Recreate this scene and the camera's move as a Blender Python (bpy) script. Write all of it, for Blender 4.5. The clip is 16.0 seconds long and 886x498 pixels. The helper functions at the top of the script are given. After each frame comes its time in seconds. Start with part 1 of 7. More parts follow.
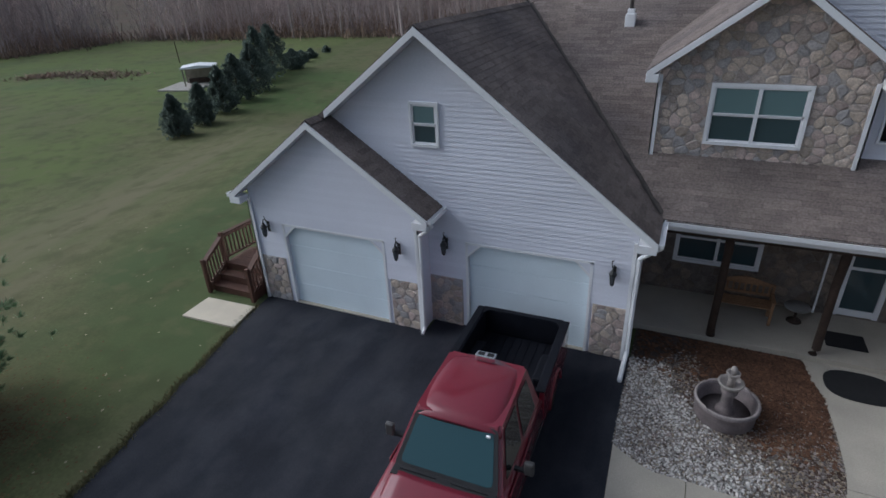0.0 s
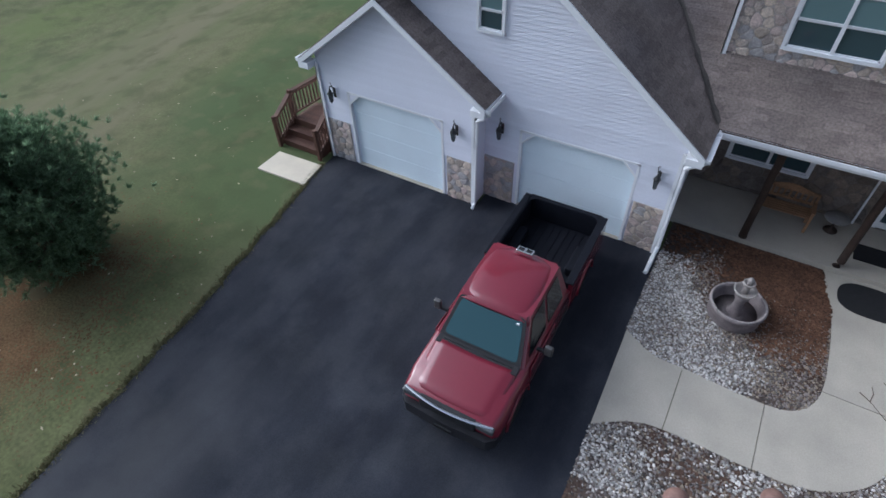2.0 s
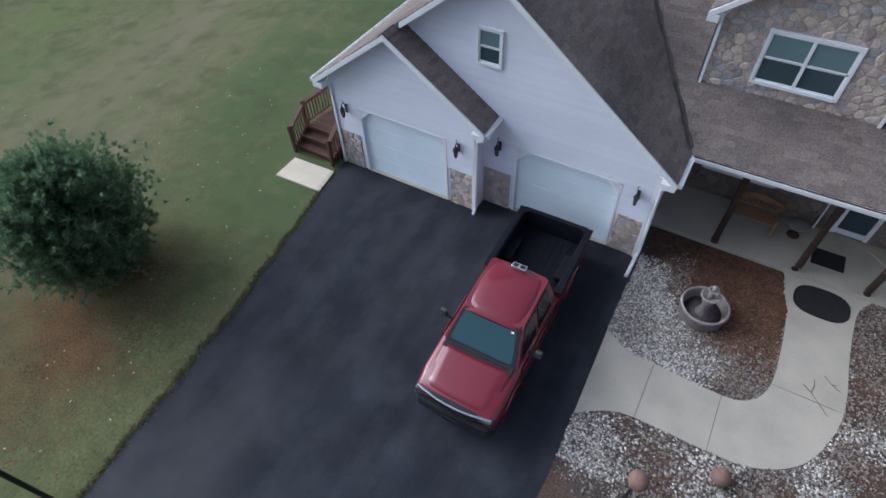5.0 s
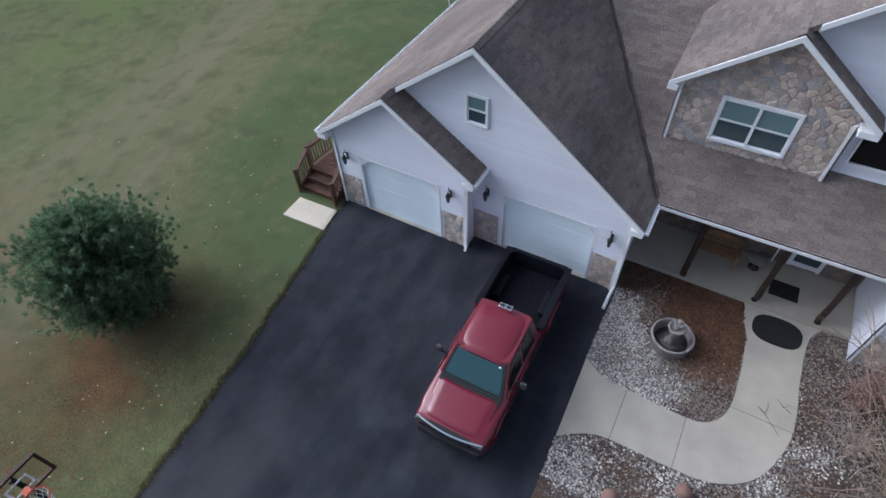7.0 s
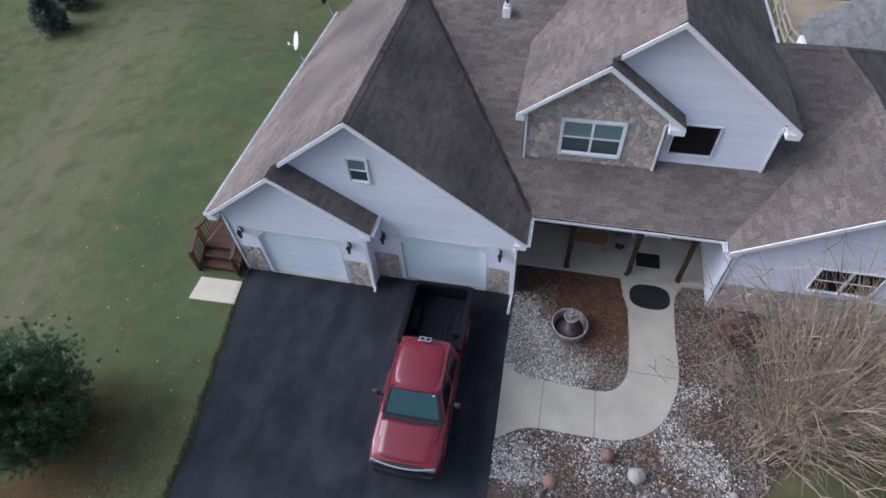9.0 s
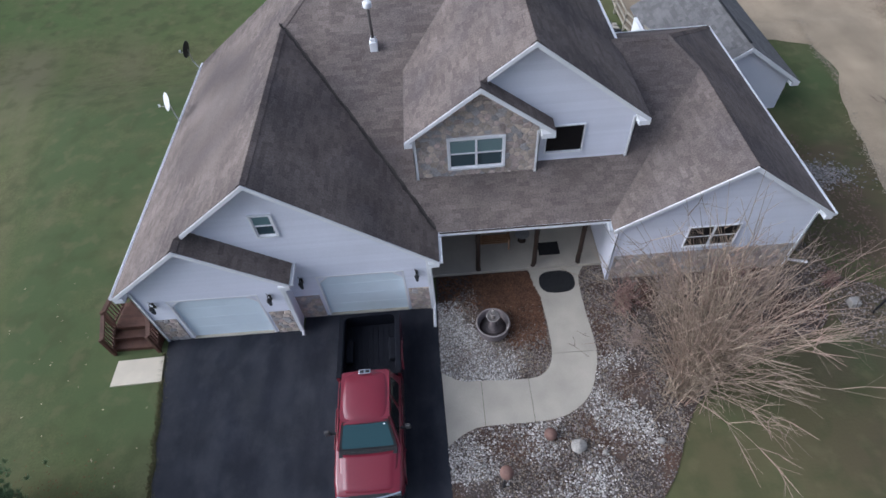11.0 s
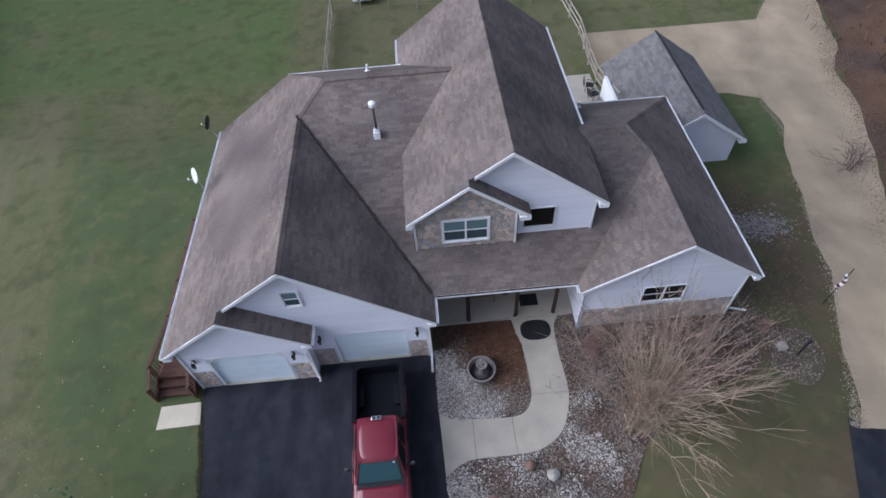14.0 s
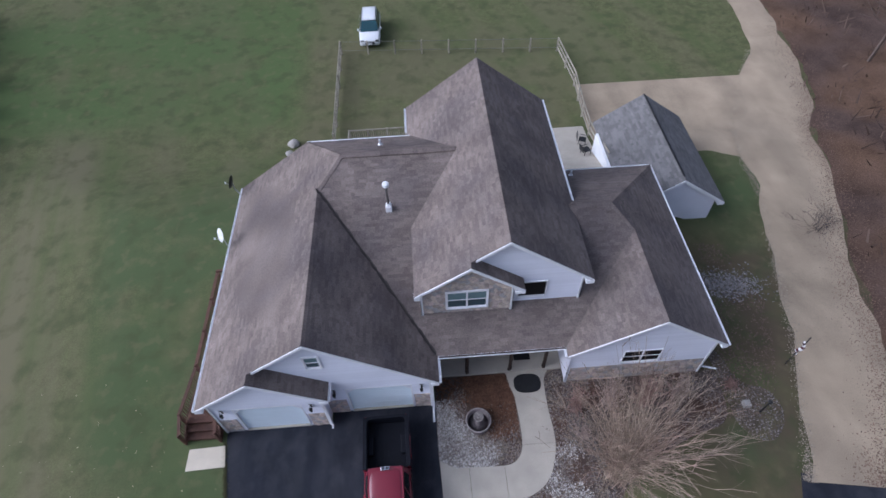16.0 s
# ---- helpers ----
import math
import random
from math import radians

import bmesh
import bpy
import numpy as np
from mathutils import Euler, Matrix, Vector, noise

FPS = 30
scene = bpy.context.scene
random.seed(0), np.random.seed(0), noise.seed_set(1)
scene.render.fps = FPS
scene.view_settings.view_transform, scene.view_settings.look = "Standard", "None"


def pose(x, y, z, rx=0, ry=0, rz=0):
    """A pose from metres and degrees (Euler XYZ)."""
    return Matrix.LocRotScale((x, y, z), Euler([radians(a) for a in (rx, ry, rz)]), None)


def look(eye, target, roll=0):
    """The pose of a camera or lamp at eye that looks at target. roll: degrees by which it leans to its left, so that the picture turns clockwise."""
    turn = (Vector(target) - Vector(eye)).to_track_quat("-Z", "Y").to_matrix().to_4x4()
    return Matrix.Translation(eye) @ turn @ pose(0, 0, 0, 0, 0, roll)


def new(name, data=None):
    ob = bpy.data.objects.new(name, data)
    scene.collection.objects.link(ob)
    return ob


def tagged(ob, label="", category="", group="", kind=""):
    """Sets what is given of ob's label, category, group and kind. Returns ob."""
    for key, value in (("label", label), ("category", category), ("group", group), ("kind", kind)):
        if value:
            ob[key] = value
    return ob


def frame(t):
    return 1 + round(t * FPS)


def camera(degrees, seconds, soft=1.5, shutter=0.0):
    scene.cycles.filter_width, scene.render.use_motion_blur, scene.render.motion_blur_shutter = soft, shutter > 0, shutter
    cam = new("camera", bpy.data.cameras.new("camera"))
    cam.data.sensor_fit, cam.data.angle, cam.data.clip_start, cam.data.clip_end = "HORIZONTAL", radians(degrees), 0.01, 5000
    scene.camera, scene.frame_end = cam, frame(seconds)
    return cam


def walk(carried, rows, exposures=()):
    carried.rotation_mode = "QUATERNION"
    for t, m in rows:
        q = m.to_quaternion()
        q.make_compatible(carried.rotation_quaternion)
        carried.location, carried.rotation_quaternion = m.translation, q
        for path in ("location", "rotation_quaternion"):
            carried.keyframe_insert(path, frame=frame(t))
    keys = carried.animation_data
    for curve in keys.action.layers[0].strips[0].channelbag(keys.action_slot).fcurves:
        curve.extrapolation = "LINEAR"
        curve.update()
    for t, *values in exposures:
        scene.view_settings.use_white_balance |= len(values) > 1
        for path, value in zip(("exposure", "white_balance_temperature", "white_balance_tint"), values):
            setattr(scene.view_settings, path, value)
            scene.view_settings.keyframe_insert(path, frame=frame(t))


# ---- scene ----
cam = camera(77.6, 16.0, soft=1.6)
PATH = [
    (0, (0.484, -10.467, 7.817), (-0.26, -8.853, 6.898), -2.7),
    (0.5, (0.517, -10.428, 8.25), (-0.26, -8.825, 7.338), -2.7),
    (1, (0.55, -10.428, 8.63), (-0.243, -8.907, 7.602), -2.6),
    (1.5, (0.566, -10.458, 9.02), (-0.233, -9.074, 7.817), -2.5),
    (2, (0.543, -10.519, 9.51), (-0.205, -9.333, 8.085), -2.3),
    (2.5, (0.56, -10.517, 10.033), (-0.154, -9.449, 8.501), -2.7),
    (3, (0.579, -10.584, 10.348), (-0.106, -9.498, 8.815), -2.7),
    (3.5, (0.581, -10.639, 10.672), (-0.108, -9.552, 9.142), -2.7),
    (6, (0.633, -10.722, 12.296), (-0.057, -9.636, 10.765), -3.3),
    (6.5, (0.703, -10.764, 12.822), (0.023, -9.672, 11.291), -3.2),
    (7, (0.754, -10.783, 13.375), (0.075, -9.689, 11.844), -3.3),
    (7.5, (0.772, -10.785, 13.902), (0.08, -9.695, 12.375), -3.5),
    (8, (0.757, -10.743, 14.439), (0.061, -9.66, 12.909), -3.8),
    (8.5, (0.702, -10.736, 14.853), (0.178, -9.569, 13.315), -4.2),
    (9, (0.7, -10.792, 15.156), (0.359, -9.568, 13.613), -4.3),
    (9.5, (0.674, -10.845, 15.448), (0.483, -9.592, 13.9), -4.5),
    (10, (0.647, -10.823, 15.775), (0.575, -9.567, 14.22), -4.8),
    (12.5, (0.631, -10.822, 17.594), (0.63, -9.563, 16.041), -5.0),
    (13, (0.636, -10.909, 18.506), (0.641, -9.655, 16.947), -4.5),
    (13.5, (0.637, -11.039, 19.413), (0.659, -9.787, 17.853), -4.1),
    (14, (0.574, -11.056, 20.296), (0.599, -9.807, 18.734), -4.3),
    (14.5, (0.523, -11.052, 21.214), (0.532, -9.797, 19.657), -4.7),
    (15, (0.459, -10.916, 22.235), (0.453, -9.673, 20.669), -4.9),
    (15.5, (0.444, -10.908, 23.166), (0.466, -9.655, 21.607), -3.4),
    (16, (0.358, -10.459, 23.977), (0.404, -9.21, 22.416), -2.4),
]
EXPOSURES = [(0.0, -0.40, 5600, 7), (0.5, -0.06, 5600, 7), (1.0, 0.12, 5500, 7), (1.5, 0.13, 5350, 8), (2.5, 0.17, 5400, 8), (9.0, 0.13, 5450, 10), (12.5, 0.06, 5500, 11), (16.0, 0.01, 5300, 16)]
walk(cam, [(t, look(eye, target, roll)) for t, eye, target, roll in PATH], EXPOSURES)

# ---- light ----
SUN_EL, SUN_ROT = radians(35), radians(-96)
world = bpy.data.worlds.new("sky")
scene.world = world
world.use_nodes = True
wn, wl = world.node_tree.nodes, world.node_tree.links
sky = wn.new("ShaderNodeTexSky")
sky.sky_type, sky.sun_disc = "NISHITA", False
sky.sun_elevation, sky.sun_rotation = SUN_EL, SUN_ROT
sky.air_density, sky.dust_density, sky.ozone_density = 1.0, 6.0, 1.0
grey = wn.new("ShaderNodeHueSaturation")
grey.inputs["Saturation"].default_value = 0.5
wl.new(sky.outputs[0], grey.inputs["Color"])
wl.new(grey.outputs[0], wn["Background"].inputs[0])
wn["Background"].inputs[1].default_value = 0.14
sun = new("sun", bpy.data.lights.new("sun", "SUN"))
sun.data.energy, sun.data.angle, sun.data.color = 1.38, radians(60), (1.0, 0.985, 0.97)
sun.matrix_world = look((0, 0, 40), Vector((0, 0, 40)) - Vector((math.sin(SUN_ROT) * math.cos(SUN_EL), math.cos(SUN_ROT) * math.cos(SUN_EL), math.sin(SUN_EL))))


# ---- materials ----
def mat(name, col, rough=0.7, metal=0.0, var=0.2, scale=3.0, fine=40.0, fvar=0.15, bump=0.0, rand=0.0, island=False,
        tint=None, tscale=0.4, tamt=0.5, spec=0.4, coat=0.0, stretch=None, third=None):
    """Colour with broad stains and fine grain, an optional second tint in patches, and relief."""
    m = bpy.data.materials.new(name)
    m.use_nodes = True
    n, l = m.node_tree.nodes, m.node_tree.links
    b = n["Principled BSDF"]
    co = n.new("ShaderNodeTexCoord")
    b.inputs["Roughness"].default_value, b.inputs["Metallic"].default_value = rough, metal
    b.inputs["Specular IOR Level"].default_value, b.inputs["Coat Weight"].default_value = spec, coat

    def nz(s, detail=4.0, squeeze=None):
        x = n.new("ShaderNodeTexNoise")
        x.inputs["Scale"].default_value, x.inputs["Detail"].default_value = s, detail
        if squeeze:
            g = n.new("ShaderNodeMapping")
            g.inputs["Scale"].default_value = squeeze
            g.inputs["Rotation"].default_value = (0, 0, 0.1)
            l.new(co.outputs["Object"], g.inputs["Vector"])
            l.new(g.outputs[0], x.inputs["Vector"])
        else:
            l.new(co.outputs["Object"], x.inputs["Vector"])
        return x.outputs["Fac"]

    def blend(c, other, fac, amount, lo=0.42, hi=0.62):
        r = n.new("ShaderNodeMapRange")
        r.inputs["From Min"].default_value, r.inputs["From Max"].default_value = lo, hi
        r.inputs["To Max"].default_value = amount
        l.new(fac, r.inputs["Value"])
        mx = n.new("ShaderNodeMix")
        mx.data_type = "RGBA"
        l.new(r.outputs[0], mx.inputs["Factor"])
        l.new(c, mx.inputs["A"])
        mx.inputs["B"].default_value = (*other, 1)
        return mx.outputs["Result"]

    def mul(c, fac, lo, hi):
        r = n.new("ShaderNodeMapRange")
        r.inputs["From Min"].default_value, r.inputs["From Max"].default_value = 0.25, 0.75
        r.inputs["To Min"].default_value, r.inputs["To Max"].default_value = lo, hi
        l.new(fac, r.inputs["Value"])
        v = n.new("ShaderNodeVectorMath")
        v.operation = "SCALE"
        l.new(c, v.inputs[0])
        l.new(r.outputs[0], v.inputs["Scale"])
        return v.outputs[0]

    rgb = n.new("ShaderNodeRGB")
    rgb.outputs[0].default_value = (*col, 1)
    c = rgb.outputs[0]
    if tint:
        c = blend(c, tint, nz(tscale, 5.0, stretch), tamt)
    if third:
        c = blend(c, third[0], nz(third[1], 3.0, (1.0, 0.7, 1.0)), third[2], 0.45, 0.65)
    c = mul(c, nz(scale), 1 - var, 1 + var)
    f = nz(fine, 3.0)
    c = mul(c, f, 1 - fvar, 1 + fvar)
    if rand:
        if island:
            g = n.new("ShaderNodeNewGeometry").outputs["Random Per Island"]
        else:
            g = n.new("ShaderNodeObjectInfo").outputs["Random"]
        r = n.new("ShaderNodeMapRange")
        r.inputs["To Min"].default_value, r.inputs["To Max"].default_value = 1 - rand, 1 + rand
        l.new(g, r.inputs["Value"])
        v = n.new("ShaderNodeVectorMath")
        v.operation = "SCALE"
        l.new(c, v.inputs[0])
        l.new(r.outputs[0], v.inputs["Scale"])
        c = v.outputs[0]
    l.new(c, b.inputs["Base Color"])
    if bump:
        bp = n.new("ShaderNodeBump")
        bp.inputs["Strength"].default_value, bp.inputs["Distance"].default_value = bump, 0.02
        l.new(f, bp.inputs["Height"])
        l.new(bp.outputs[0], b.inputs["Normal"])
    return m


M_SIDING = mat("vinyl_siding", (0.78, 0.792, 0.88), 0.55, var=0.05, scale=0.6, fine=30, fvar=0.03, rand=0.03)
M_TRIM = mat("white_trim", (0.84, 0.85, 0.88), 0.45, var=0.05, scale=1.5, fine=20, fvar=0.03)
M_DOORW = mat("garage_white", (0.80, 0.90, 0.97), 0.45, var=0.04, scale=1.0, fine=25, fvar=0.02)
M_SHINGLE = mat("shingles", (0.178, 0.147, 0.134), 0.85, var=0.24, scale=0.9, fine=22, fvar=0.3, bump=0.5, rand=0.16, island=True, tint=(0.095, 0.082, 0.083), tscale=0.45, tamt=0.7, spec=0.12, third=((0.245, 0.206, 0.187), 0.28, 0.38))
M_SHINGLE1 = mat("single_shingles", (0.178, 0.147, 0.134), 0.85, var=0.24, scale=0.9, fine=22, fvar=0.3, bump=0.5, rand=0.16, tint=(0.095, 0.082, 0.083), tscale=0.45, tamt=0.7, spec=0.12, third=((0.245, 0.206, 0.187), 0.28, 0.38))
M_SHINGLE2 = mat("grey_shingles", (0.158, 0.153, 0.153), 0.85, var=0.14, scale=0.7, fine=25, fvar=0.25, bump=0.5, rand=0.2, island=True)
M_STONE = mat("field_stone", (0.455, 0.392, 0.355), 0.85, var=0.24, scale=7, fine=28, fvar=0.25, bump=0.7, rand=0.26, tint=(0.51, 0.425, 0.35), tscale=1.5, tamt=0.7)
M_MORTAR = mat("mortar", (0.43, 0.385, 0.355), 0.95, var=0.2, scale=4, fine=60, fvar=0.2, bump=0.4)
M_GRASS = mat("grass", (0.107, 0.115, 0.053), 0.95, var=0.20, scale=2.0, fine=13, fvar=0.28, bump=0.3, spec=0.1)
M_ASPHALT = mat("asphalt", (0.0178, 0.0195, 0.0280), 0.85, var=0.25, scale=0.8, fine=70, fvar=0.3, bump=0.3, tint=(0.033, 0.035, 0.044), tscale=0.9, tamt=0.7, spec=0.2, stretch=(1.1, 0.22, 1.0), third=((0.044, 0.046, 0.055), 1.3, 0.5))
M_CONC = mat("concrete", (0.42, 0.385, 0.325), 0.85, var=0.10, scale=1.2, fine=45, fvar=0.10, bump=0.2, tint=(0.36, 0.33, 0.285), tscale=0.8, tamt=0.5)
M_GRAVELROAD = mat("gravel_road", (0.365, 0.290, 0.205), 0.95, var=0.18, scale=0.5, fine=30, fvar=0.22, bump=0.5, tint=(0.275, 0.220, 0.158), tscale=0.9, tamt=0.7, stretch=(0.55, 0.10, 1.0))
M_PAINT = mat("red_paint", (0.168, 0.007, 0.022), 0.42, var=0.05, scale=2, fine=15, fvar=0.03, spec=0.4, coat=1.0)
M_PAINT.node_tree.nodes["Principled BSDF"].inputs["Coat IOR"].default_value = 1.52
M_BLACK = mat("black_plastic", (0.018, 0.018, 0.020), 0.5, var=0.2, scale=6, fine=60, fvar=0.15)
M_WOODST = mat("stained_wood", (0.090, 0.042, 0.028), 0.7, var=0.25, scale=4, fine=35, fvar=0.25, bump=0.3, rand=0.15)
M_BARK = mat("bark", (0.11, 0.085, 0.065), 0.9, var=0.3, scale=5, fine=40, fvar=0.3, bump=0.6)


def foliage(name, col, amount=0.45, **k):
    """A leaf material: the colour scattered on both sides of the blade."""
    m = mat(name, col, **k)
    n, l = m.node_tree.nodes, m.node_tree.links
    b = n["Principled BSDF"]
    tr, mx = n.new("ShaderNodeBsdfTranslucent"), n.new("ShaderNodeMixShader")
    l.new(b.inputs["Base Color"].links[0].from_socket, tr.inputs["Color"])
    mx.inputs[0].default_value = amount
    l.new(b.outputs[0], mx.inputs[1])
    l.new(tr.outputs[0], mx.inputs[2])
    l.new(mx.outputs[0], n["Material Output"].inputs["Surface"])
    return m


def lay(m, col, amount, across=(), along=(), axis=(1.0, 0.0), grain=0.35, squeeze=None, lo=0.35, hi=0.65):
    """Lays another ground colour over a material in noisy patches, inside belts: across ramps over x and y by axis, along over y."""
    n, l = m.node_tree.nodes, m.node_tree.links
    b = n["Principled BSDF"]
    co, sp = n.new("ShaderNodeTexCoord"), n.new("ShaderNodeSeparateXYZ")
    l.new(co.outputs["Object"], sp.inputs[0])
    nz = n.new("ShaderNodeTexNoise")
    nz.inputs["Scale"].default_value, nz.inputs["Detail"].default_value = grain, 5.0
    turn = n.new("ShaderNodeMapping")
    turn.inputs["Rotation"].default_value = (0, 0, math.atan2(-axis[1], axis[0]))
    turn.inputs["Location"].default_value = (7.3 * col[0] * 100, 3.1 * col[1] * 100, 0)
    turn.inputs["Scale"].default_value = (1.0, 1.0, 1.0)
    if squeeze:
        shrink = n.new("ShaderNodeMapping")
        shrink.inputs["Scale"].default_value = squeeze
        l.new(co.outputs["Object"], turn.inputs["Vector"])
        l.new(turn.outputs[0], shrink.inputs["Vector"])
        l.new(shrink.outputs[0], nz.inputs["Vector"])
    else:
        l.new(co.outputs["Object"], turn.inputs["Vector"])
        l.new(turn.outputs[0], nz.inputs["Vector"])

    def math_node(kind, p, q):
        k = n.new("ShaderNodeMath")
        k.operation = kind
        for i, v in enumerate((p, q)):
            if isinstance(v, float):
                k.inputs[i].default_value = v
            else:
                l.new(v, k.inputs[i])
        return k.outputs[0]

    def ramp(v, a, c, top=1.0):
        r = n.new("ShaderNodeMapRange")
        r.interpolation_type = "SMOOTHSTEP"
        flip = a > c
        r.inputs["From Min"].default_value, r.inputs["From Max"].default_value = min(a, c), max(a, c)
        r.inputs["To Min"].default_value, r.inputs["To Max"].default_value = (top, 0.0) if flip else (0.0, top)
        l.new(v, r.inputs["Value"])
        return r.outputs[0]

    u = math_node("ADD", math_node("MULTIPLY", sp.outputs["X"], float(axis[0])), math_node("MULTIPLY", sp.outputs["Y"], float(axis[1])))
    fac = ramp(nz.outputs["Fac"], lo, hi, amount)
    for v, belts in ((u, across), (sp.outputs["Y"], along)):
        for a, c in belts:
            fac = math_node("MULTIPLY", fac, ramp(v, a, c))
    mx = n.new("ShaderNodeMix")
    mx.data_type = "RGBA"
    l.new(fac, mx.inputs["Factor"])
    l.new(b.inputs["Base Color"].links[0].from_socket, mx.inputs["A"])
    mx.inputs["B"].default_value = (*col, 1)
    l.new(mx.outputs["Result"], b.inputs["Base Color"])


SWEEP = (0.96, 0.28)
lay(M_GRASS, (0.090, 0.112, 0.045), 0.8, grain=0.13, lo=0.42, hi=0.60)
lay(M_GRASS, (0.145, 0.130, 0.078), 0.5, axis=SWEEP, grain=0.7, squeeze=(0.6, 0.05, 1.0), lo=0.40, hi=0.70)
lay(M_GRASS, (0.075, 0.103, 0.045), 0.9, [(-16.5, -14.0)], [(19.0, 12.0), (-7.0, -3.0)], SWEEP, lo=0.25, hi=0.60)
lay(M_GRASS, (0.155, 0.137, 0.086), 0.75, [(-24.0, -20.5), (-14.8, -17.0)], [(27.0, 20.0)], SWEEP, grain=0.8, squeeze=(0.7, 0.05, 1.0), lo=0.28, hi=0.66)
lay(M_GRASS, (0.085, 0.124, 0.047), 0.9, [(-7.5, -11.0)], [(21.0, 26.5), (52.0, 34.0)], grain=0.12, lo=0.30, hi=0.58)
lay(M_GRASS, (0.124, 0.116, 0.066), 0.8, [(-9.5, -7.5), (13.0, 10.0)], [(18.0, 20.0), (37.0, 33.0)], lo=0.28, hi=0.6)
lay(M_GRASS, (0.112, 0.142, 0.048), 0.85, [(-24.0, -30.0)], (), SWEEP, grain=0.15, lo=0.3, hi=0.6)
lay(M_GRASS, (0.112, 0.098, 0.052), 0.9, [(4.0, 8.0)], [(13.0, 8.0)], lo=0.25, hi=0.60)
lay(M_GRASS, (0.096, 0.074, 0.050), 0.9, [(9.0, 14.0)], [(10.0, 6.5)], lo=0.30, hi=0.62)
lay(M_GRASS, (0.122, 0.097, 0.053), 0.95, [(-9.0, -12.0)], [(-4.5, -7.5)], lo=0.28, hi=0.62)
lay(M_GRASS, (0.067, 0.077, 0.035), 0.55, grain=0.8, lo=0.48, hi=0.68)
lay(M_GRASS, (0.150, 0.137, 0.076), 0.36, grain=1.3, lo=0.52, hi=0.70)
lay(M_ASPHALT, (0.060, 0.061, 0.066), 0.9, [(-3.0, -8.0)], [(-5.0, -10.5)], lo=0.30, hi=0.62)


def glass(name, col, rough=0.04):
    m = bpy.data.materials.new(name)
    m.use_nodes = True
    b = m.node_tree.nodes["Principled BSDF"]
    b.inputs["Base Color"].default_value, b.inputs["Roughness"].default_value = (*col, 1), rough
    b.inputs["Specular IOR Level"].default_value = 0.6
    return m


M_GLASS = glass("dark_window_glass", (0.046, 0.076, 0.090))
M_SHADE = glass("glass_over_blind", (0.145, 0.225, 0.240), 0.1)


# ---- mesh helpers ----
def part(name, bm, material, parent=None, label=""):
    me = bpy.data.meshes.new(name)
    if isinstance(bm, tuple):
        me.from_pydata(*bm)
    else:
        bm.to_mesh(me)
        bm.free()
    me.materials.append(material)
    ob = new(name, me)
    ob.parent = parent
    if label:
        tagged(ob, label)
    return ob


def empty(name, label, category, group="", kind=""):
    return tagged(new(name), label, category, group, kind)


def box(bm, x0, x1, y0, y1, z0, z1, m=None):
    vs = [bm.verts.new(Vector(p) if m is None else m @ Vector(p)) for p in
          ((x0, y0, z0), (x1, y0, z0), (x1, y1, z0), (x0, y1, z0), (x0, y0, z1), (x1, y0, z1), (x1, y1, z1), (x0, y1, z1))]
    for f in ((3, 2, 1, 0), (4, 5, 6, 7), (0, 1, 5, 4), (1, 2, 6, 5), (2, 3, 7, 6), (3, 0, 4, 7)):
        bm.faces.new([vs[i] for i in f])
    return vs


def boxes(*items, bevel=0.0):
    bm = bmesh.new()
    for it in items:
        box(bm, *it)
    if bevel:
        bmesh.ops.bevel(bm, geom=bm.edges[:], offset=bevel, segments=2, affect="EDGES", profile=0.5)
    return bm


def prism(bm, pts, d):
    """A prism over a polygon, pushed along d."""
    d = Vector(d)
    a = [bm.verts.new(p) for p in pts]
    b = [bm.verts.new(Vector(p) + d) for p in pts]
    n = len(pts)
    faces = [bm.faces.new(a), bm.faces.new(b[::-1])]
    for i in range(n):
        faces.append(bm.faces.new((a[i], b[i], b[(i + 1) % n], a[(i + 1) % n])))
    bmesh.ops.recalc_face_normals(bm, faces=faces)
    return faces


def tube(bm, pts, radii, seg=8, cap=True):
    """A round bar along points."""
    rings = []
    for i, p in enumerate(pts):
        p = Vector(p)
        d = (Vector(pts[min(i + 1, len(pts) - 1)]) - Vector(pts[max(i - 1, 0)])).normalized()
        a = d.orthogonal().normalized() if abs(d.z) > 0.99 or abs(d.z) < 0.01 else d.cross(Vector((0, 0, 1))).normalized()
        b = d.cross(a)
        r = radii[i] if hasattr(radii, "__len__") else radii
        rings.append([bm.verts.new(p + r * (math.cos(2 * math.pi * k / seg) * a + math.sin(2 * math.pi * k / seg) * b)) for k in range(seg)])
    for r0, r1 in zip(rings, rings[1:]):
        for k in range(seg):
            bm.faces.new((r0[k], r0[(k + 1) % seg], r1[(k + 1) % seg], r1[k]))
    if cap:
        bm.faces.new(rings[0][::-1])
        bm.faces.new(rings[-1])


def lathe(profile, seg=32, at=(0, 0, 0)):
    bm = bmesh.new()
    rings = [[bm.verts.new((at[0] + r * math.cos(2 * math.pi * k / seg), at[1] + r * math.sin(2 * math.pi * k / seg), at[2] + z)) for k in range(seg)] for r, z in profile]
    for a, b in zip(rings, rings[1:]):
        for k in range(seg):
            bm.faces.new((a[k], a[(k + 1) % seg], b[(k + 1) % seg], b[k]))
    bm.faces.new(rings[0][::-1])
    bm.faces.new(rings[-1])
    return bm


def smooth(ob):
    for p in ob.data.polygons:
        p.use_smooth = True
    return ob


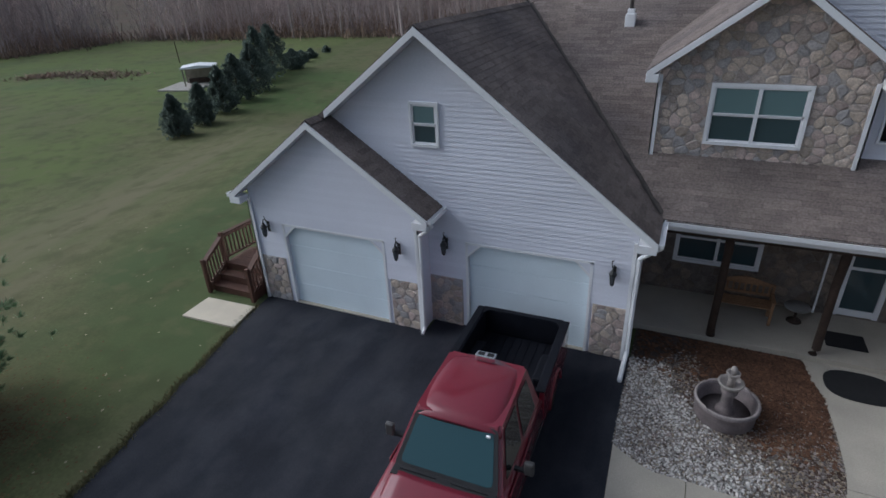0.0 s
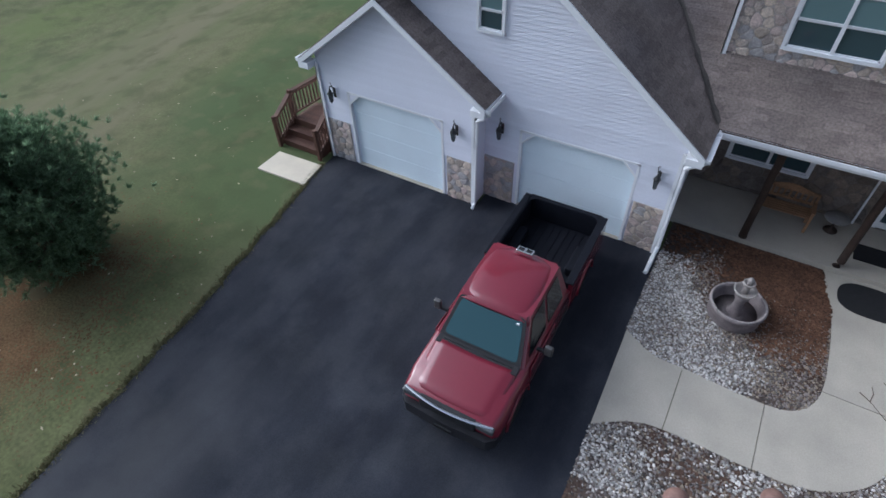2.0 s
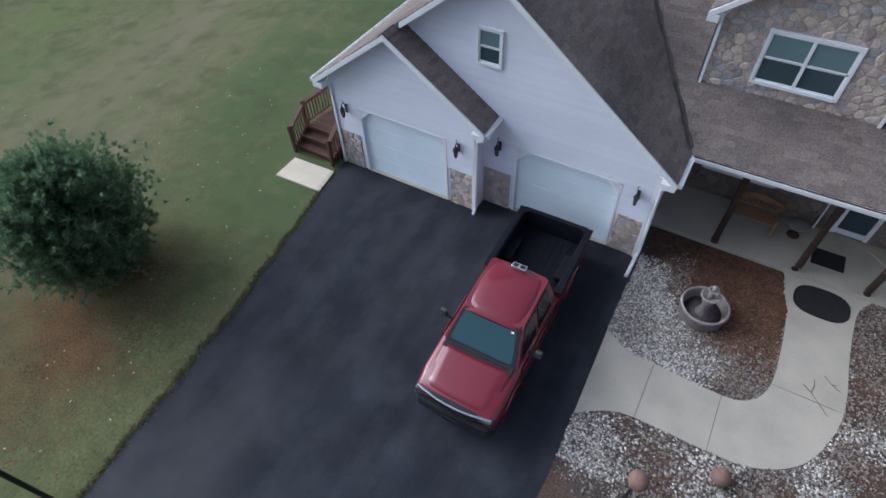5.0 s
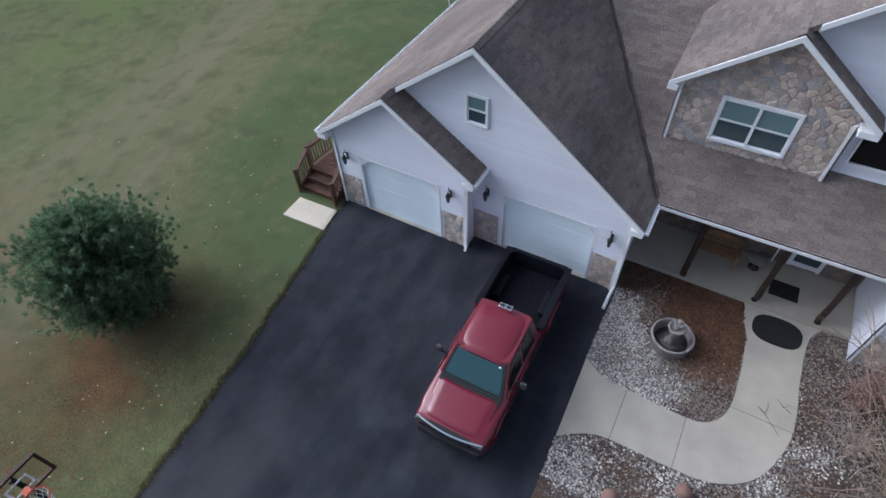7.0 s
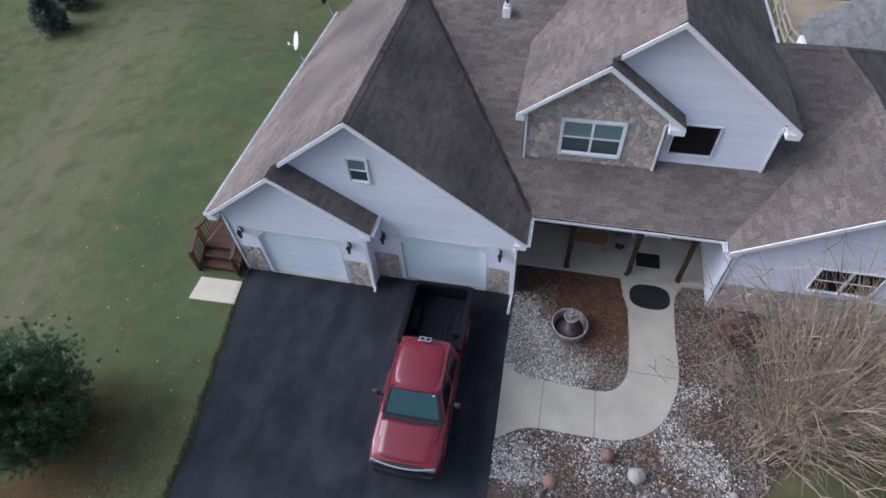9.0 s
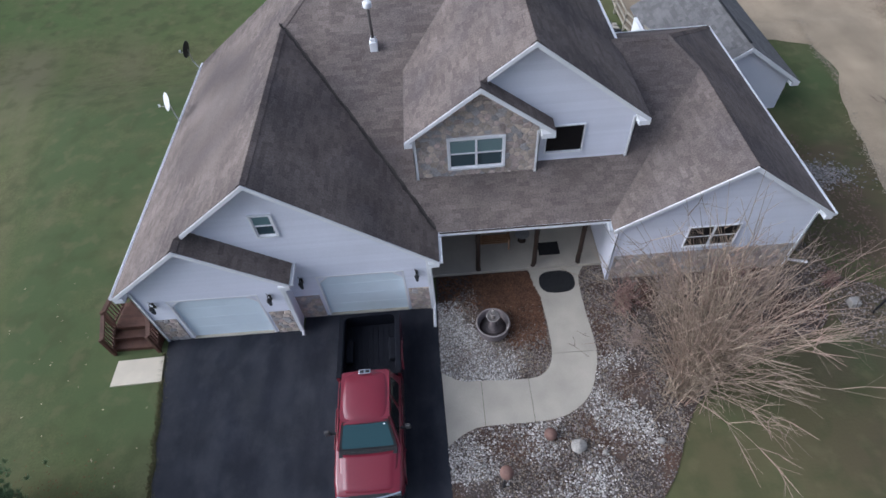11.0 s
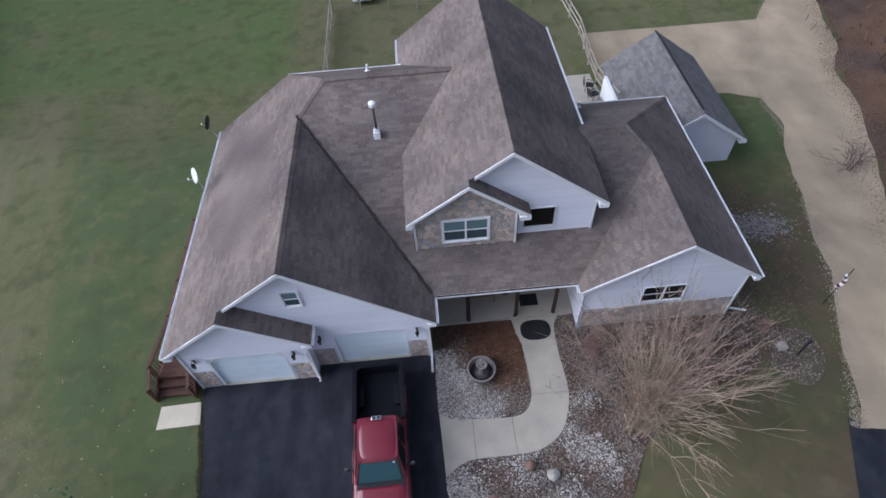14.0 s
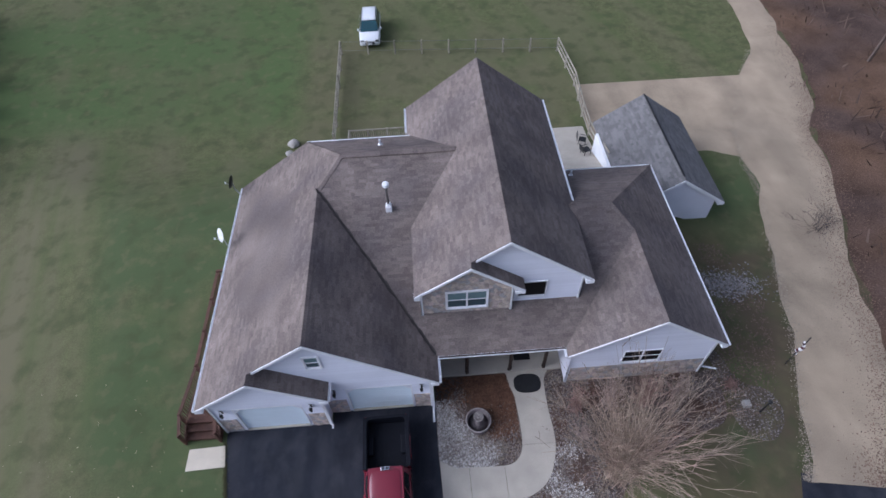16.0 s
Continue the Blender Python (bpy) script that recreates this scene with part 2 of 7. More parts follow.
def clip(poly, keep):
    """Clips a 2D polygon by a convex one (counter-clockwise)."""
    out = poly
    for (ax, ay), (bx, by) in zip(keep, keep[1:] + keep[:1]):
        src, out = out, []
        for i, p in enumerate(src):
            q = src[i - 1]
            dp = (bx - ax) * (p[1] - ay) - (by - ay) * (p[0] - ax)
            dq = (bx - ax) * (q[1] - ay) - (by - ay) * (q[0] - ax)
            if (dp >= 0) != (dq >= 0):
                s = dq / (dq - dp)
                out.append((q[0] + s * (p[0] - q[0]), q[1] + s * (p[1] - q[1])))
            if dp >= 0:
                out.append(p)
        if not out:
            return []
    return out


def ccw(p):
    a = sum(x0 * y1 - x1 * y0 for (x0, y0), (x1, y1) in zip(p, p[1:] + p[:1]))
    return p if a > 0 else p[::-1]


def step(x):
    x = min(max(x, 0.0), 1.0)
    return x * x * (3 - 2 * x)


def land(x, y):
    """The ground's height: level round the front, lower beside the shed, behind the house and across the side lawn."""
    side = 1.6 * step((x - 12.7) / 3.5) * step((y - 1.0) / 8.0)
    back = (1.75 + 0.45 * step((x + 30.0) / 18.0)) * step((y - 11.5) / 10.0)
    left = 1.75 * step((-13.0 - x) / 18.0)
    return -max(side, back, left)


# ---- ground ----
def ground():
    xs = sorted({-900, -400, -200, -120, *range(-80, -30, 5), *range(-30, 40, 1), *range(40, 90, 5), 120, 200, 400, 900})
    ys = sorted({-900, -400, -200, -100, *range(-60, -20, 5), *range(-20, 50, 1), *range(50, 130, 5), 200, 400, 900})
    verts = [(x, y, land(x, y)) for y in ys for x in xs]
    w = len(xs)
    faces = [(j * w + i, j * w + i + 1, (j + 1) * w + i + 1, (j + 1) * w + i) for j in range(len(ys) - 1) for i in range(w - 1)]
    ob = smooth(part("ground", (verts, [], faces), M_GRASS))
    tagged(ob, "late-season lawn, green with worn tan patches", "lawn", kind="structure")


ground()


def flat(name, outline, z0, z1, material, label, category, drape=False):
    bm = bmesh.new()
    if drape:
        a = [bm.verts.new((x, y, land(x, y) + z1)) for x, y in outline]
        bm.faces.new(a)
        bmesh.ops.triangulate(bm, faces=bm.faces[:])
    else:
        prism(bm, [(x, y, z0) for x, y in outline], (0, 0, z1 - z0))
    return tagged(part(name, bm, material), label, category, kind="structure")


DRIVE = [(-9.2, -0.7), (-9.15, -1.4), (-8.7, -4.0), (-8.2, -7.0), (-7.85, -10.5), (-7.6, -13), (-6.5, -22), (-5.5, -60), (0.6, -60), (0.36, -12), (0.27, -6.5), (0.19, -3.0), (0.13, -1.0), (0.12, -0.15), (-4.5, -0.15), (-4.5, -0.7)]
edge = []
for (x0, y0), (x1, y1) in zip(DRIVE[:8], DRIVE[1:8]):
    n = max(1, int(math.dist((x0, y0), (x1, y1)) / 0.22)) if y0 > -23 else 1
    edge += [(x0 + (x1 - x0) * k / n + 0.09 * noise.noise(Vector((0.0, (y0 + (y1 - y0) * k / n) * 1.7, 2.0))) * (0 < k or y0 < -2), y0 + (y1 - y0) * k / n) for k in range(n)]
DRIVE = edge + DRIVE[7:]
flat("driveway", DRIVE, -0.2, 0.02, M_ASPHALT, "black sealed asphalt driveway, faintly streaked", "driveway")


# ---- house: roofs ----
house = empty("house", "pale lilac-grey sided house with brown shingled cross gables and stone trim", "house")
TH = 0.12


def roof_slope(name, polys, material, parent, fn, axis, expo=0.145, tab=0.36, single=None):
    """A slope over convex plan polygons; fn gives its height; axis is the plan direction up the slope."""
    up = Vector((axis[0], axis[1], fn(axis[0], axis[1]) - fn(0, 0)))
    up.normalize()
    flatu = Vector((axis[0], axis[1])) / math.hypot(*axis)
    side = Vector((-flatu.y, flatu.x))
    cosu = math.hypot(up.x, up.y)
    nrm = Vector((side.x, side.y, 0)).cross(up)
    nrm = nrm if nrm.z > 0 else -nrm
    rng = random.Random(name + str(axis) + str(polys[0][0]))
    bm = bmesh.new()
    for p in polys:
        prism(bm, [(x, y, fn(x, y) - 0.012) for x, y in p], (0, 0, -TH))
    slope = part(name, bm, material, parent)
    verts, faces = [], []
    for p in polys:
        q = ccw([(Vector(v).dot(side), Vector(v).dot(flatu) / cosu) for v in p])
        u0, u1 = min(a for a, _ in q), max(a for a, _ in q)
        v0, v1 = min(b for _, b in q), max(b for _, b in q)
        k = math.floor(v0 / expo)
        while k * expo < v1:
            a, u = k * expo, u0 - rng.random() * tab
            while u < u1:
                w = tab * rng.choice((0.5, 0.75, 1.0, 1.0, 1.3))
                c = clip([(u, a - 0.01), (u + w - 0.004, a - 0.01), (u + w - 0.004, a + expo), (u, a + expo)], q)
                u += w
                if len(c) < 3:
                    continue
                base = len(verts)
                lift = rng.uniform(0.003, 0.006)
                for s, t in c:
                    x, y = side * s + flatu * (t * cosu)
                    h = lift * (1 - (t - a) / expo) + 0.001
                    verts.append(Vector((x, y, fn(x, y))) + nrm * h)
                m = len(c)
                for s, t in c:
                    x, y = side * s + flatu * (t * cosu)
                    verts.append(Vector((x, y, fn(x, y))) - nrm * 0.01)
                tabs = [tuple(range(m))] + [(i, m + i, m + (i + 1) % m, (i + 1) % m) for i in range(m)]
                mid = sum(verts[base:], Vector((0, 0, 0))) / (2 * m)
                if single and single[0] < mid.x < single[1] and single[2] < mid.y < single[3]:
                    part("shingle", ([tuple(v) for v in verts[base:]], [], tabs), M_SHINGLE1, slope)
                    del verts[base:]
                else:
                    faces += [tuple(base + i for i in f) for f in tabs]
            k += 1
    me = bpy.data.meshes.new("shingles")
    me.from_pydata([tuple(v) for v in verts], [], faces)
    me.materials.append(material)
    ob = new("shingles", me)
    ob.parent = slope
    tagged(ob, kind="stuff")
    return slope


EAVE = 3.07
sag = lambda y: 1 - 0.005 * max(y, 0.0)
fL = lambda x, y: EAVE + 0.742 * (x + 9.5) * sag(y)
fG = lambda x, y: EAVE + 0.787 * (0.34 - x) * sag(y)
fM = lambda x, y: EAVE + 0.54 * (y - 0.52)
fMb = lambda x, y: 7.42 - 0.53 * (y - 8.58)
fR = lambda x, y: EAVE + 0.713 * (12.6 - x)
fRb = lambda x, y: EAVE + 0.56 * (11.1 - y)
fWl = lambda x, y: EAVE + 0.64 * (x - 5.8)
fDl = lambda x, y: 5.73 + 0.738 * (x + 0.42)
fDr = lambda x, y: 5.72 + 0.772 * (6.90 - x)
f1r = lambda x, y: 7.398 - 0.76 * (x - 1.84)
fg1 = lambda x, y: 5.00 - 0.70 * (x + 6.90)

GX = -4.45
roof_slope("roof_slope", [[(-9.5, -0.645), (GX, -0.645), (GX, 10.05), (-5.45, 11.45), (-9.5, 11.45)], [(GX, 7.2), (-3.37, 8.58), (GX, 10.05)]], M_SHINGLE, house, fL, (1, 0))
roof_slope("roof_slope", [[(-9.5, -1.09), (-6.90, -1.09), (-6.90, -0.646), (-9.5, -0.646)]], M_SHINGLE, house, fL, (1, 0))
roof_slope("roof_slope", [[(GX, -0.645), (0.34, -0.645), (0.34, 0.9), (GX, 7.3)]], M_SHINGLE, house, fG, (-1, 0), single=(-3.0, 0.4, -0.7, 1.2))
roof_slope("roof_slope", [[(-6.90, -1.09), (-4.18, -1.09), (-4.18, -0.28), (-6.90, -0.28)]], M_SHINGLE, house, fg1, (-1, 0), single=(-7.0, -4.0, -1.2, -0.2))
roof_slope("roof_slope", [[(0.345, 0.52), (5.8, 0.52), (9.4, 4.77), (-2.75, 4.77)], [(-2.75, 4.77), (3.3, 4.77), (3.3, 8.58), (-3.37, 8.58), (-4.5, 7.2)], [(3.3, 4.77), (9.4, 4.77), (8.52, 5.9), (3.3, 5.9)]], M_SHINGLE, house, fM, (0, 1), single=(0.3, 5.9, 0.4, 2.0))
roof_slope("roof_slope", [[(-3.37, 8.58), (3.3, 8.58), (3.3, 11.45), (-5.45, 11.45)]], M_SHINGLE, house, fMb, (0, -1))
roof_slope("roof_slope", [[(12.6, 0.065), (12.6, 11.1), (9.39, 7.02), (9.39, 0.065)], [(9.39, 4.77), (9.39, 7.02), (8.52, 5.9)]], M_SHINGLE, house, fR, (-1, 0))
roof_slope("roof_slope", [[(5.8, 0.065), (9.39, 0.065), (9.39, 4.8), (5.8, 0.55)]], M_SHINGLE, house, fWl, (1, 0))
roof_slope("roof_slope", [[(8.52, 5.9), (12.6, 11.1), (6.5, 11.1), (6.5, 5.9)]], M_SHINGLE, house, fRb, (0, -1))
roof_slope("roof_slope", [[(-0.42, 2.05), (3.31, 2.05), (3.31, 13.95), (-0.42, 13.95)], [(-0.42, 1.79), (1.84, 1.79), (1.84, 2.05), (-0.42, 2.05)]], M_SHINGLE, house, fDl, (1, 0))
roof_slope("roof_slope", [[(3.31, 2.05), (6.90, 2.05), (6.90, 13.95), (3.31, 13.95)]], M_SHINGLE, house, fDr, (-1, 0))
roof_slope("roof_slope", [[(1.84, 1.79), (4.04, 1.79), (4.04, 2.36), (1.84, 2.36)]], M_SHINGLE, house, f1r, (-1, 0))



def ridge_cap(name, p0, p1, fa, fb, w=0.14, lift=0.022, label=""):
    """Bent cap shingles lapped along a ridge or hip; the roof there is the lower of its two slopes."""
    rng = random.Random(str(p0) + str(p1))
    a, d = Vector(p0), Vector(p1) - Vector(p0)
    n = max(2, int(d.length / 0.21))
    side = Vector((-d.y, d.x)).normalized() * w
    top = lambda q: min(fa(q.x, q.y), fb(q.x, q.y))
    verts, faces = [], []
    for k in range(n):
        base = len(verts)
        for f, h in ((k / n, lift + 0.010), ((k + 1.12) / n, lift - 0.002)):
            c = a + d * min(f, 1.0)
            zc = top(c) + h
            e = rng.uniform(0.92, 1.06)
            for q, z in ((c + side * e, top(c + side * e) + h), (c, zc), (c - side * e, top(c - side * e) + h)):
                verts.append((q.x, q.y, z))
            for q in (c + side * e, c - side * e):
                verts.append((q.x, q.y, top(q) - 0.02))
        b = base
        faces += [(b, b + 1, b + 6, b + 5), (b + 1, b + 2, b + 7, b + 6), (b, b + 5, b + 8, b + 3), (b + 2, b + 4, b + 9, b + 7), (b, b + 3, b + 1), (b + 1, b + 4, b + 2), (b + 1, b + 3, b + 4)]
    tagged(part(name, (verts, [], faces), M_SHINGLE, house), label, kind="stuff")


for p0, p1, fa, fb in (((GX, -0.645), (GX, 7.2), fL, fG), ((3.31, 2.05), (3.31, 13.95), fDl, fDr), ((9.39, 0.065), (9.39, 4.8), fWl, fR),
                       ((9.39, 4.8), (8.52, 5.9), fM, fR), ((8.52, 5.9), (12.6, 11.1), fR, fRb), ((1.84, 1.79), (1.84, 2.36), fDl, f1r), ((-6.90, -1.09), (-6.90, -0.646), fL, fg1),
                       ((GX, 7.2), (-3.37, 8.58), fL, fM), ((-3.37, 8.58), (-5.45, 11.45), fL, fMb), ((8.52, 5.9), (6.95, 5.9), fM, fRb)):
    ridge_cap("ridge_cap", p0, p1, fa, fb)
ridge_cap("ridge_vent", (-3.3, 8.58), (1.8, 8.58), fM, fMb, 0.16, 0.06, "raised vent capped with shingles")


M_LOG = mat("dark_log", (0.042, 0.026, 0.019), 0.75, var=0.3, scale=5, fine=30, fvar=0.3, bump=0.5)
# ---- house: walls ----
M_SOFFIT = mat("soffit", (0.62, 0.63, 0.66), 0.6, var=0.05, scale=2, fine=20, fvar=0.04)


def inside(x, z, holes):
    return any(a < x < b and c < z < d for a, b, c, d in holes)


def wall_y(outline, y, thick, holes=(), material=M_SIDING, name="wall", label=""):
    """A wall in a plane of constant y over a convex outline of (x, z), with openings cut right through."""
    out = ccw([tuple(p) for p in outline])
    xs = sorted({min(p[0] for p in out), max(p[0] for p in out), *[h[0] for h in holes], *[h[1] for h in holes]})
    zs = sorted({min(p[1] for p in out), max(p[1] for p in out), *[h[2] for h in holes], *[h[3] for h in holes]})
    bm, at = bmesh.new(), {}

    def vert(x, z):
        k = (round(x, 3), round(z, 3))
        if k not in at:
            at[k] = bm.verts.new((x, y, z))
        return at[k]

    for x0, x1 in zip(xs, xs[1:]):
        for z0, z1 in zip(zs, zs[1:]):
            if inside((x0 + x1) / 2, (z0 + z1) / 2, holes):
                continue
            c = clip([(x0, z0), (x1, z0), (x1, z1), (x0, z1)], out)
            vs = list(dict.fromkeys(vert(*p) for p in c))
            if len(vs) > 2:
                bm.faces.new(vs)
    back = bmesh.ops.extrude_face_region(bm, geom=bm.faces[:], use_keep_orig=True)
    bmesh.ops.translate(bm, vec=(0, thick, 0), verts=[v for v in back["geom"] if isinstance(v, bmesh.types.BMVert)])
    bmesh.ops.recalc_face_normals(bm, faces=bm.faces[:])
    return part(name, bm, material, house, label)


def siding(wall, outline, y, z0, holes=(), expo=0.104):
    """Lapped boards on the face of a wall that looks to -y, one object a board."""
    out = ccw([tuple(p) for p in outline])
    xa, xb, zt = min(p[0] for p in out), max(p[0] for p in out), max(p[1] for p in out)
    z = z0
    while z < zt:
        cuts = [(xa, xb)]
        for a, b, c, d in holes:
            if c < z + expo * 0.6 and d > z + expo * 0.4:
                cuts = [s for u, v in cuts for s in ((u, min(v, a)), (max(u, b), v)) if s[1] - s[0] > 0.02]
        for u, v in cuts:
            c = clip([(u, z), (v, z), (v, z + expo), (u, z + expo)], out)
            if len(c) < 3:
                continue
            n = len(c)
            verts = [(p, y - 0.003 - 0.019 * (1 - (q - z) / expo), q) for p, q in c] + [(p, y + 0.001, q) for p, q in c]
            faces = [tuple(range(n))] + [(i, n + i, n + (i + 1) % n, (i + 1) % n) for i in range(n)]
            part("siding_board", (verts, [], faces), M_SIDING, wall)
        z += expo


def stones(wall, regions, y, w=0.30, h=0.20, seed=1, face=-1, palette=None):
    """Fitted field stones over convex regions of (x, z), each one a rounded block of its own, proud of the mortar."""
    rng = random.Random(seed)
    xa, xb = min(p[0] for r in regions for p in r), max(p[0] for r in regions for p in r)
    za, zb = min(p[1] for r in regions for p in r), max(p[1] for r in regions for p in r)
    seeds = []
    for j in range(-1, int((zb - za) / h) + 2):
        for i in range(-1, int((xb - xa) / w) + 2):
            seeds.append((xa + (i + 0.5 * (j % 2) + rng.uniform(-0.36, 0.36)) * w, za + (j + rng.uniform(-0.36, 0.36)) * h))
    for sx, sz in seeds:
        cell = [(sx - 2 * w, sz - 2 * h), (sx + 2 * w, sz - 2 * h), (sx + 2 * w, sz + 2 * h), (sx - 2 * w, sz + 2 * h)]
        for tx, tz in seeds:
            if (tx, tz) == (sx, sz) or abs(tx - sx) > 2.6 * w or abs(tz - sz) > 2.6 * h:
                continue
            mx, mz, dx, dz = (sx + tx) / 2, (sz + tz) / 2, tx - sx, tz - sz
            ln = math.hypot(dx, dz)
            mx, mz = mx - dx / ln * 0.006, mz - dz / ln * 0.006
            new_c = []
            for i, p in enumerate(cell):
                q = cell[i - 1]
                dp, dq = (mx - p[0]) * dx + (mz - p[1]) * dz, (mx - q[0]) * dx + (mz - q[1]) * dz
                if (dp >= 0) != (dq >= 0):
                    s = dq / (dq - dp)
                    new_c.append((q[0] + s * (p[0] - q[0]), q[1] + s * (p[1] - q[1])))
                if dp >= 0:
                    new_c.append(p)
            cell = new_c
            if not cell:
                break
        for r in regions:
            c = clip(cell, ccw([tuple(p) for p in r])) if len(cell) > 2 else []
            if len(c) < 3:
                continue
            area = abs(sum(a[0] * b[1] - b[0] * a[1] for a, b in zip(c, c[1:] + c[:1]))) / 2
            if area < 0.006:
                continue
            c = [q for i, p in enumerate(c) for q in ((0.72 * p[0] + 0.28 * c[i - 1][0], 0.72 * p[1] + 0.28 * c[i - 1][1]), (0.72 * p[0] + 0.28 * c[(i + 1) % len(c)][0], 0.72 * p[1] + 0.28 * c[(i + 1) % len(c)][1]))]
            cx, cz = sum(p[0] for p in c) / len(c), sum(p[1] for p in c) / len(c)
            d = rng.uniform(0.010, 0.028)
            verts, n = [], len(c)
            for shrink, out in ((1.0, 0.0), (0.93, 0.62 * d), (0.66, d)):
                for p, q in c:
                    k = shrink * rng.uniform(0.985, 1.0)
                    verts.append((cx + (p - cx) * k, y + face * (out + rng.uniform(-0.004, 0.004) * (out > 0)), cz + (q - cz) * k))
            faces = [(a * n + i, a * n + (i + 1) % n, (a + 1) * n + (i + 1) % n, (a + 1) * n + i) for a in (0, 1) for i in range(n)] + [tuple(range(2 * n, 3 * n))]
            part("stone", (verts, [], faces), rng.choice(palette or STONES), wall)


STONES = [M_STONE,
          mat("tan_stone", (0.525, 0.445, 0.375), 0.85, var=0.2, scale=6, fine=30, fvar=0.25, bump=0.6, rand=0.26),
          mat("grey_stone", (0.405, 0.385, 0.385), 0.85, var=0.2, scale=6, fine=30, fvar=0.25, bump=0.6, rand=0.2),
          mat("rose_stone", (0.495, 0.405, 0.370), 0.85, var=0.2, scale=6, fine=30, fvar=0.25, bump=0.6, rand=0.26)]


def gable(x0, x1, z0, fa, fb, drop=0.13):
    xp = min((abs(fa(x0 + (x1 - x0) * i / 2000, 0) - fb(x0 + (x1 - x0) * i / 2000, 0)), x0 + (x1 - x0) * i / 2000) for i in range(2001))[1]
    return [(x0, z0), (x1, z0), (x1, fb(x1, 0) - drop), (xp, fa(xp, 0) - drop), (x0, fa(x0, 0) - drop)]


WAIN = 1.30
# main garage gable
D2 = (-3.60, -0.89, 0.0, 2.25)
GW = (-4.77, -4.22, 4.47, 5.29)
hi = [(-0.03, 2.9), (-0.03, fG(-0.03, 0) - 0.13), (GX, fL(GX, 0) - 0.13), (-8.9, fL(-8.9, 0) - 0.13), (-8.9, 2.9)]
lo = [(-4.60, 0), (-0.03, 0), (-0.03, 2.9), (-4.60, 2.9)]
w = wall_y(hi, -0.27, 0.2, [GW])
siding(w, hi, -0.27, 2.9, [GW])
w = wall_y(lo, -0.27, 0.2, [D2])
siding(w, [(-4.60, WAIN), (-0.03, WAIN), (-0.03, 2.9), (-4.60, 2.9)], -0.27, WAIN, [D2])
w2 = wall_y([(-4.60, 0), (-3.75, 0), (-3.75, WAIN), (-4.60, WAIN)], -0.29, 0.019, (), M_MORTAR, "stone_wainscot", "fitted field stone wainscot")
stones(w2, [[(-4.60, 0), (-3.75, 0), (-3.75, WAIN), (-4.60, WAIN)]], -0.29, 0.26, 0.145, 3)
w2 = wall_y([(-0.78, 0), (-0.03, 0), (-0.03, WAIN), (-0.78, WAIN)], -0.29, 0.019, (), M_MORTAR, "stone_wainscot", "fitted field stone wainscot")
stones(w2, [[(-0.78, 0), (-0.03, 0), (-0.03, WAIN), (-0.78, WAIN)]], -0.29, 0.26, 0.145, 4)
# smaller garage gable
D1 = (-8.27, -5.50, 0.0, 2.25)
g1 = gable(-9.2, -4.56, 0, fL, fg1)
w = wall_y(g1, -0.79, 0.2, [D1])
g1s = gable(-9.2, -4.56, WAIN, fL, fg1)
siding(w, g1s, -0.79, WAIN, [D1])
for k, (a, b) in enumerate(((-9.2, -8.42), (-5.36, -4.56))):
    w2 = wall_y([(a, 0), (b, 0), (b, WAIN), (a, WAIN)], -0.81, 0.019, (), M_MORTAR, "stone_wainscot", "fitted field stone wainscot")
    stones(w2, [[(a, 0), (b, 0), (b, WAIN), (a, WAIN)]], -0.81, 0.25, 0.17, 5 + k)
# side walls of the garage and of the wings
for pts, d in (([(-9.2, -0.59, 0), (-9.2, 11.2, 0), (-9.2, 11.2, 2.95), (-9.2, -0.59, 2.95)], (0.2, 0, 0)),
               ([(-0.03, -0.07, 0), (-0.03, 2.9, 0), (-0.03, 2.9, 2.95), (-0.03, -0.07, 2.95)], (-0.2, 0, 0)),
               ([(-4.56, -0.59, 0), (-4.56, -0.27, 0), (-4.56, -0.27, 2.95), (-4.56, -0.59, 2.95)], (-0.2, 0, 0)),
               ([(6.12, 0.59, 0), (6.12, 2.9, 0), (6.12, 2.9, 2.95), (6.12, 0.59, 2.95)], (0.2, 0, 0)),
               ([(12.35, 0.59, -1.8), (12.35, 10.8, -1.8), (12.35, 10.8, 2.95), (12.35, 0.59, 2.95)], (-0.2, 0, 0)),
               ([(6.6, 10.8, -2.4), (12.15, 10.8, -2.4), (12.15, 10.8, 2.95), (6.6, 10.8, 2.95)], (0, -0.2, 0)),
               ([(-9.2, 11.2, -2.4), (-0.1, 11.2, -2.4), (-0.1, 11.2, 5.75), (-5.6, 11.2, 5.75), (-9.2, 11.2, 3.05)], (0, -0.2, 0)),
               ([(6.55, 2.6, 3.6), (6.55, 13.4, -2.4), (6.55, 13.4, 5.7), (6.55, 2.6, 5.7)], (-0.2, 0, 0)),
               ([(0.1, 2.6, 3.4), (0.1, 13.4, -2.4), (0.1, 13.4, 5.7), (0.1, 2.6, 5.7)], (-0.2, 0, 0))):
    bm = bmesh.new()
    prism(bm, pts, d)
    part("wall", bm, M_SIDING, house)
wall_y(gable(0.1, 6.55, -2.4, fDl, fDr), 13.4, 0.2)
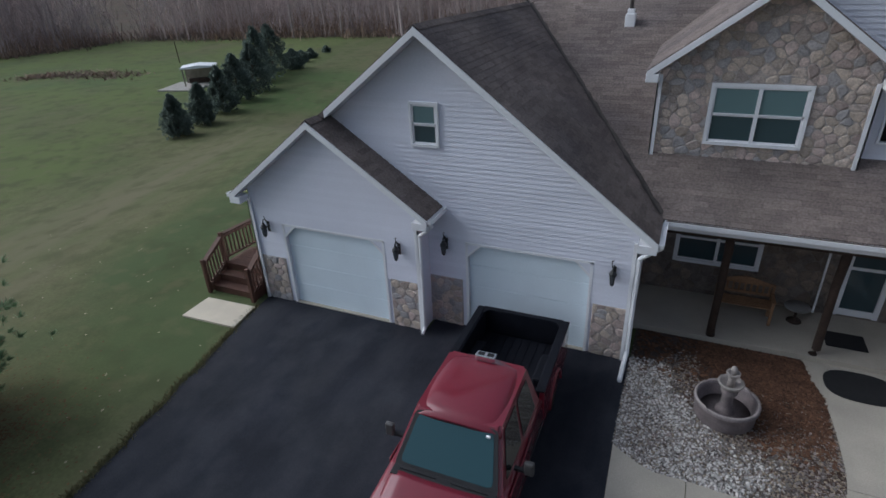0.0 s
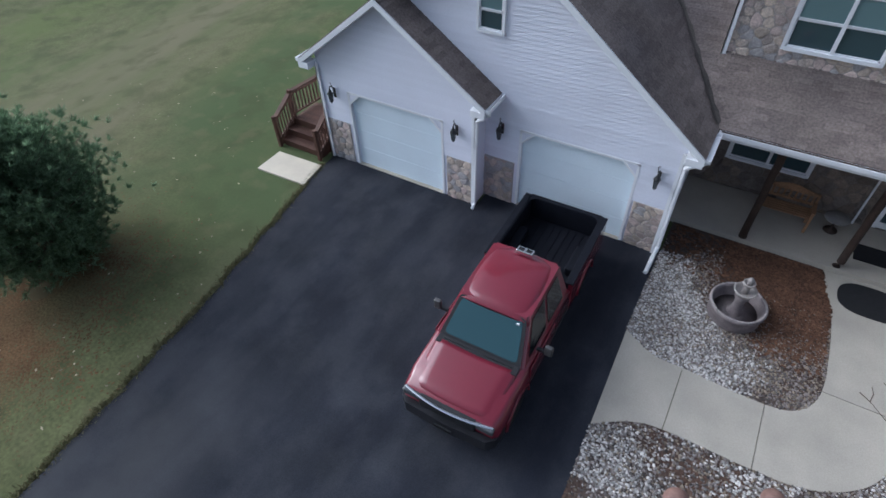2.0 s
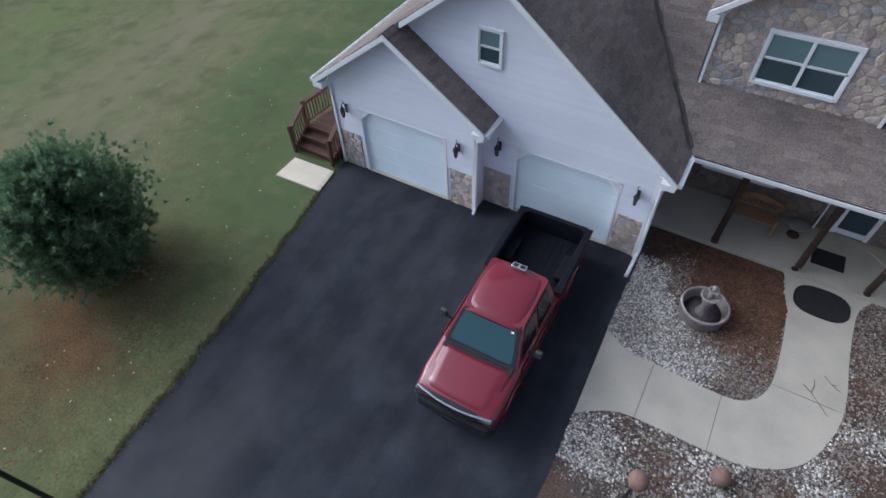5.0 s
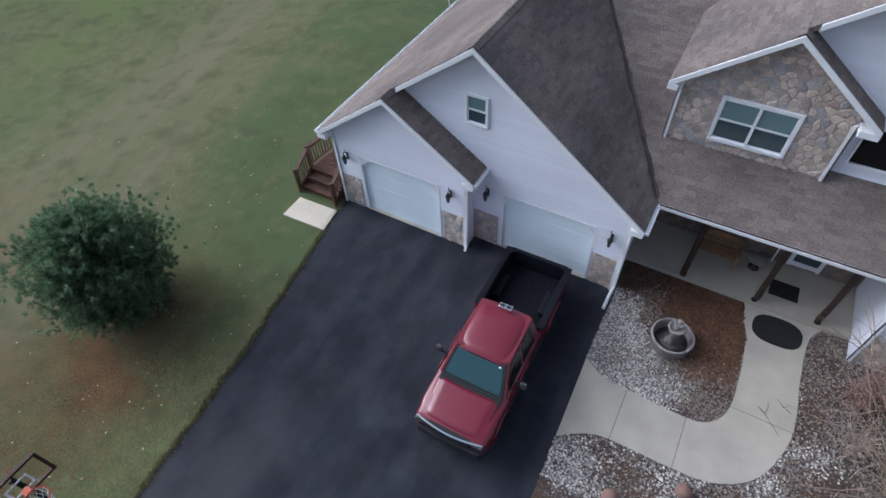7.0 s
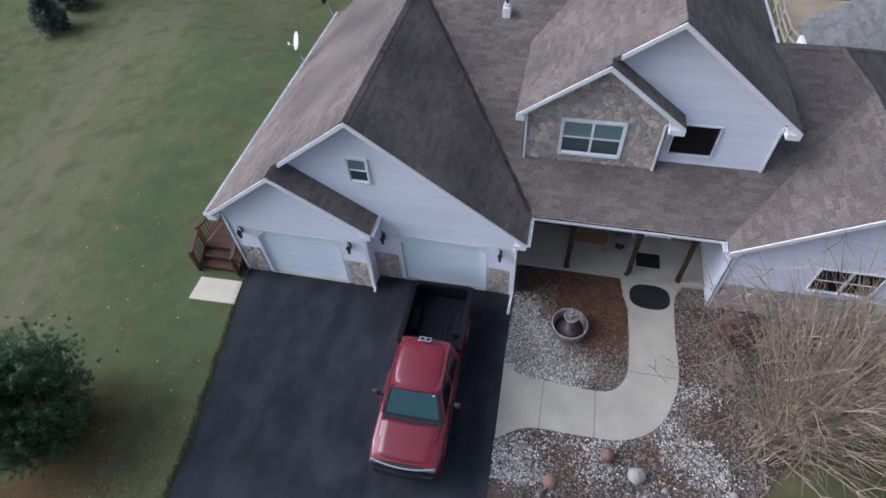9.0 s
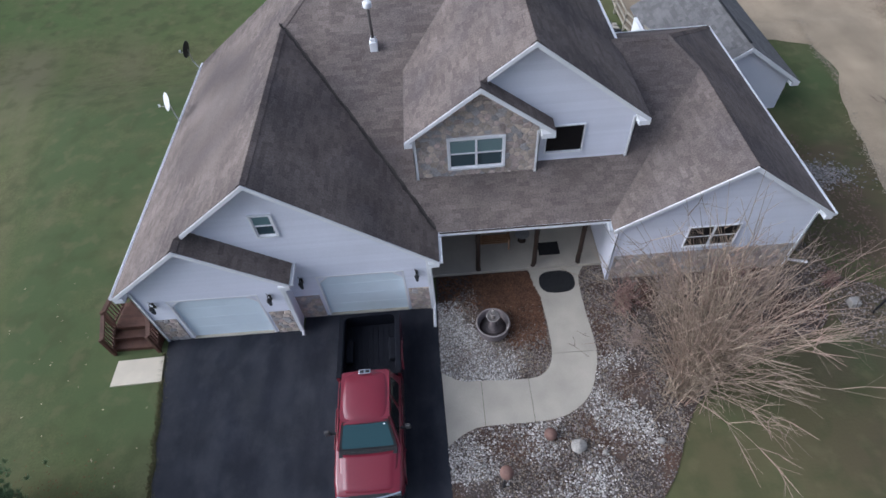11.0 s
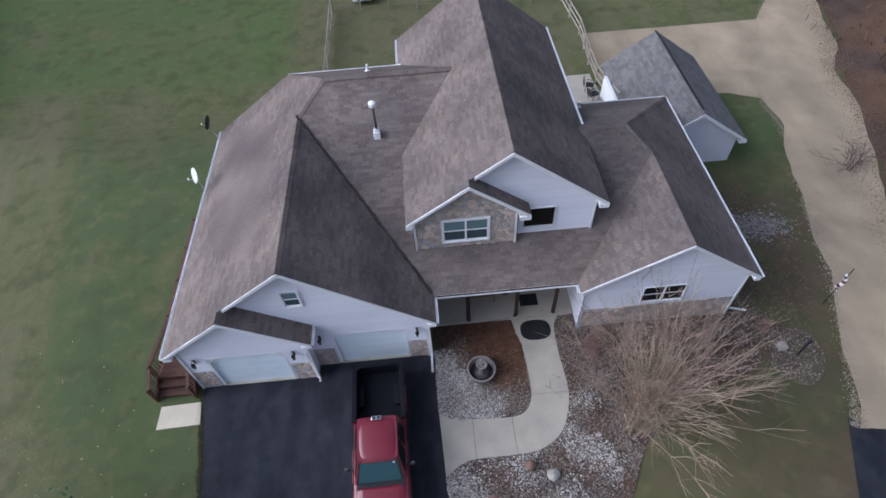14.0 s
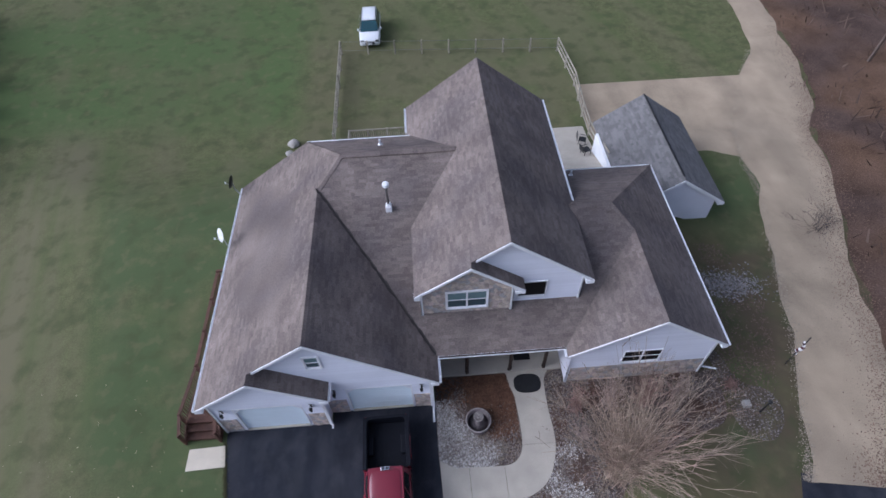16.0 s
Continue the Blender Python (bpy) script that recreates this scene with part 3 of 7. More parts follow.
# wing gable
WW = (8.42, 10.06, 1.56, 2.53)
wg = gable(6.12, 12.35, 0, fWl, fR)
w = wall_y(wg, 0.39, 0.2, [WW])
siding(w, gable(6.12, 12.35, WAIN, fWl, fR), 0.39, WAIN, [WW])
w2 = wall_y([(6.12, 0), (12.35, 0), (12.35, WAIN), (6.12, WAIN)], 0.37, 0.019, (), M_MORTAR, "stone_wainscot", "fitted field stone wainscot")
stones(w2, [[(6.12, 0), (12.35, 0), (12.35, WAIN), (6.12, WAIN)]], 0.37, 0.32, 0.21, 7)
# stone dormer
DW = (0.90, 2.55, 4.29, 5.40)
dg = gable(-0.18, 3.62, 3.55, fDl, f1r)
w = wall_y(dg, 2.13, 0.2, [DW], M_MORTAR, "wall", "dormer face of fitted field stone")
reg = [clip([(-1, 3.5), (DW[0] - 0.07, 3.5), (DW[0] - 0.07, 9), (-1, 9)], ccw(dg)), clip([(DW[1] + 0.07, 3.5), (5, 3.5), (5, 9), (DW[1] + 0.07, 9)], ccw(dg)),
       clip([(DW[0] - 0.07, DW[3] + 0.07), (DW[1] + 0.07, DW[3] + 0.07), (DW[1] + 0.07, 9), (DW[0] - 0.07, 9)], ccw(dg)),
       clip([(DW[0] - 0.07, 3.5), (DW[1] + 0.07, 3.5), (DW[1] + 0.07, DW[2] - 0.07), (DW[0] - 0.07, DW[2] - 0.07)], ccw(dg))]
stones(w, reg, 2.13, 0.27, 0.155, 11)
bm = bmesh.new()
prism(bm, [(-0.18, 2.33, 3.55), (-0.18, 3.2, 4.2), (-0.18, 3.2, 5.65), (-0.18, 2.33, 5.65)], (0.2, 0, 0))
part("wall", bm, M_SIDING, house)
bm = bmesh.new()
prism(bm, [(3.62, 2.33, 3.55), (3.62, 2.38, 3.55), (3.62, 2.38, 5.8), (3.62, 2.33, 5.8)], (-0.2, 0, 0))
part("wall", bm, M_SIDING, house)
# sided gable beside it
BW = (3.92, 5.05, 4.42, 5.42)
eg = gable(-0.1, 6.55, 3.7, fDl, fDr)
w = wall_y(eg, 2.38, 0.2, [BW])
siding(w, clip(eg, [(1.9, 3), (7, 3), (7, 9), (1.9, 9)]), 2.38, 3.75, [BW])
# porch wall
PW = (0.72, 2.48, 1.08, 2.25)
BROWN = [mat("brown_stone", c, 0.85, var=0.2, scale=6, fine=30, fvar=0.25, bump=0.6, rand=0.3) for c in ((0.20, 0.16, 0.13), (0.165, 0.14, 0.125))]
PD = (4.22, 5.10, 0.20, 2.25)
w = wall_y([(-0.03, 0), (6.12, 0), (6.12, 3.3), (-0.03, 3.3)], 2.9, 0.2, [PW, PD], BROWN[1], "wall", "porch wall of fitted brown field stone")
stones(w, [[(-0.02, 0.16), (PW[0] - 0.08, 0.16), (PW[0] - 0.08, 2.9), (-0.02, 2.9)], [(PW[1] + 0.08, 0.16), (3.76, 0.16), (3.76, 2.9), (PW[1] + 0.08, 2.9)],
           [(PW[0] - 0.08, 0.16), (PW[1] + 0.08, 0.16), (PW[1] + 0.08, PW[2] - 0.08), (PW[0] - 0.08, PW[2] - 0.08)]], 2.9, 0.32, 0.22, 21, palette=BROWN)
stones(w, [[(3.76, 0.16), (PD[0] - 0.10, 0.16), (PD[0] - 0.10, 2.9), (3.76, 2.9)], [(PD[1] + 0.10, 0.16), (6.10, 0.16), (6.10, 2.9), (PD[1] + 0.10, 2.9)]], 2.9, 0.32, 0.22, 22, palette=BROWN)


# ---- house: trim, gutters, spouts ----
def rake(x0, x1, f, y, h=0.145, t=0.035):
    """A white board under the edge of a gable roof, with the soffit behind it."""
    bm = bmesh.new()
    prism(bm, [(x0, y, f(x0, 0) - 0.025), (x1, y, f(x1, 0) - 0.025), (x1, y, f(x1, 0) - 0.025 - h), (x0, y, f(x0, 0) - 0.025 - h)], (0, -t, 0))
    part("rake_board", bm, M_TRIM, house, "white rake board")
    return


def soffit(x0, x1, f, y0, y1, d=0.15):
    bm = bmesh.new()
    prism(bm, [(x0, y0, f(x0, 0) - d), (x1, y0, f(x1, 0) - d), (x1, y1, f(x1, 0) - d), (x0, y1, f(x0, 0) - d)], (0, 0, -0.02))
    part("soffit", bm, M_SOFFIT, house)


for x0, x1, f, y, yw in ((-6.7, GX, fL, -0.647, -0.29), (GX, 0.34, fG, -0.647, -0.29), (-9.5, -6.90, fL, -1.092, -0.81), (-6.90, -4.18, fg1, -1.092, -0.81),
                         (5.8, 9.39, fWl, 0.063, 0.37), (9.39, 12.6, fR, 0.063, 0.37), (-0.42, 1.84, fDl, 1.788, 2.11), (1.84, 4.04, f1r, 1.788, 2.11),
                         (2.05, 3.31, fDl, 2.048, 2.36), (3.31, 6.90, fDr, 2.048, 2.36)):
    rake(x0, x1, f, y)
    soffit(x0, x1, f, y, yw)


def eave_return(x0, x1, z, y0, y1):
    part("eave_return", boxes((x0, x1, y0, y1, z - 0.27, z - 0.10), bevel=0.01), M_TRIM, house, "white boxed eave return")


eave_return(-9.52, -9.2, 3.09, -1.125, -0.8)
eave_return(-4.54, -4.19, 3.10, -1.125, -0.8)
eave_return(-0.01, 0.33, 3.09, -0.68, -0.27)
eave_return(5.90, 6.12, 3.09, 0.10, 0.37)
eave_return(12.36, 12.6, 3.09, 0.03, 0.37)
eave_return(-0.43, -0.18, 5.76, 1.755, 2.12)
eave_return(3.64, 4.05, 5.74, 1.755, 2.12)
eave_return(6.56, 6.90, 5.74, 2.01, 2.37)
for x, y, z0, z1 in ((-9.2, -0.79, 0, 2.9), (-4.56, -0.79, 0, 2.85), (-0.03, -0.27, 0, 2.85), (12.35, 0.39, 0, 2.85), (6.12, 0.39, 0, 2.85), (6.55, 2.38, 4.0, 5.6), (-0.18, 2.13, 3.6, 5.6), (3.62, 2.13, 3.6, 5.55)):
    s = -1 if x in (-9.2, -0.18, 6.12) else 1
    xa, xb = sorted((x + s * 0.03, x - s * 0.07))
    part("corner_trim", boxes((xa, xb, y - 0.075, y - 0.045, z0, z1), (min(x, x + s * 0.03), max(x, x + s * 0.03), y - 0.075, y + 0.05, z0, z1)), M_SIDING if x == 6.12 else M_TRIM, house)


def gutter(p0, p1, out, w=0.095, h=0.085):
    """An open trough from p0 to p1; out is the plan direction away from the roof."""
    p0, p1, o = Vector(p0), Vector(p1), Vector((*out, 0))
    bm = bmesh.new()
    for prof in ([(0, 0), (0.012, 0), (0.012, h), (0, h)], [(0, 0), (w, 0), (w, 0.012), (0, 0.012)], [(w - 0.006, 0), (w + 0.006, 0), (w + 0.010, h + 0.01), (w - 0.006, h + 0.01)]):
        prism(bm, [p0 + o * a + Vector((0, 0, b - h)) for a, b in prof], p1 - p0)
    for p in (p0, p1):
        d = (p1 - p0).normalized() * 0.01
        prism(bm, [p + o * a + Vector((0, 0, b - h)) for a, b in ((0, 0), (w, 0), (w + 0.01, h), (0, h))], d if p is p0 else -d)
    part("gutter", bm, M_TRIM, house, "white metal gutter")


gutter((-9.5, -1.1, 3.05), (-9.5, 11.45, 3.05), (-1, 0))
gutter((-4.18, -1.1, 3.07), (-4.18, -0.29, 3.07), (1, 0))
gutter((0.36, 0.52, 3.05), (5.82, 0.52, 3.05), (0, -1))
# Dark strip lying in the trough between its white lips.
part("gutter_debris", boxes((0.40, 5.78, 0.435, 0.508, 3.00, 3.052)), M_LOG, house, "dark strip along the inside of the gutter")
gutter((12.6, 0.05, 3.05), (12.6, 11.1, 3.05), (1, 0))
gutter((0.34, -0.66, 3.05), (0.34, 0.40, 3.05), (1, 0))
gutter((6.90, 6.4, 5.70), (6.90, 13.95, 5.70), (1, 0))
gutter((6.7, 11.1, 3.05), (12.6, 11.1, 3.05), (0, 1))
gutter((-5.45, 11.45, 5.87), (-0.3, 11.45, 5.87), (0, 1))
gutter((-0.42, 12.0, 5.70), (-0.42, 13.95, 5.70), (-1, 0))
gutter((5.78, 0.06, 3.05), (5.78, 0.41, 3.05), (-1, 0))


def spout(pts, r=0.042):
    bm = bmesh.new()
    for a, b in zip(pts, pts[1:]):
        tube(bm, [a, b], r, 6)
    part("downspout", bm, M_TRIM, house, "white metal downspout")


spout([(-4.12, -0.98, 2.92), (-4.30, -0.92, 2.72), (-4.47, -0.90, 2.60), (-4.50, -0.90, 0.18), (-4.49, -1.06, 0.09)])
spout([(0.40, -0.50, 2.92), (0.18, -0.42, 2.70), (0.03, -0.37, 2.55), (0.03, -0.37, 0.30), (0.01, -0.55, 0.16), (0.0, -1.12, 0.10)], 0.05)
spout([(12.66, 0.62, 2.92), (12.45, 0.60, 2.6), (12.42, 0.60, 0.2), (12.55, 0.58, 0.1), (13.25, 0.38, 0.09)], 0.05)


# ---- house: openings ----
def garage_door(a, b, c, d, y):
    """A sectional door set back in its opening, with cut upper corners and a white surround."""
    door = part("garage_door", boxes((a + 0.02, b - 0.02, y + 0.106, y + 0.14, 0.03, d)), M_DOORW, house, "white sectional overhead garage door, closed")
    n = 4
    for k in range(n):
        z0, z1 = 0.03 + (d - 0.03) * k / n, 0.03 + (d - 0.03) * (k + 1) / n
        part("door_section", boxes((a + 0.01, b - 0.01, y + 0.072, y + 0.105, z0 + 0.003, z1 - 0.003), bevel=0.004), M_DOORW, door)
    bm = boxes((a - 0.055, a + 0.005, y - 0.022, y + 0.20, 0, d + 0.02), (b - 0.005, b + 0.055, y - 0.022, y + 0.20, 0, d + 0.02), (a - 0.055, b + 0.055, y - 0.022, y + 0.20, d - 0.02, d + 0.04))
    for s, x in ((1, a), (-1, b)):
        prism(bm, [(x, y - 0.026, d - 0.34), (x + s * 0.34, y - 0.026, d), (x + s * 0.27, y - 0.026, d), (x, y - 0.026, d - 0.27)], (0, 0.095, 0))
        plate = bmesh.new()
        prism(plate, [(x, y - 0.016, d - 0.27), (x + s * 0.27, y - 0.016, d), (x, y - 0.016, d)], (0, 0.085, 0))
        part("corner_plate", plate, M_SIDING, door)
    part("door_surround", bm, M_TRIM, door, "white door surround with cut corners")
    part("threshold", boxes((a - 0.02, b + 0.02, y - 0.03, y + 0.20, 0.0, 0.035)), M_CONC, door, "pale threshold")


garage_door(*D1, -0.79)
garage_door(*D2, -0.27)


def window(a, b, c, d, y, cols, upper, lower, label, trim=0.07, screen=False):
    win = part("window", boxes((a, b, y + 0.16, y + 0.18, c, d)), M_BLACK, house, label)
    bm = boxes((a - trim, a, y - 0.07, y + 0.15, c - trim, d + trim), (b, b + trim, y - 0.07, y + 0.15, c - trim, d + trim), (a, b, y - 0.07, y + 0.15, d, d + trim),
               (a, b, y - 0.09, y + 0.15, c - trim, c))
    part("frame", bm, M_TRIM, win)
    w = (b - a) / cols
    for k in range(cols):
        x0, x1 = a + k * w, a + (k + 1) * w
        m = 0.032 if trim > 0.03 else 0.02
        if k:
            part("mullion", boxes((x0 - 0.035, x0 + 0.035, y - 0.066, y + 0.14, c, d)), M_TRIM, win)
        if screen:
            part("pane", boxes((x0 + 0.02, x1 - 0.02, y - 0.02, y - 0.01, c + 0.02, d - 0.02)), lower, win)
            continue
        zm = c + (d - c) * 0.5
        for z0, z1, yy, g in ((c, zm, y - 0.035, lower), (zm, d, y - 0.055, upper)):
            part("sash", boxes((x0, x0 + m, yy, yy + 0.05, z0, z1), (x1 - m, x1, yy, yy + 0.05, z0, z1), (x0, x1, yy, yy + 0.05, z0, z0 + m), (x0, x1, yy, yy + 0.05, z1 - m, z1)), M_TRIM, win)
            part("pane", boxes((x0 + m, x1 - m, yy + 0.022, yy + 0.03, z0 + m, z1 - m)), g, win)
    return win


M_SCREEN = mat("dark_screen", (0.017, 0.015, 0.015), 0.9, var=0.1, scale=5, fine=200, fvar=0.3, spec=0.05)
window(*GW, -0.27, 1, M_SHADE, M_GLASS, "white-framed double-hung window with a lowered blind", 0.055)
window(*DW, 2.13, 2, M_SHADE, M_GLASS, "white twin double-hung window with pale green blinds", 0.07)
window(*BW, 2.38, 1, M_SCREEN, M_SCREEN, "white-framed window with a black screen", 0.04, True)
window(*WW, 0.39, 2, M_SCREEN, M_SCREEN, "white twin double-hung window with dark screens", 0.02)
window(*PW, 2.9, 2, M_GLASS, M_GLASS, "white twin window under the porch roof", 0.07)
door = part("front_door", boxes((PD[0] + 0.06, PD[1] - 0.06, 3.0, 3.05, 0.2, 2.2)), mat("dark_red_wood", (0.05, 0.018, 0.012), 0.5, var=0.2, scale=6), house, "dark wooden front door behind a white storm door")
part("storm_frame", boxes((PD[0], PD[0] + 0.10, 2.84, 2.99, 0.2, 2.25), (PD[1] - 0.10, PD[1], 2.84, 2.99, 0.2, 2.25), (PD[0] + 0.1, PD[1] - 0.1, 2.84, 2.99, 2.14, 2.25), (PD[0] + 0.1, PD[1] - 0.1, 2.88, 2.93, 0.2, 0.36), (PD[0] + 0.1, PD[1] - 0.1, 2.88, 2.93, 1.38, 1.45)), M_TRIM, door, "white storm door frame")
part("side_trim", boxes((3.83, 3.87, 2.80, 2.85, 0.16, 2.25)), M_TRIM, door, "narrow white upright trim")
part("pane", boxes((PD[0] + 0.1, PD[1] - 0.1, 2.90, 2.91, 0.36, 2.14)), M_GLASS, door)

# ---- porch ----
flat("porch_slab", [(-0.02, 1.0), (6.1, 1.0), (6.1, 2.89), (-0.02, 2.89)], -0.05, 0.15, M_CONC, "grey concrete porch floor", "porch floor")
part("porch_ceiling", boxes((-0.02, 6.11, 0.62, 2.88, 2.80, 2.83)), M_SOFFIT, house, "pale porch ceiling")
part("porch_beam", boxes((-0.02, 6.11, 0.98, 1.20, 2.58, 2.80)), M_LOG, house, "dark wooden porch beam")
part("fascia", boxes((-0.02, 6.11, 0.56, 0.62, 2.83, 2.95)), M_TRIM, house)
for k, x in enumerate((1.66, 3.67, 5.26)):
    rng = random.Random(k)
    bm = bmesh.new()
    tube(bm, [(x + rng.uniform(-0.015, 0.015), 1.10 + rng.uniform(-0.015, 0.015), z) for z in (0.14, 0.3, 0.8, 1.3, 1.8, 2.3, 2.6)], [0.098, 0.086, 0.082, 0.08, 0.082, 0.086, 0.09], 12)
    smooth(part("porch_post", bm, M_LOG, house, "dark log porch post"))


# ---- dark debris in the valley between the garage roof and the main roof ----
rng = random.Random(14)
bm = bmesh.new()
rows = []
for k in range(41):
    f = k / 40
    x = 0.30 + (GX - 0.30) * f
    rise = 0.787 * (0.34 - x)
    y = (rise + 0.2808) / (0.54 + 0.005 * rise)
    wa, wb = 0.05 + 0.09 * rng.random(), 0.04 + 0.07 * rng.random()
    rows.append([bm.verts.new((x - wa, y - 0.2 * wa, fG(x - wa, y) + 0.022)), bm.verts.new((x, y, fM(x, y) + 0.03)), bm.verts.new((x + 0.2 * wb, y + wb, fM(x, y + wb) + 0.022))])
for p, q in zip(rows, rows[1:]):
    bm.faces.new((p[0], p[1], q[1], q[0]))
    bm.faces.new((p[1], p[2], q[2], q[1]))
part("valley_debris", bm, mat("wet_debris", (0.060, 0.052, 0.048), 0.9, var=0.3, scale=3, fine=30, fvar=0.3), house, "dark damp debris along the roof valley")


# ---- roof fittings ----
M_METAL = mat("galvanised", (0.45, 0.46, 0.47), 0.35, metal=0.8, var=0.1, scale=6)
M_CHROME = mat("chrome", (0.75, 0.76, 0.78), 0.12, metal=1.0, var=0.03, scale=6, fvar=0.02)
flue = empty("roof_flue", "tall black flue pipe with a white cap on the shingled roof", "flue pipe")
zr = fM(0, 6.25)
bm = boxes((-1.46, -1.20, 6.12, 6.38, zr - 0.1, zr + 0.26), bevel=0.02)
part("flashing", bm, M_TRIM, flue, "white flashing box")
part("collar", boxes((-1.42, -1.24, 6.16, 6.34, zr + 0.26, zr + 0.38), bevel=0.02), M_TRIM, flue, "white collar")
bm = bmesh.new()
tube(bm, [(-1.33, 6.24, zr + 0.2), (-1.33, 6.24, 7.62)], 0.052, 14)
smooth(part("pipe", bm, mat("sooty_metal", (0.10, 0.09, 0.086), 0.7, metal=0.1, var=0.2, scale=5), flue))
smooth(part("cap", lathe([(0.02, -0.02), (0.14, 0.0), (0.145, 0.02), (0.145, 0.15), (0.13, 0.17), (0.02, 0.185)], 18, (-1.33, 6.24, 7.60)), M_TRIM, flue, "white flue cap"))
for x, y, f in ((-1.67, 10.0, fMb), (8.0, 10.2, fRb)):
    v = empty("roof_vent", "small white plumbing vent on the shingled roof", "roof vent", "roof vents")
    z = f(x, y)
    bm = bmesh.new()
    tube(bm, [(x, y, z - 0.05), (x, y, z + 0.32)], 0.05, 10)
    part("pipe", bm, M_TRIM, v)
    part("collar", lathe([(0.14, -0.06), (0.12, 0.03), (0.06, 0.09)], 12, (x, y, z)), M_TRIM, v)


def dish(at, aim, colour, label):
    """A small satellite dish on a bent mast."""
    d = empty("satellite_dish", label, "satellite dish", "satellite dishes")
    at, aim = Vector(at), Vector(aim).normalized()
    rot = aim.to_track_quat("Z", "Y").to_matrix().to_4x4()
    bm = lathe([(0.02, 0.0), (0.13, 0.008), (0.25, 0.028), (0.35, 0.055), (0.355, 0.062), (0.25, 0.040), (0.02, 0.012)], 24)
    bmesh.ops.transform(bm, matrix=Matrix.Translation(at) @ rot, verts=bm.verts)
    smooth(part("reflector", bm, colour, d))
    foot = Vector((-9.42, at.y - 0.25, 3.06))
    bm = bmesh.new()
    tube(bm, [foot, Vector((at.x, at.y, foot.z + 0.35)), at], 0.022, 8)
    part("mast", bm, M_METAL, d)
    bm = bmesh.new()
    tip = at + aim * 0.38 + Vector((0, 0, -0.16))
    tube(bm, [at + Vector((0, 0, -0.28)), tip], 0.012, 6)
    part("arm", bm, M_METAL, d)
    part("receiver", lathe([(0.02, -0.05), (0.035, -0.04), (0.04, 0.05), (0.02, 0.06)], 10, tip), M_TRIM, d)
    part("foot_plate", boxes((foot.x - 0.06, foot.x + 0.06, foot.y - 0.08, foot.y + 0.08, foot.z - 0.06, foot.z)), M_METAL, d)


M_DISH = mat("dish_grey", (0.72, 0.73, 0.74), 0.5, var=0.08, scale=4)
dish((-9.62, 7.38, 3.95), (-0.9, -0.62, 0.45), M_DISH, "light grey satellite dish on a mast at the roof edge")
dish((-9.75, 11.05, 3.95), (-1.0, 0.1, 0.2), M_BLACK, "dark satellite dish on a mast at the roof edge")


# ---- wall lanterns ----
M_IRON = mat("black_iron", (0.015, 0.015, 0.017), 0.45, var=0.2, scale=10, spec=0.5)
M_LGLASS = glass("lantern_glass", (0.10, 0.11, 0.12), 0.1)


def lantern(x, y, z):
    d = empty("wall_lantern", "black iron wall lantern beside a garage door", "wall lamp", "garage lanterns")
    part("back_plate", boxes((x - 0.04, x + 0.04, y - 0.045, y - 0.02, z - 0.12, z + 0.16), bevel=0.008), M_IRON, d)
    bm = bmesh.new()
    tube(bm, [(x, y - 0.03, z + 0.08), (x, y - 0.10, z + 0.22), (x, y - 0.17, z + 0.26), (x, y - 0.20, z + 0.20)], 0.014, 8)
    tube(bm, [(x - 0.04, y - 0.03, z + 0.12), (x - 0.05, y - 0.09, z + 0.30), (x - 0.01, y - 0.12, z + 0.33)], 0.010, 6)
    part("arm", bm, M_IRON, d)
    part("cap", lathe([(0.082, 0.0), (0.078, 0.02), (0.04, 0.08), (0.02, 0.12), (0.018, 0.16)], 8, (x, y - 0.20, z + 0.06)), M_IRON, d)
    part("glass", lathe([(0.038, 0.0), (0.06, 0.20)], 8, (x, y - 0.20, z - 0.15)), M_LGLASS, d)
    bm = bmesh.new()
    for k in range(4):
        a = math.pi / 4 + k * math.pi / 2
        tube(bm, [(x + 0.041 * math.cos(a), y - 0.20 + 0.041 * math.sin(a), z - 0.15), (x + 0.065 * math.cos(a), y - 0.20 + 0.065 * math.sin(a), z + 0.06)], 0.010, 5)
    part("cage", bm, M_IRON, d)
    part("base", lathe([(0.02, -0.05), (0.035, -0.03), (0.046, 0.0), (0.04, 0.01)], 8, (x, y - 0.20, z - 0.15)), M_IRON, d)


for p in ((-8.72, -0.81, 2.16), (-5.04, -0.81, 2.14), (-4.10, -0.29, 2.18), (-0.42, -0.29, 2.12)):
    lantern(*p)
# ---- paved and planted ground ----
def smooth_line(pts, n=6):
    """A rounded line through plan points."""
    out = []
    for i in range(len(pts) - 1):
        p0, p1, p2, p3 = pts[max(i - 1, 0)], pts[i], pts[i + 1], pts[min(i + 2, len(pts) - 1)]
        for k in range(n):
            t = k / n
            out.append(tuple(0.5 * (2 * b + (c - a) * t + (2 * a - 5 * b + 4 * c - d) * t * t + (3 * b - a - 3 * c + d) * t ** 3) for a, b, c, d in zip(p0, p1, p2, p3)))
    return out + [tuple(pts[-1])]


INNER = smooth_line([(0.12, -2.80), (0.75, -3.14), (1.36, -3.17), (2.85, -3.22), (3.42, -3.02), (3.70, -2.52), (3.77, -1.75), (3.73, -0.5), (3.52, 0.45), (3.45, 0.99)])
OUTER = smooth_line([(5.45, 0.99), (5.18, 0.45), (5.14, -0.85), (5.19, -2.06), (5.09, -2.85), (4.74, -3.72), (4.28, -4.22), (3.62, -4.54), (2.80, -4.62), (1.36, -4.64), (0.76, -4.80), (0.20, -5.18)])


def walk_slab(pts):
    bm = bmesh.new()
    prism(bm, [(x, y, -0.1) for x, y in pts], (0, 0, 0.14))
    return bm


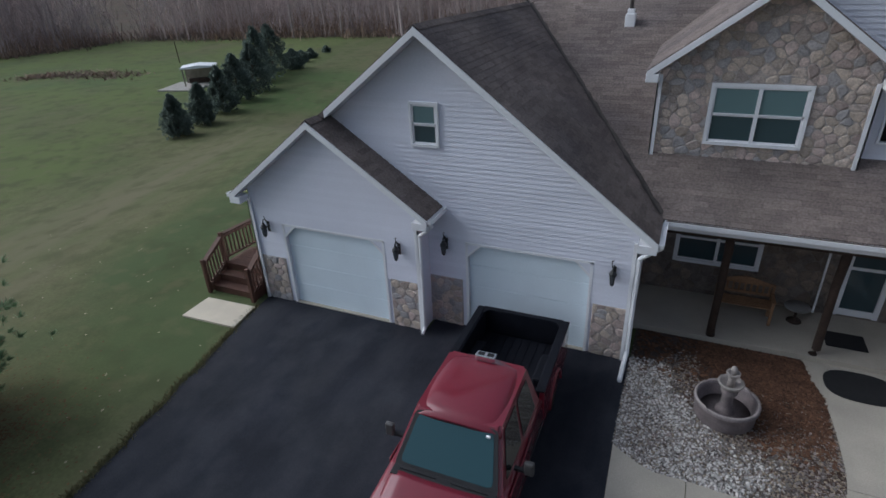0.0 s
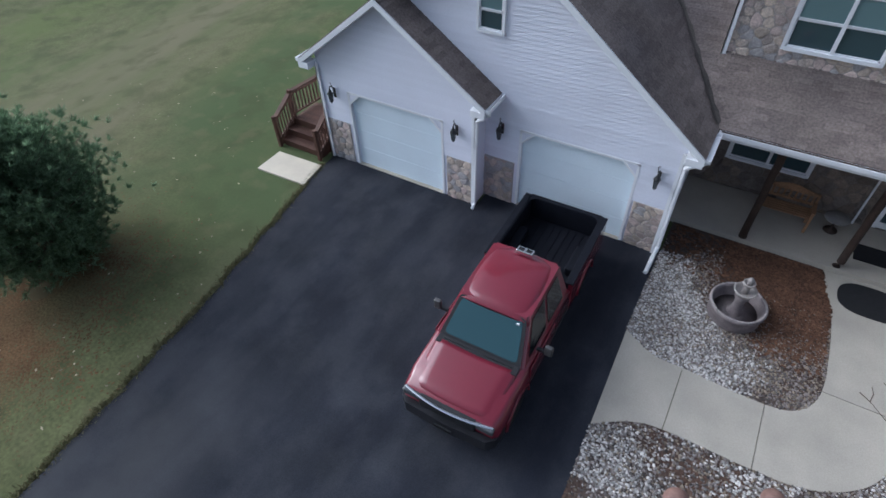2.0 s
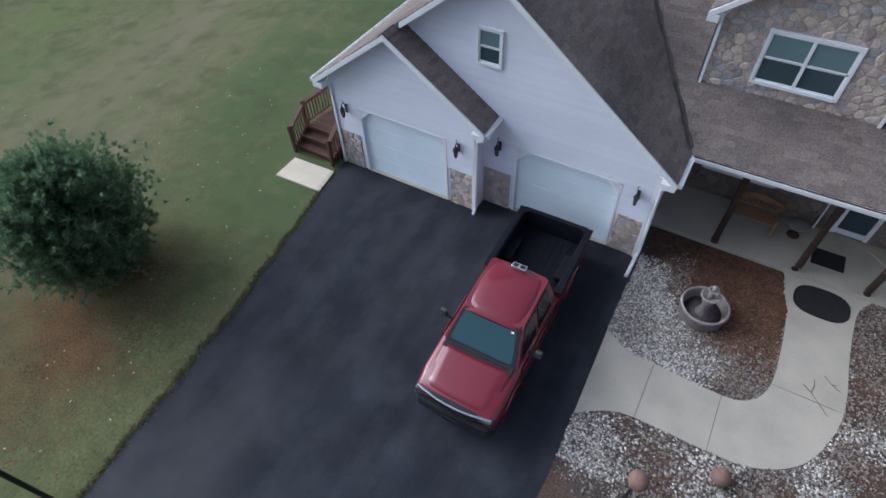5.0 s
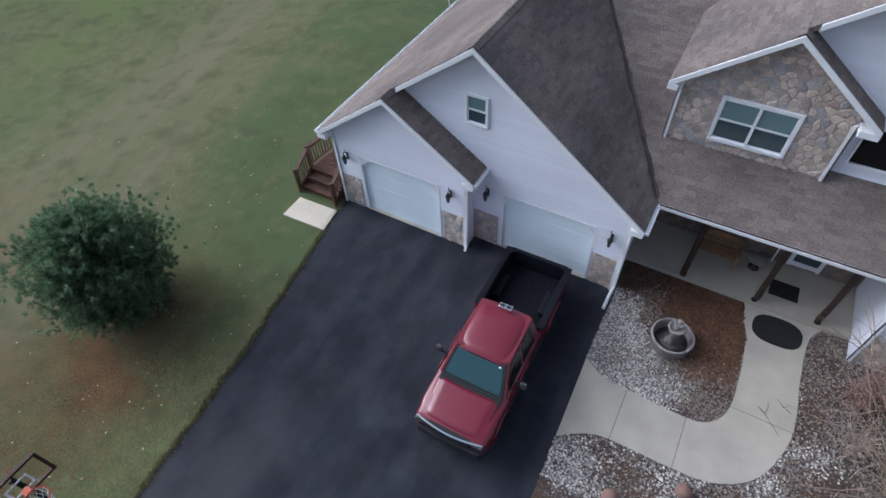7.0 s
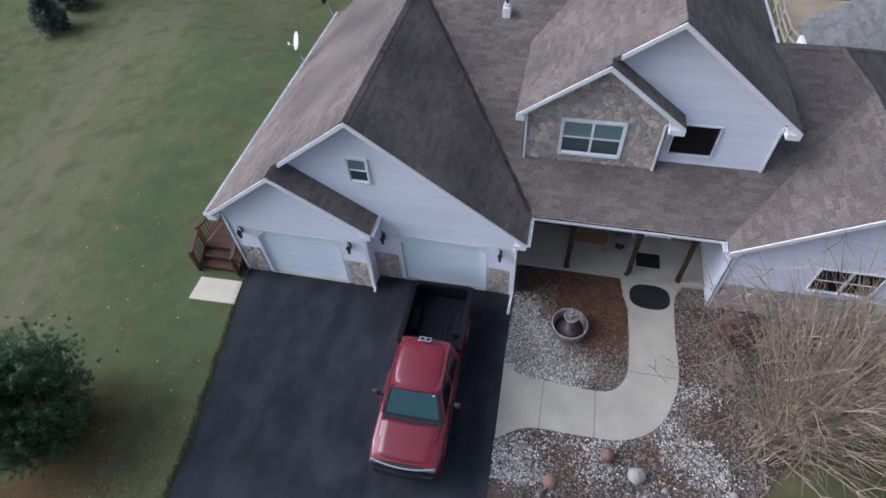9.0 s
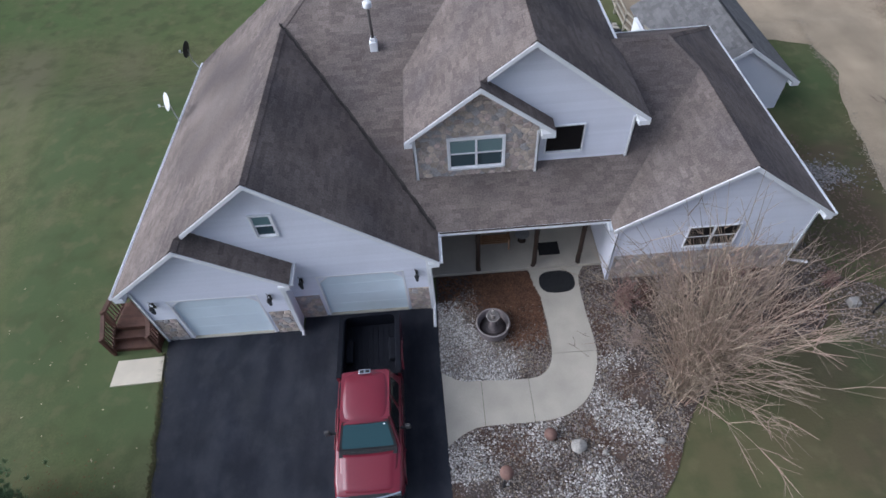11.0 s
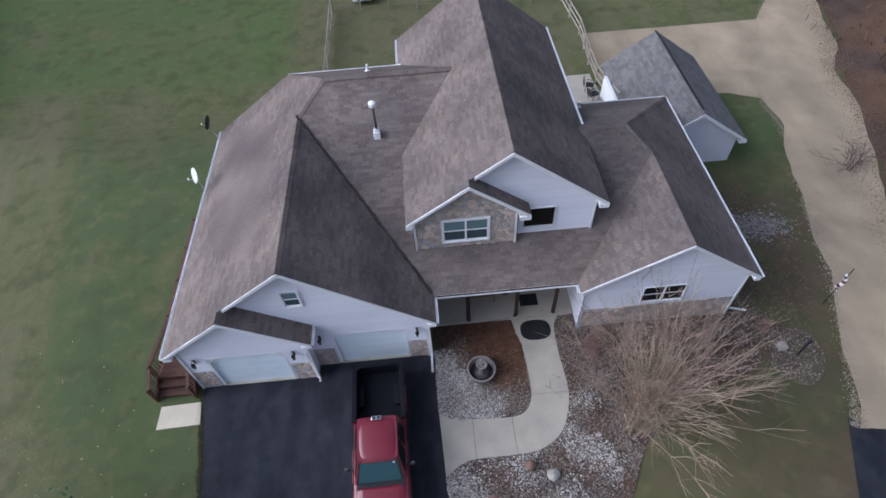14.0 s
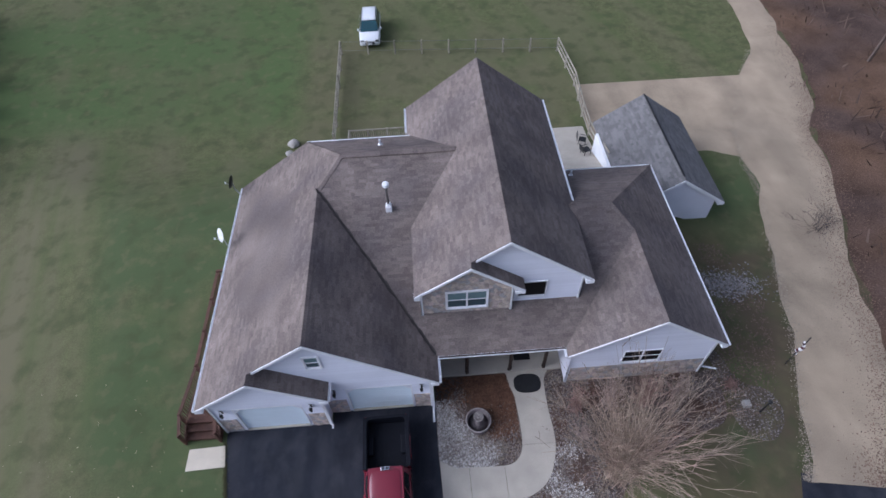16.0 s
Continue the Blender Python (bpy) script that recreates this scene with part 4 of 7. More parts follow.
path = tagged(new("walkway"), "curved pale concrete walkway with saw-cut joints", "walkway", kind="structure")
whole = INNER + OUTER


def cut(poly, x0, x1, y0, y1):
    return clip(poly, [(x0, y0), (x1, y0), (x1, y1), (x0, y1)])


for x0, x1, y0, y1 in ((-1, 1.345, -9, 3), (1.36, 2.84, -9, 3), (2.855, 9, -9, -2.42), (2.855, 9, -2.405, 3)):
    c = cut(whole, x0, x1, y0, y1)
    c = [p for i, p in enumerate(c) if math.dist(p, c[i - 1]) > 0.004]
    part("slab", walk_slab(c), M_CONC, path)
flat("step_pad", [(-10.72, -2.42), (-9.05, -2.36), (-9.18, -1.44), (-10.72, -1.50)], -0.1, 0.05, mat("pale_concrete", (0.56, 0.50, 0.40), 0.85, var=0.08, scale=2, fine=40, fvar=0.08), "pale concrete pad at the foot of the steps", "concrete pad")

M_MULCH = mat("mulch", (0.085, 0.069, 0.062), 0.95, var=0.3, scale=1.2, fine=28, fvar=0.45, bump=0.9, tint=(0.105, 0.056, 0.036), tscale=0.5, tamt=0.6, spec=0.1)
BED_A = [(0.11, 0.99), (0.11, -2.80)] + INNER[1:]
EDGE_B = smooth_line([(0.20, -5.2), (0.24, -6.6), (0.28, -8.0), (1.2, -8.7), (3.0, -8.4), (4.8, -7.9), (5.95, -7.0), (6.65, -6.15), (7.12, -5.3), (7.9, -4.3), (9.2, -3.4), (11.2, -2.6), (12.9, -1.9), (13.2, 0.36)])
BED_B = OUTER[::-1] + [(6.1, 0.99), (6.1, 0.36)] + EDGE_B[::-1]
BED_C = smooth_line([(13.25, 0.30), (13.22, -1.75), (13.45, -2.5), (13.93, -3.0), (14.6, -3.0), (15.3, -2.3), (15.45, -1.4), (15.1, -0.75), (14.3, -0.4), (13.95, 0.1), (13.65, 1.2), (13.1, 1.6), (13.25, 0.30)])[:-1]
flat("garden_bed", BED_A, -0.1, 0.03, M_MULCH, "mulched bed with rusty pine straw by the porch", "garden bed")
flat("garden_bed", BED_B, -0.1, 0.026, M_MULCH, "mulched bed below the walkway and before the wing", "garden bed")
flat("garden_bed", BED_C, -0.1, 0.026, mat("worn_soil", (0.105, 0.086, 0.066), 0.95, var=0.3, scale=1.2, fine=22, fvar=0.4, bump=0.6, tint=(0.11, 0.10, 0.055), tscale=0.8, tamt=0.7, spec=0.1), "small gravelled bed at the corner of the wing", "garden bed")


def in_poly(x, y, poly):
    odd = False
    for (x0, y0), (x1, y1) in zip(poly, poly[1:] + poly[:1]):
        if (y0 > y) != (y1 > y) and x < (x1 - x0) * (y - y0) / (y1 - y0) + x0:
            odd = not odd
    return odd


def pebbles(name, poly, count, dens, material, size, seed, label, z=0.03):
    """Loose stones over a bed; dens gives how thickly they lie."""
    rng = random.Random(seed)
    xa, xb, ya, yb = min(p[0] for p in poly), max(p[0] for p in poly), min(p[1] for p in poly), max(p[1] for p in poly)
    verts, faces, made, tries = [], [], 0, 0
    while made < count and tries < count * 12:
        tries += 1
        x, y = rng.uniform(xa, xb), rng.uniform(ya, yb)
        if rng.random() > dens(x, y) or not in_poly(x, y, poly):
            continue
        s, a = rng.uniform(*size), rng.uniform(0, 6.3)
        b, h = s * rng.uniform(0.5, 0.9), s * rng.uniform(0.4, 0.75)
        ca, sa, k = math.cos(a), math.sin(a), len(verts)
        for u, v, w in ((s, 0, 0), (0.3 * s, b, 0.1 * h), (-s, 0.2 * b, 0), (-0.2 * s, -b, 0.1 * h)):
            verts.append((x + u * ca - v * sa, y + u * sa + v * ca, z + w - 0.003))
        for u, v, w in ((0.5 * s, 0.1 * b, h), (-0.4 * s, 0.15 * b, h * 0.9), (0.0, -0.5 * b, h * 0.95)):
            verts.append((x + u * ca - v * sa, y + u * sa + v * ca, z + w))
        faces += [(k + 4, k + 5, k + 6), (k, k + 1, k + 4), (k + 1, k + 5, k + 4), (k + 1, k + 2, k + 5), (k + 2, k + 6, k + 5), (k + 2, k + 3, k + 6), (k + 3, k + 4, k + 6), (k + 3, k, k + 4)]
        made += 1
    tagged(part(name, (verts, [], faces), material), label, "gravel", kind="stuff")


def patchy(x, y, s=0.9, o=0.0):
    return noise.noise(Vector((x * s + o, y * s, o)))


M_PEB_W = mat("white_pebbles", (0.46, 0.44, 0.42), 0.8, var=0.1, scale=6, fine=40, rand=0.6, island=True)
M_PEB_G = mat("purple_grey_pebbles", (0.168, 0.145, 0.136), 0.85, var=0.15, scale=6, fine=40, rand=0.7, island=True)
M_PEB_T = mat("tan_pebbles", (0.225, 0.185, 0.140), 0.85, var=0.15, scale=6, fine=40, rand=0.5, island=True)


def white_a(x, y):
    return max(0.0, min(1.0, 1.15 - 0.42 * x - 0.28 * (y + 2.2) * (x > 1.0) + 0.7 * patchy(x, y) - 2.2 * max(0, y + 0.6)))


def rest_a(x, y):
    return max(0.0, min(1.0, 0.62 - 0.9 * max(0, y + 0.3) - 0.6 * max(0, y + 1.7) * (x > 1.5) + 0.7 * patchy(x, y, 1.1, 5)))


def white_b(x, y):
    return max(0.0, min(1.0, 0.48 + 1.1 * patchy(x, y, 0.7, 3) - 0.8 * (x < 1.4) * (y < -6.2) - 0.10 * max(0, x - 1.5) + 0.45 * (4.6 < x < 6.0) * (-5.0 < y < -2.6) - 0.7 * (x > 6.3) - 0.6 * (y > -2.4)))


def rest_b(x, y):
    return max(0.0, min(1.0, 0.70 + 0.8 * patchy(x, y, 0.9, 9) - 0.45 * (x < 1.5) * (y < -6.2) - 0.45 * (x > 7.2)))


pebbles("white_gravel", BED_A, 5200, white_a, M_PEB_W, (0.018, 0.046), 31, "loose white landscaping gravel")
pebbles("grey_gravel", BED_A, 6500, rest_a, M_PEB_G, (0.018, 0.042), 32, "loose purple-grey landscaping gravel")
pebbles("tan_gravel", BED_A, 4500, rest_a, M_PEB_T, (0.016, 0.040), 33, "loose tan landscaping gravel")
pebbles("white_gravel", BED_B, 7600, white_b, M_PEB_W, (0.018, 0.046), 34, "loose white landscaping gravel")
pebbles("grey_gravel", BED_B, 14500, rest_b, M_PEB_G, (0.018, 0.044), 35, "loose purple-grey landscaping gravel")
pebbles("tan_gravel", BED_B, 7500, rest_b, M_PEB_T, (0.016, 0.042), 36, "loose tan landscaping gravel")
pebbles("grey_gravel", BED_C, 1000, lambda x, y: 1.0, M_PEB_G, (0.02, 0.05), 37, "loose grey gravel in a small bed")


def ribbon(name, left, right, material, lift, label, category, rows=60, cols=10, jag=0.0, seed=0):
    """A strip of ground between two lines, laid over the land."""
    rng = random.Random(seed)

    def along(pts, t):
        seg = [math.dist(a, b) for a, b in zip(pts, pts[1:])]
        d = t * sum(seg)
        for (a, b), s in zip(zip(pts, pts[1:]), seg):
            if d <= s or b is pts[-1]:
                f = d / s
                return a[0] + (b[0] - a[0]) * f, a[1] + (b[1] - a[1]) * f
            d -= s

    verts = []
    for j in range(rows + 1):
        a, b = along(left, j / rows), along(right, j / rows)
        ja, jb = (4 * jag * noise.noise(Vector((j * 0.35, seed * 7.3, side))) + rng.uniform(-0.4, 0.4) * jag for side in (0.5, 5.5))
        for i in range(cols + 1):
            f = i / cols
            x, y = a[0] + (b[0] - a[0]) * f, a[1] + (b[1] - a[1]) * f
            x += ja * (1 - f) + jb * f
            verts.append((x, y, land(x, y) + lift))
    w = cols + 1
    faces = [(j * w + i, j * w + i + 1, (j + 1) * w + i + 1, (j + 1) * w + i) for j in range(rows) for i in range(cols)]
    ob = smooth(part(name, (verts, [], faces), material))
    tagged(ob, label, category, kind="structure")


ROAD_L = smooth_line([(15.1, -4.85), (15.8, -3.2), (17.05, 0.46), (18.5, 4.2), (19.95, 7.8), (21.4, 13.0), (21.5, 15.6), (22.3, 19.0), (25.6, 25.4), (27.9, 29.3), (28.9, 33.7), (29.3, 38.0), (31, 60), (40, 120)])
ROAD_R = smooth_line([(18.2, -5.35), (19.3, -3.6), (21.25, 0.1), (22.6, 4.2), (25.1, 9.6), (26.6, 14.0), (27.3, 17.5), (28.6, 20.0), (29.9, 22.9), (31.0, 28.1), (31.8, 33.5), (32.3, 38), (35, 60), (45, 120)])
M_LITTER = mat("leaf_litter", (0.135, 0.084, 0.055), 0.95, var=0.35, scale=0.6, fine=14, fvar=0.4, bump=0.9, tint=(0.06, 0.045, 0.042), tscale=0.15, tamt=0.7, spec=0.1)
ribbon("leaf_litter", ROAD_R, [(x + 60, y + 4) for x, y in ROAD_R], M_LITTER, 0.08, "brown fallen leaves under bare woods beside the track", "leaf litter", 160, 40, 0.25, 4)
ribbon("gravel_road", ROAD_L, ROAD_R, M_GRAVELROAD, 0.10, "pale tan gravel track past the house", "gravel track", 160, 10, 0.10, 1)
ribbon("gravel_yard", [(12.6, 26.1), (17.3, 26.05), (26.2, 26.0)], [(12.3, 16.2), (17.9, 17.0), (19.6, 16.9), (22.0, 15.9)], M_GRAVELROAD, 0.045, "pale tan gravel yard round the shed", "gravel yard", 24, 24, 0.08, 2)
ribbon("asphalt_apron", [(15.05, -4.45), (18.2, -5.3)], [(13.0, -9.5), (18.8, -9.5)], M_ASPHALT, 0.05, "dark asphalt apron where the track begins", "asphalt apron", 10, 10, 0.05, 3)
ribbon("patio", [(9.3, 21.0), (12.1, 21.0)], [(9.3, 14.3), (11.9, 14.3)], M_CONC, 0.05, "pale concrete patio behind the house", "patio", 10, 16)
M_NEEDLES = mat("fallen_needles", (0.118, 0.072, 0.036), 0.95, var=0.3, scale=1.0, fine=20, fvar=0.4, bump=0.7, tint=(0.12, 0.105, 0.05), tscale=0.6, tamt=0.9, spec=0.1)

# ---- fountain ----
M_CAST = mat("cast_stone", (0.195, 0.165, 0.165), 0.85, var=0.2, scale=5, fine=35, fvar=0.2, bump=0.4)
fx, fy = 1.93, -1.32
ftn = empty("garden_fountain", "tiered grey-mauve cast stone garden fountain with a dark floor", "fountain")
smooth(part("basin", lathe([(0.50, 0.02), (0.525, 0.06), (0.53, 0.20), (0.545, 0.33), (0.565, 0.36), (0.57, 0.40), (0.55, 0.425), (0.505, 0.42), (0.485, 0.38), (0.47, 0.18), (0.43, 0.13), (0.02, 0.12)], 40, (fx, fy, 0)), M_CAST, ftn))
bm = bmesh.new()
tube(bm, [(fx + 0.535 * math.cos(a), fy + 0.535 * math.sin(a), 0.425) for a in (2 * math.pi * k / 40 for k in range(41))], 0.027, 8, False)
smooth(part("rim", bm, mat("rim_cast_stone", (0.30, 0.265, 0.26), 0.8, var=0.2, scale=6, fine=35, fvar=0.2), ftn, "paler rim"))
# Disc over the basin floor, darker than the cast stone.
smooth(part("puddle", lathe([(0.44, 0.16), (0.02, 0.161)], 32, (fx, fy, 0)), mat("dark_floor", (0.15, 0.128, 0.13), 0.6, var=0.3, scale=5, spec=0.2), ftn, "dark basin floor"))
smooth(part("pedestal", lathe([(0.17, 0.10), (0.17, 0.18), (0.12, 0.24), (0.10, 0.36), (0.10, 0.52), (0.15, 0.62), (0.12, 0.66), (0.13, 0.70)], 24, (fx, fy, 0)), M_CAST, ftn))
M_CASTP = mat("pale_cast_stone", (0.30, 0.27, 0.255), 0.85, var=0.18, scale=8, fine=35, fvar=0.2)
smooth(part("bowl", lathe([(0.09, 0.66), (0.16, 0.71), (0.215, 0.79), (0.225, 0.83), (0.20, 0.84), (0.17, 0.78), (0.03, 0.74)], 28, (fx, fy, 0)), M_CASTP, ftn))
smooth(part("upper_bowl", lathe([(0.065, 0.73), (0.06, 0.90), (0.08, 0.96), (0.115, 1.01), (0.12, 1.05), (0.095, 1.05), (0.07, 1.0), (0.03, 0.99)], 24, (fx, fy, 0)), M_CASTP, ftn))
smooth(part("finial", lathe([(0.035, 0.98), (0.04, 1.04), (0.06, 1.10), (0.05, 1.15), (0.02, 1.18)], 16, (fx, fy, 0)), M_CASTP, ftn))

# ---- porch things ----
M_RUG = mat("black_mat", (0.013, 0.013, 0.015), 0.9, var=0.2, scale=10, fine=120, fvar=0.3, bump=0.4)


def oval(a, b, z0, z1, at, n=40):
    bm = bmesh.new()
    prism(bm, [(at[0] + a * math.copysign(abs(math.cos(t)) ** 0.75, math.cos(t)), at[1] + b * math.copysign(abs(math.sin(t)) ** 0.75, math.sin(t)), z0) for t in (2 * math.pi * k / n for k in range(n))], (0, 0, z1 - z0))
    return bm


tagged(part("oval_mat", oval(0.63, 0.47, 0.04, 0.06, (4.40, 0.39)), M_RUG), "oval black rubber mat on the concrete walk", "door mat")
tagged(part("door_mat", boxes((3.95, 4.72, 1.53, 2.12, 0.15, 0.17), bevel=0.006), M_RUG), "rectangular black door mat on the porch floor", "door mat")

M_BENCH = mat("bench_wood", (0.27, 0.155, 0.085), 0.6, var=0.25, scale=4, fine=30, fvar=0.25, bump=0.3)
bench = empty("porch_bench", "varnished wooden bench with a curved back, on the porch", "bench")
bx0, bx1, by = 1.70, 2.90, 1.90
for x in (bx0, bx1 - 0.06):
    for y in (by, by + 0.40):
        part("leg", boxes((x, x + 0.06, y, y + 0.06, 0.15, 0.62 if y == by else 1.0), bevel=0.006), M_BENCH, bench)
    part("armrest", boxes((x - 0.01, x + 0.07, by - 0.03, by + 0.44, 0.74, 0.78), bevel=0.006), M_BENCH, bench)
    part("arm_post", boxes((x, x + 0.06, by, by + 0.06, 0.6, 0.75)), M_BENCH, bench)
for k in range(5):
    part("seat_slat", boxes((bx0, bx1, by + 0.01 + 0.085 * k, by + 0.08 + 0.085 * k, 0.56, 0.59), bevel=0.004), M_BENCH, bench)
bm = bmesh.new()
prism(bm, [(bx0, by + 0.44, 0.92)] + [(bx0 + (bx1 - bx0) * k / 16, by + 0.44, 0.98 + 0.12 * math.sin(math.pi * k / 16) ** 2) for k in range(17)] + [(bx1, by + 0.44, 0.92)], (0, 0.035, 0))
part("top_rail", bm, M_BENCH, bench)
part("lower_rail", boxes((bx0, bx1, by + 0.44, by + 0.475, 0.66, 0.72)), M_BENCH, bench)
for k in range(9):
    x = bx0 + 0.1 + (bx1 - bx0 - 0.2) * k / 8
    part("back_slat", boxes((x - 0.022, x + 0.022, by + 0.447, by + 0.468, 0.70, 0.97)), M_BENCH, bench)
M_PORCHTOP = mat("grey_tabletop", (0.23, 0.225, 0.22), 0.5, var=0.15, scale=6)
tab = empty("porch_table", "small round grey-topped table on the porch beside the bench", "side table")
smooth(part("tabletop", lathe([(0.02, 0.52), (0.26, 0.52), (0.27, 0.54), (0.26, 0.56), (0.02, 0.56)], 24, (3.42, 2.32, 0)), M_PORCHTOP, tab))
smooth(part("stem", lathe([(0.16, 0.15), (0.15, 0.18), (0.03, 0.22), (0.03, 0.53)], 14, (3.42, 2.32, 0)), M_LOG, tab))

# ---- side deck with steps ----
deck = empty("side_deck", "brown-stained wooden side deck with steps and a slatted railing", "deck")
DZ = 0.60
for k in range(60):
    y = -0.52 + 0.128 * k
    part("deck_board", boxes((-10.86 if y < 0.4 else -10.70, -9.36 if y < 0.0 else -9.24, y, y + 0.120, DZ - 0.03, DZ)), M_WOODST, deck)
part("rim_joist", boxes((-10.70, -10.66, 0.4, 7.15, DZ - 0.24, DZ - 0.03), (-10.86, -9.36, -0.515, -0.48, DZ - 0.20, DZ - 0.03), (-10.86, -10.82, -0.48, 0.4, DZ - 0.20, DZ - 0.03)), M_WOODST, deck)
for k in range(2):
    y = -0.52 - 0.29 * (k + 1)
    z = DZ - (k + 1) * 0.20
    part("tread", boxes((-10.88, -9.42, y - 0.02, y + 0.29, z - 0.035, z)), M_WOODST, deck)
    part("riser", boxes((-10.86, -9.44, y, y + 0.02, z - 0.20, z - 0.035)), M_WOODST, deck)
for x in (-10.92, -9.42):
    bm = bmesh.new()
    prism(bm, [(x, -0.5, DZ), (x, -1.14, 0.22), (x, -1.14, 0.03), (x, -0.7, 0.03), (x, -0.5, 0.2)], (0.05, 0, 0))
    part("stringer", bm, M_WOODST, deck)


def post(x, y, z0, z1, s=0.05):
    part("rail_post", boxes((x - s, x + s, y - s, y + s, z0, z1), bevel=0.006), M_WOODST, deck)


def railing(p0, p1, h=0.95, step_=0.125):
    p0, p1 = Vector(p0), Vector(p1)
    for up, w, t in ((h, 0.07, 0.035), (h - 0.10, 0.03, 0.05), (0.10, 0.03, 0.05)):
        bm = bmesh.new()
        d = (p1 - p0)
        s = Vector((-d.y, d.x, 0)).normalized() * w
        a, z = p0, Vector((0, 0, 1))
        prism(bm, [a - s + z * up, a + s + z * up, a + s + z * (up + t), a - s + z * (up + t)], d)
        part("rail", bm, M_WOODST, deck)
    n = max(2, int((p1 - p0).length / step_))
    for k in range(1, n):
        q = p0 + (p1 - p0) * k / n
        part("baluster", boxes((q.x - 0.018, q.x + 0.018, q.y - 0.018, q.y + 0.018, q.z + 0.08, q.z + h - 0.02)), M_WOODST, deck)


post(-10.92, -1.22, 0.0, 1.02)
post(-10.88, -0.46, 0.0, DZ + 0.90)
post(-9.40, -1.22, 0.0, 1.02)
for y in (1.8, 3.6, 5.4, 7.1):
    post(-10.62, y, 0.0, DZ + 0.98)
railing((-10.92, -1.20, 0.10), (-10.88, -0.46, DZ - 0.03), 0.82)
railing((-10.88, -0.46, DZ), (-10.62, 1.8, DZ), 0.82)
for a, b in ((1.8, 3.6), (3.6, 5.4), (5.4, 7.1)):
    railing((-10.62, a, DZ), (-10.62, b, DZ), 0.85)
railing((-9.40, -1.20, 0.10), (-9.40, -0.5, DZ - 0.05), 0.80)
railing((-10.62, 7.1, DZ), (-9.3, 7.1, DZ))
# ---- vehicles ----
# Teal tint, its base lifted to hold part of the sky's reflection.
M_VGLASS = glass("tinted_sky_glass", (0.022, 0.066, 0.080), 0.03)
M_SGLASS = glass("dark_side_glass", (0.012, 0.014, 0.014), 0.05)
M_TYRE = mat("rubber", (0.014, 0.014, 0.015), 0.85, var=0.2, scale=8, fine=60)
M_LAMP = glass("lamp_lens", (0.07, 0.075, 0.08), 0.1)
M_RLAMP = glass("red_lens", (0.25, 0.01, 0.01), 0.1)
M_LINER = mat("bed_liner", (0.008, 0.009, 0.014), 0.6, var=0.25, scale=5, fine=90, fvar=0.3, bump=0.3, spec=0.15)


def loft(sections, caps=True):
    """A skin through sections, each a list of points in order; all of one length, closed round."""
    bm = bmesh.new()
    rings = [[bm.verts.new(p) for p in s] for s in sections]
    n = len(sections[0])
    for a, b in zip(rings, rings[1:]):
        for k in range(n):
            bm.faces.new((a[k], a[(k + 1) % n], b[(k + 1) % n], b[k]))
    if caps:
        bm.faces.new(rings[0][::-1])
        bm.faces.new(rings[-1])
    bmesh.ops.recalc_face_normals(bm, faces=bm.faces[:])
    return bm


def shell(y, w, zb, zt, r=0.10, belly=0.03):
    """A rounded body section at y: half-width w, from zb to zt."""
    half = [(w - 0.06, zb), (w + belly * 0.5, zb + 0.10), (w + belly, (zb + zt) / 2), (w, zt - r), (w - 0.3 * r, zt - 0.3 * r), (w - r, zt)]
    return [(x, y, z) for x, z in half] + [(-x, y, z) for x, z in half[::-1]]


def wheel(thing, x, y, z, r, w, label=""):
    s = 1 if x > 0 else -1
    ty = lathe([(r * 0.62, -w / 2), (r * 0.92, -w / 2), (r, -w * 0.36), (r, w * 0.36), (r * 0.92, w / 2), (r * 0.62, w / 2)], 28)
    m = Matrix.Translation((x, y, z)) @ Matrix.Rotation(math.pi / 2, 4, "Y")
    bmesh.ops.transform(ty, matrix=m, verts=ty.verts)
    wh = smooth(part("wheel", ty, M_TYRE, thing))
    rim = lathe([(r * 0.63, -w * 0.42), (r * 0.60, -w * 0.30), (r * 0.2, -w * 0.22), (r * 0.02, -w * 0.25)] if s < 0 else [(r * 0.02, w * 0.25), (r * 0.2, w * 0.22), (r * 0.60, w * 0.30), (r * 0.63, w * 0.42)], 20)
    bmesh.ops.transform(rim, matrix=m, verts=rim.verts)
    part("rim", rim, M_CHROME, wh)
    for k in range(5):
        a = 2 * math.pi * k / 5
        c = Vector((x + s * w * 0.30, y + 0.36 * r * math.cos(a), z + 0.36 * r * math.sin(a)))
        part("spoke", boxes((c.x - 0.02, c.x + 0.02, c.y - 0.05, c.y + 0.05, c.z - 0.05, c.z + 0.05), bevel=0.01), M_CHROME, wh)


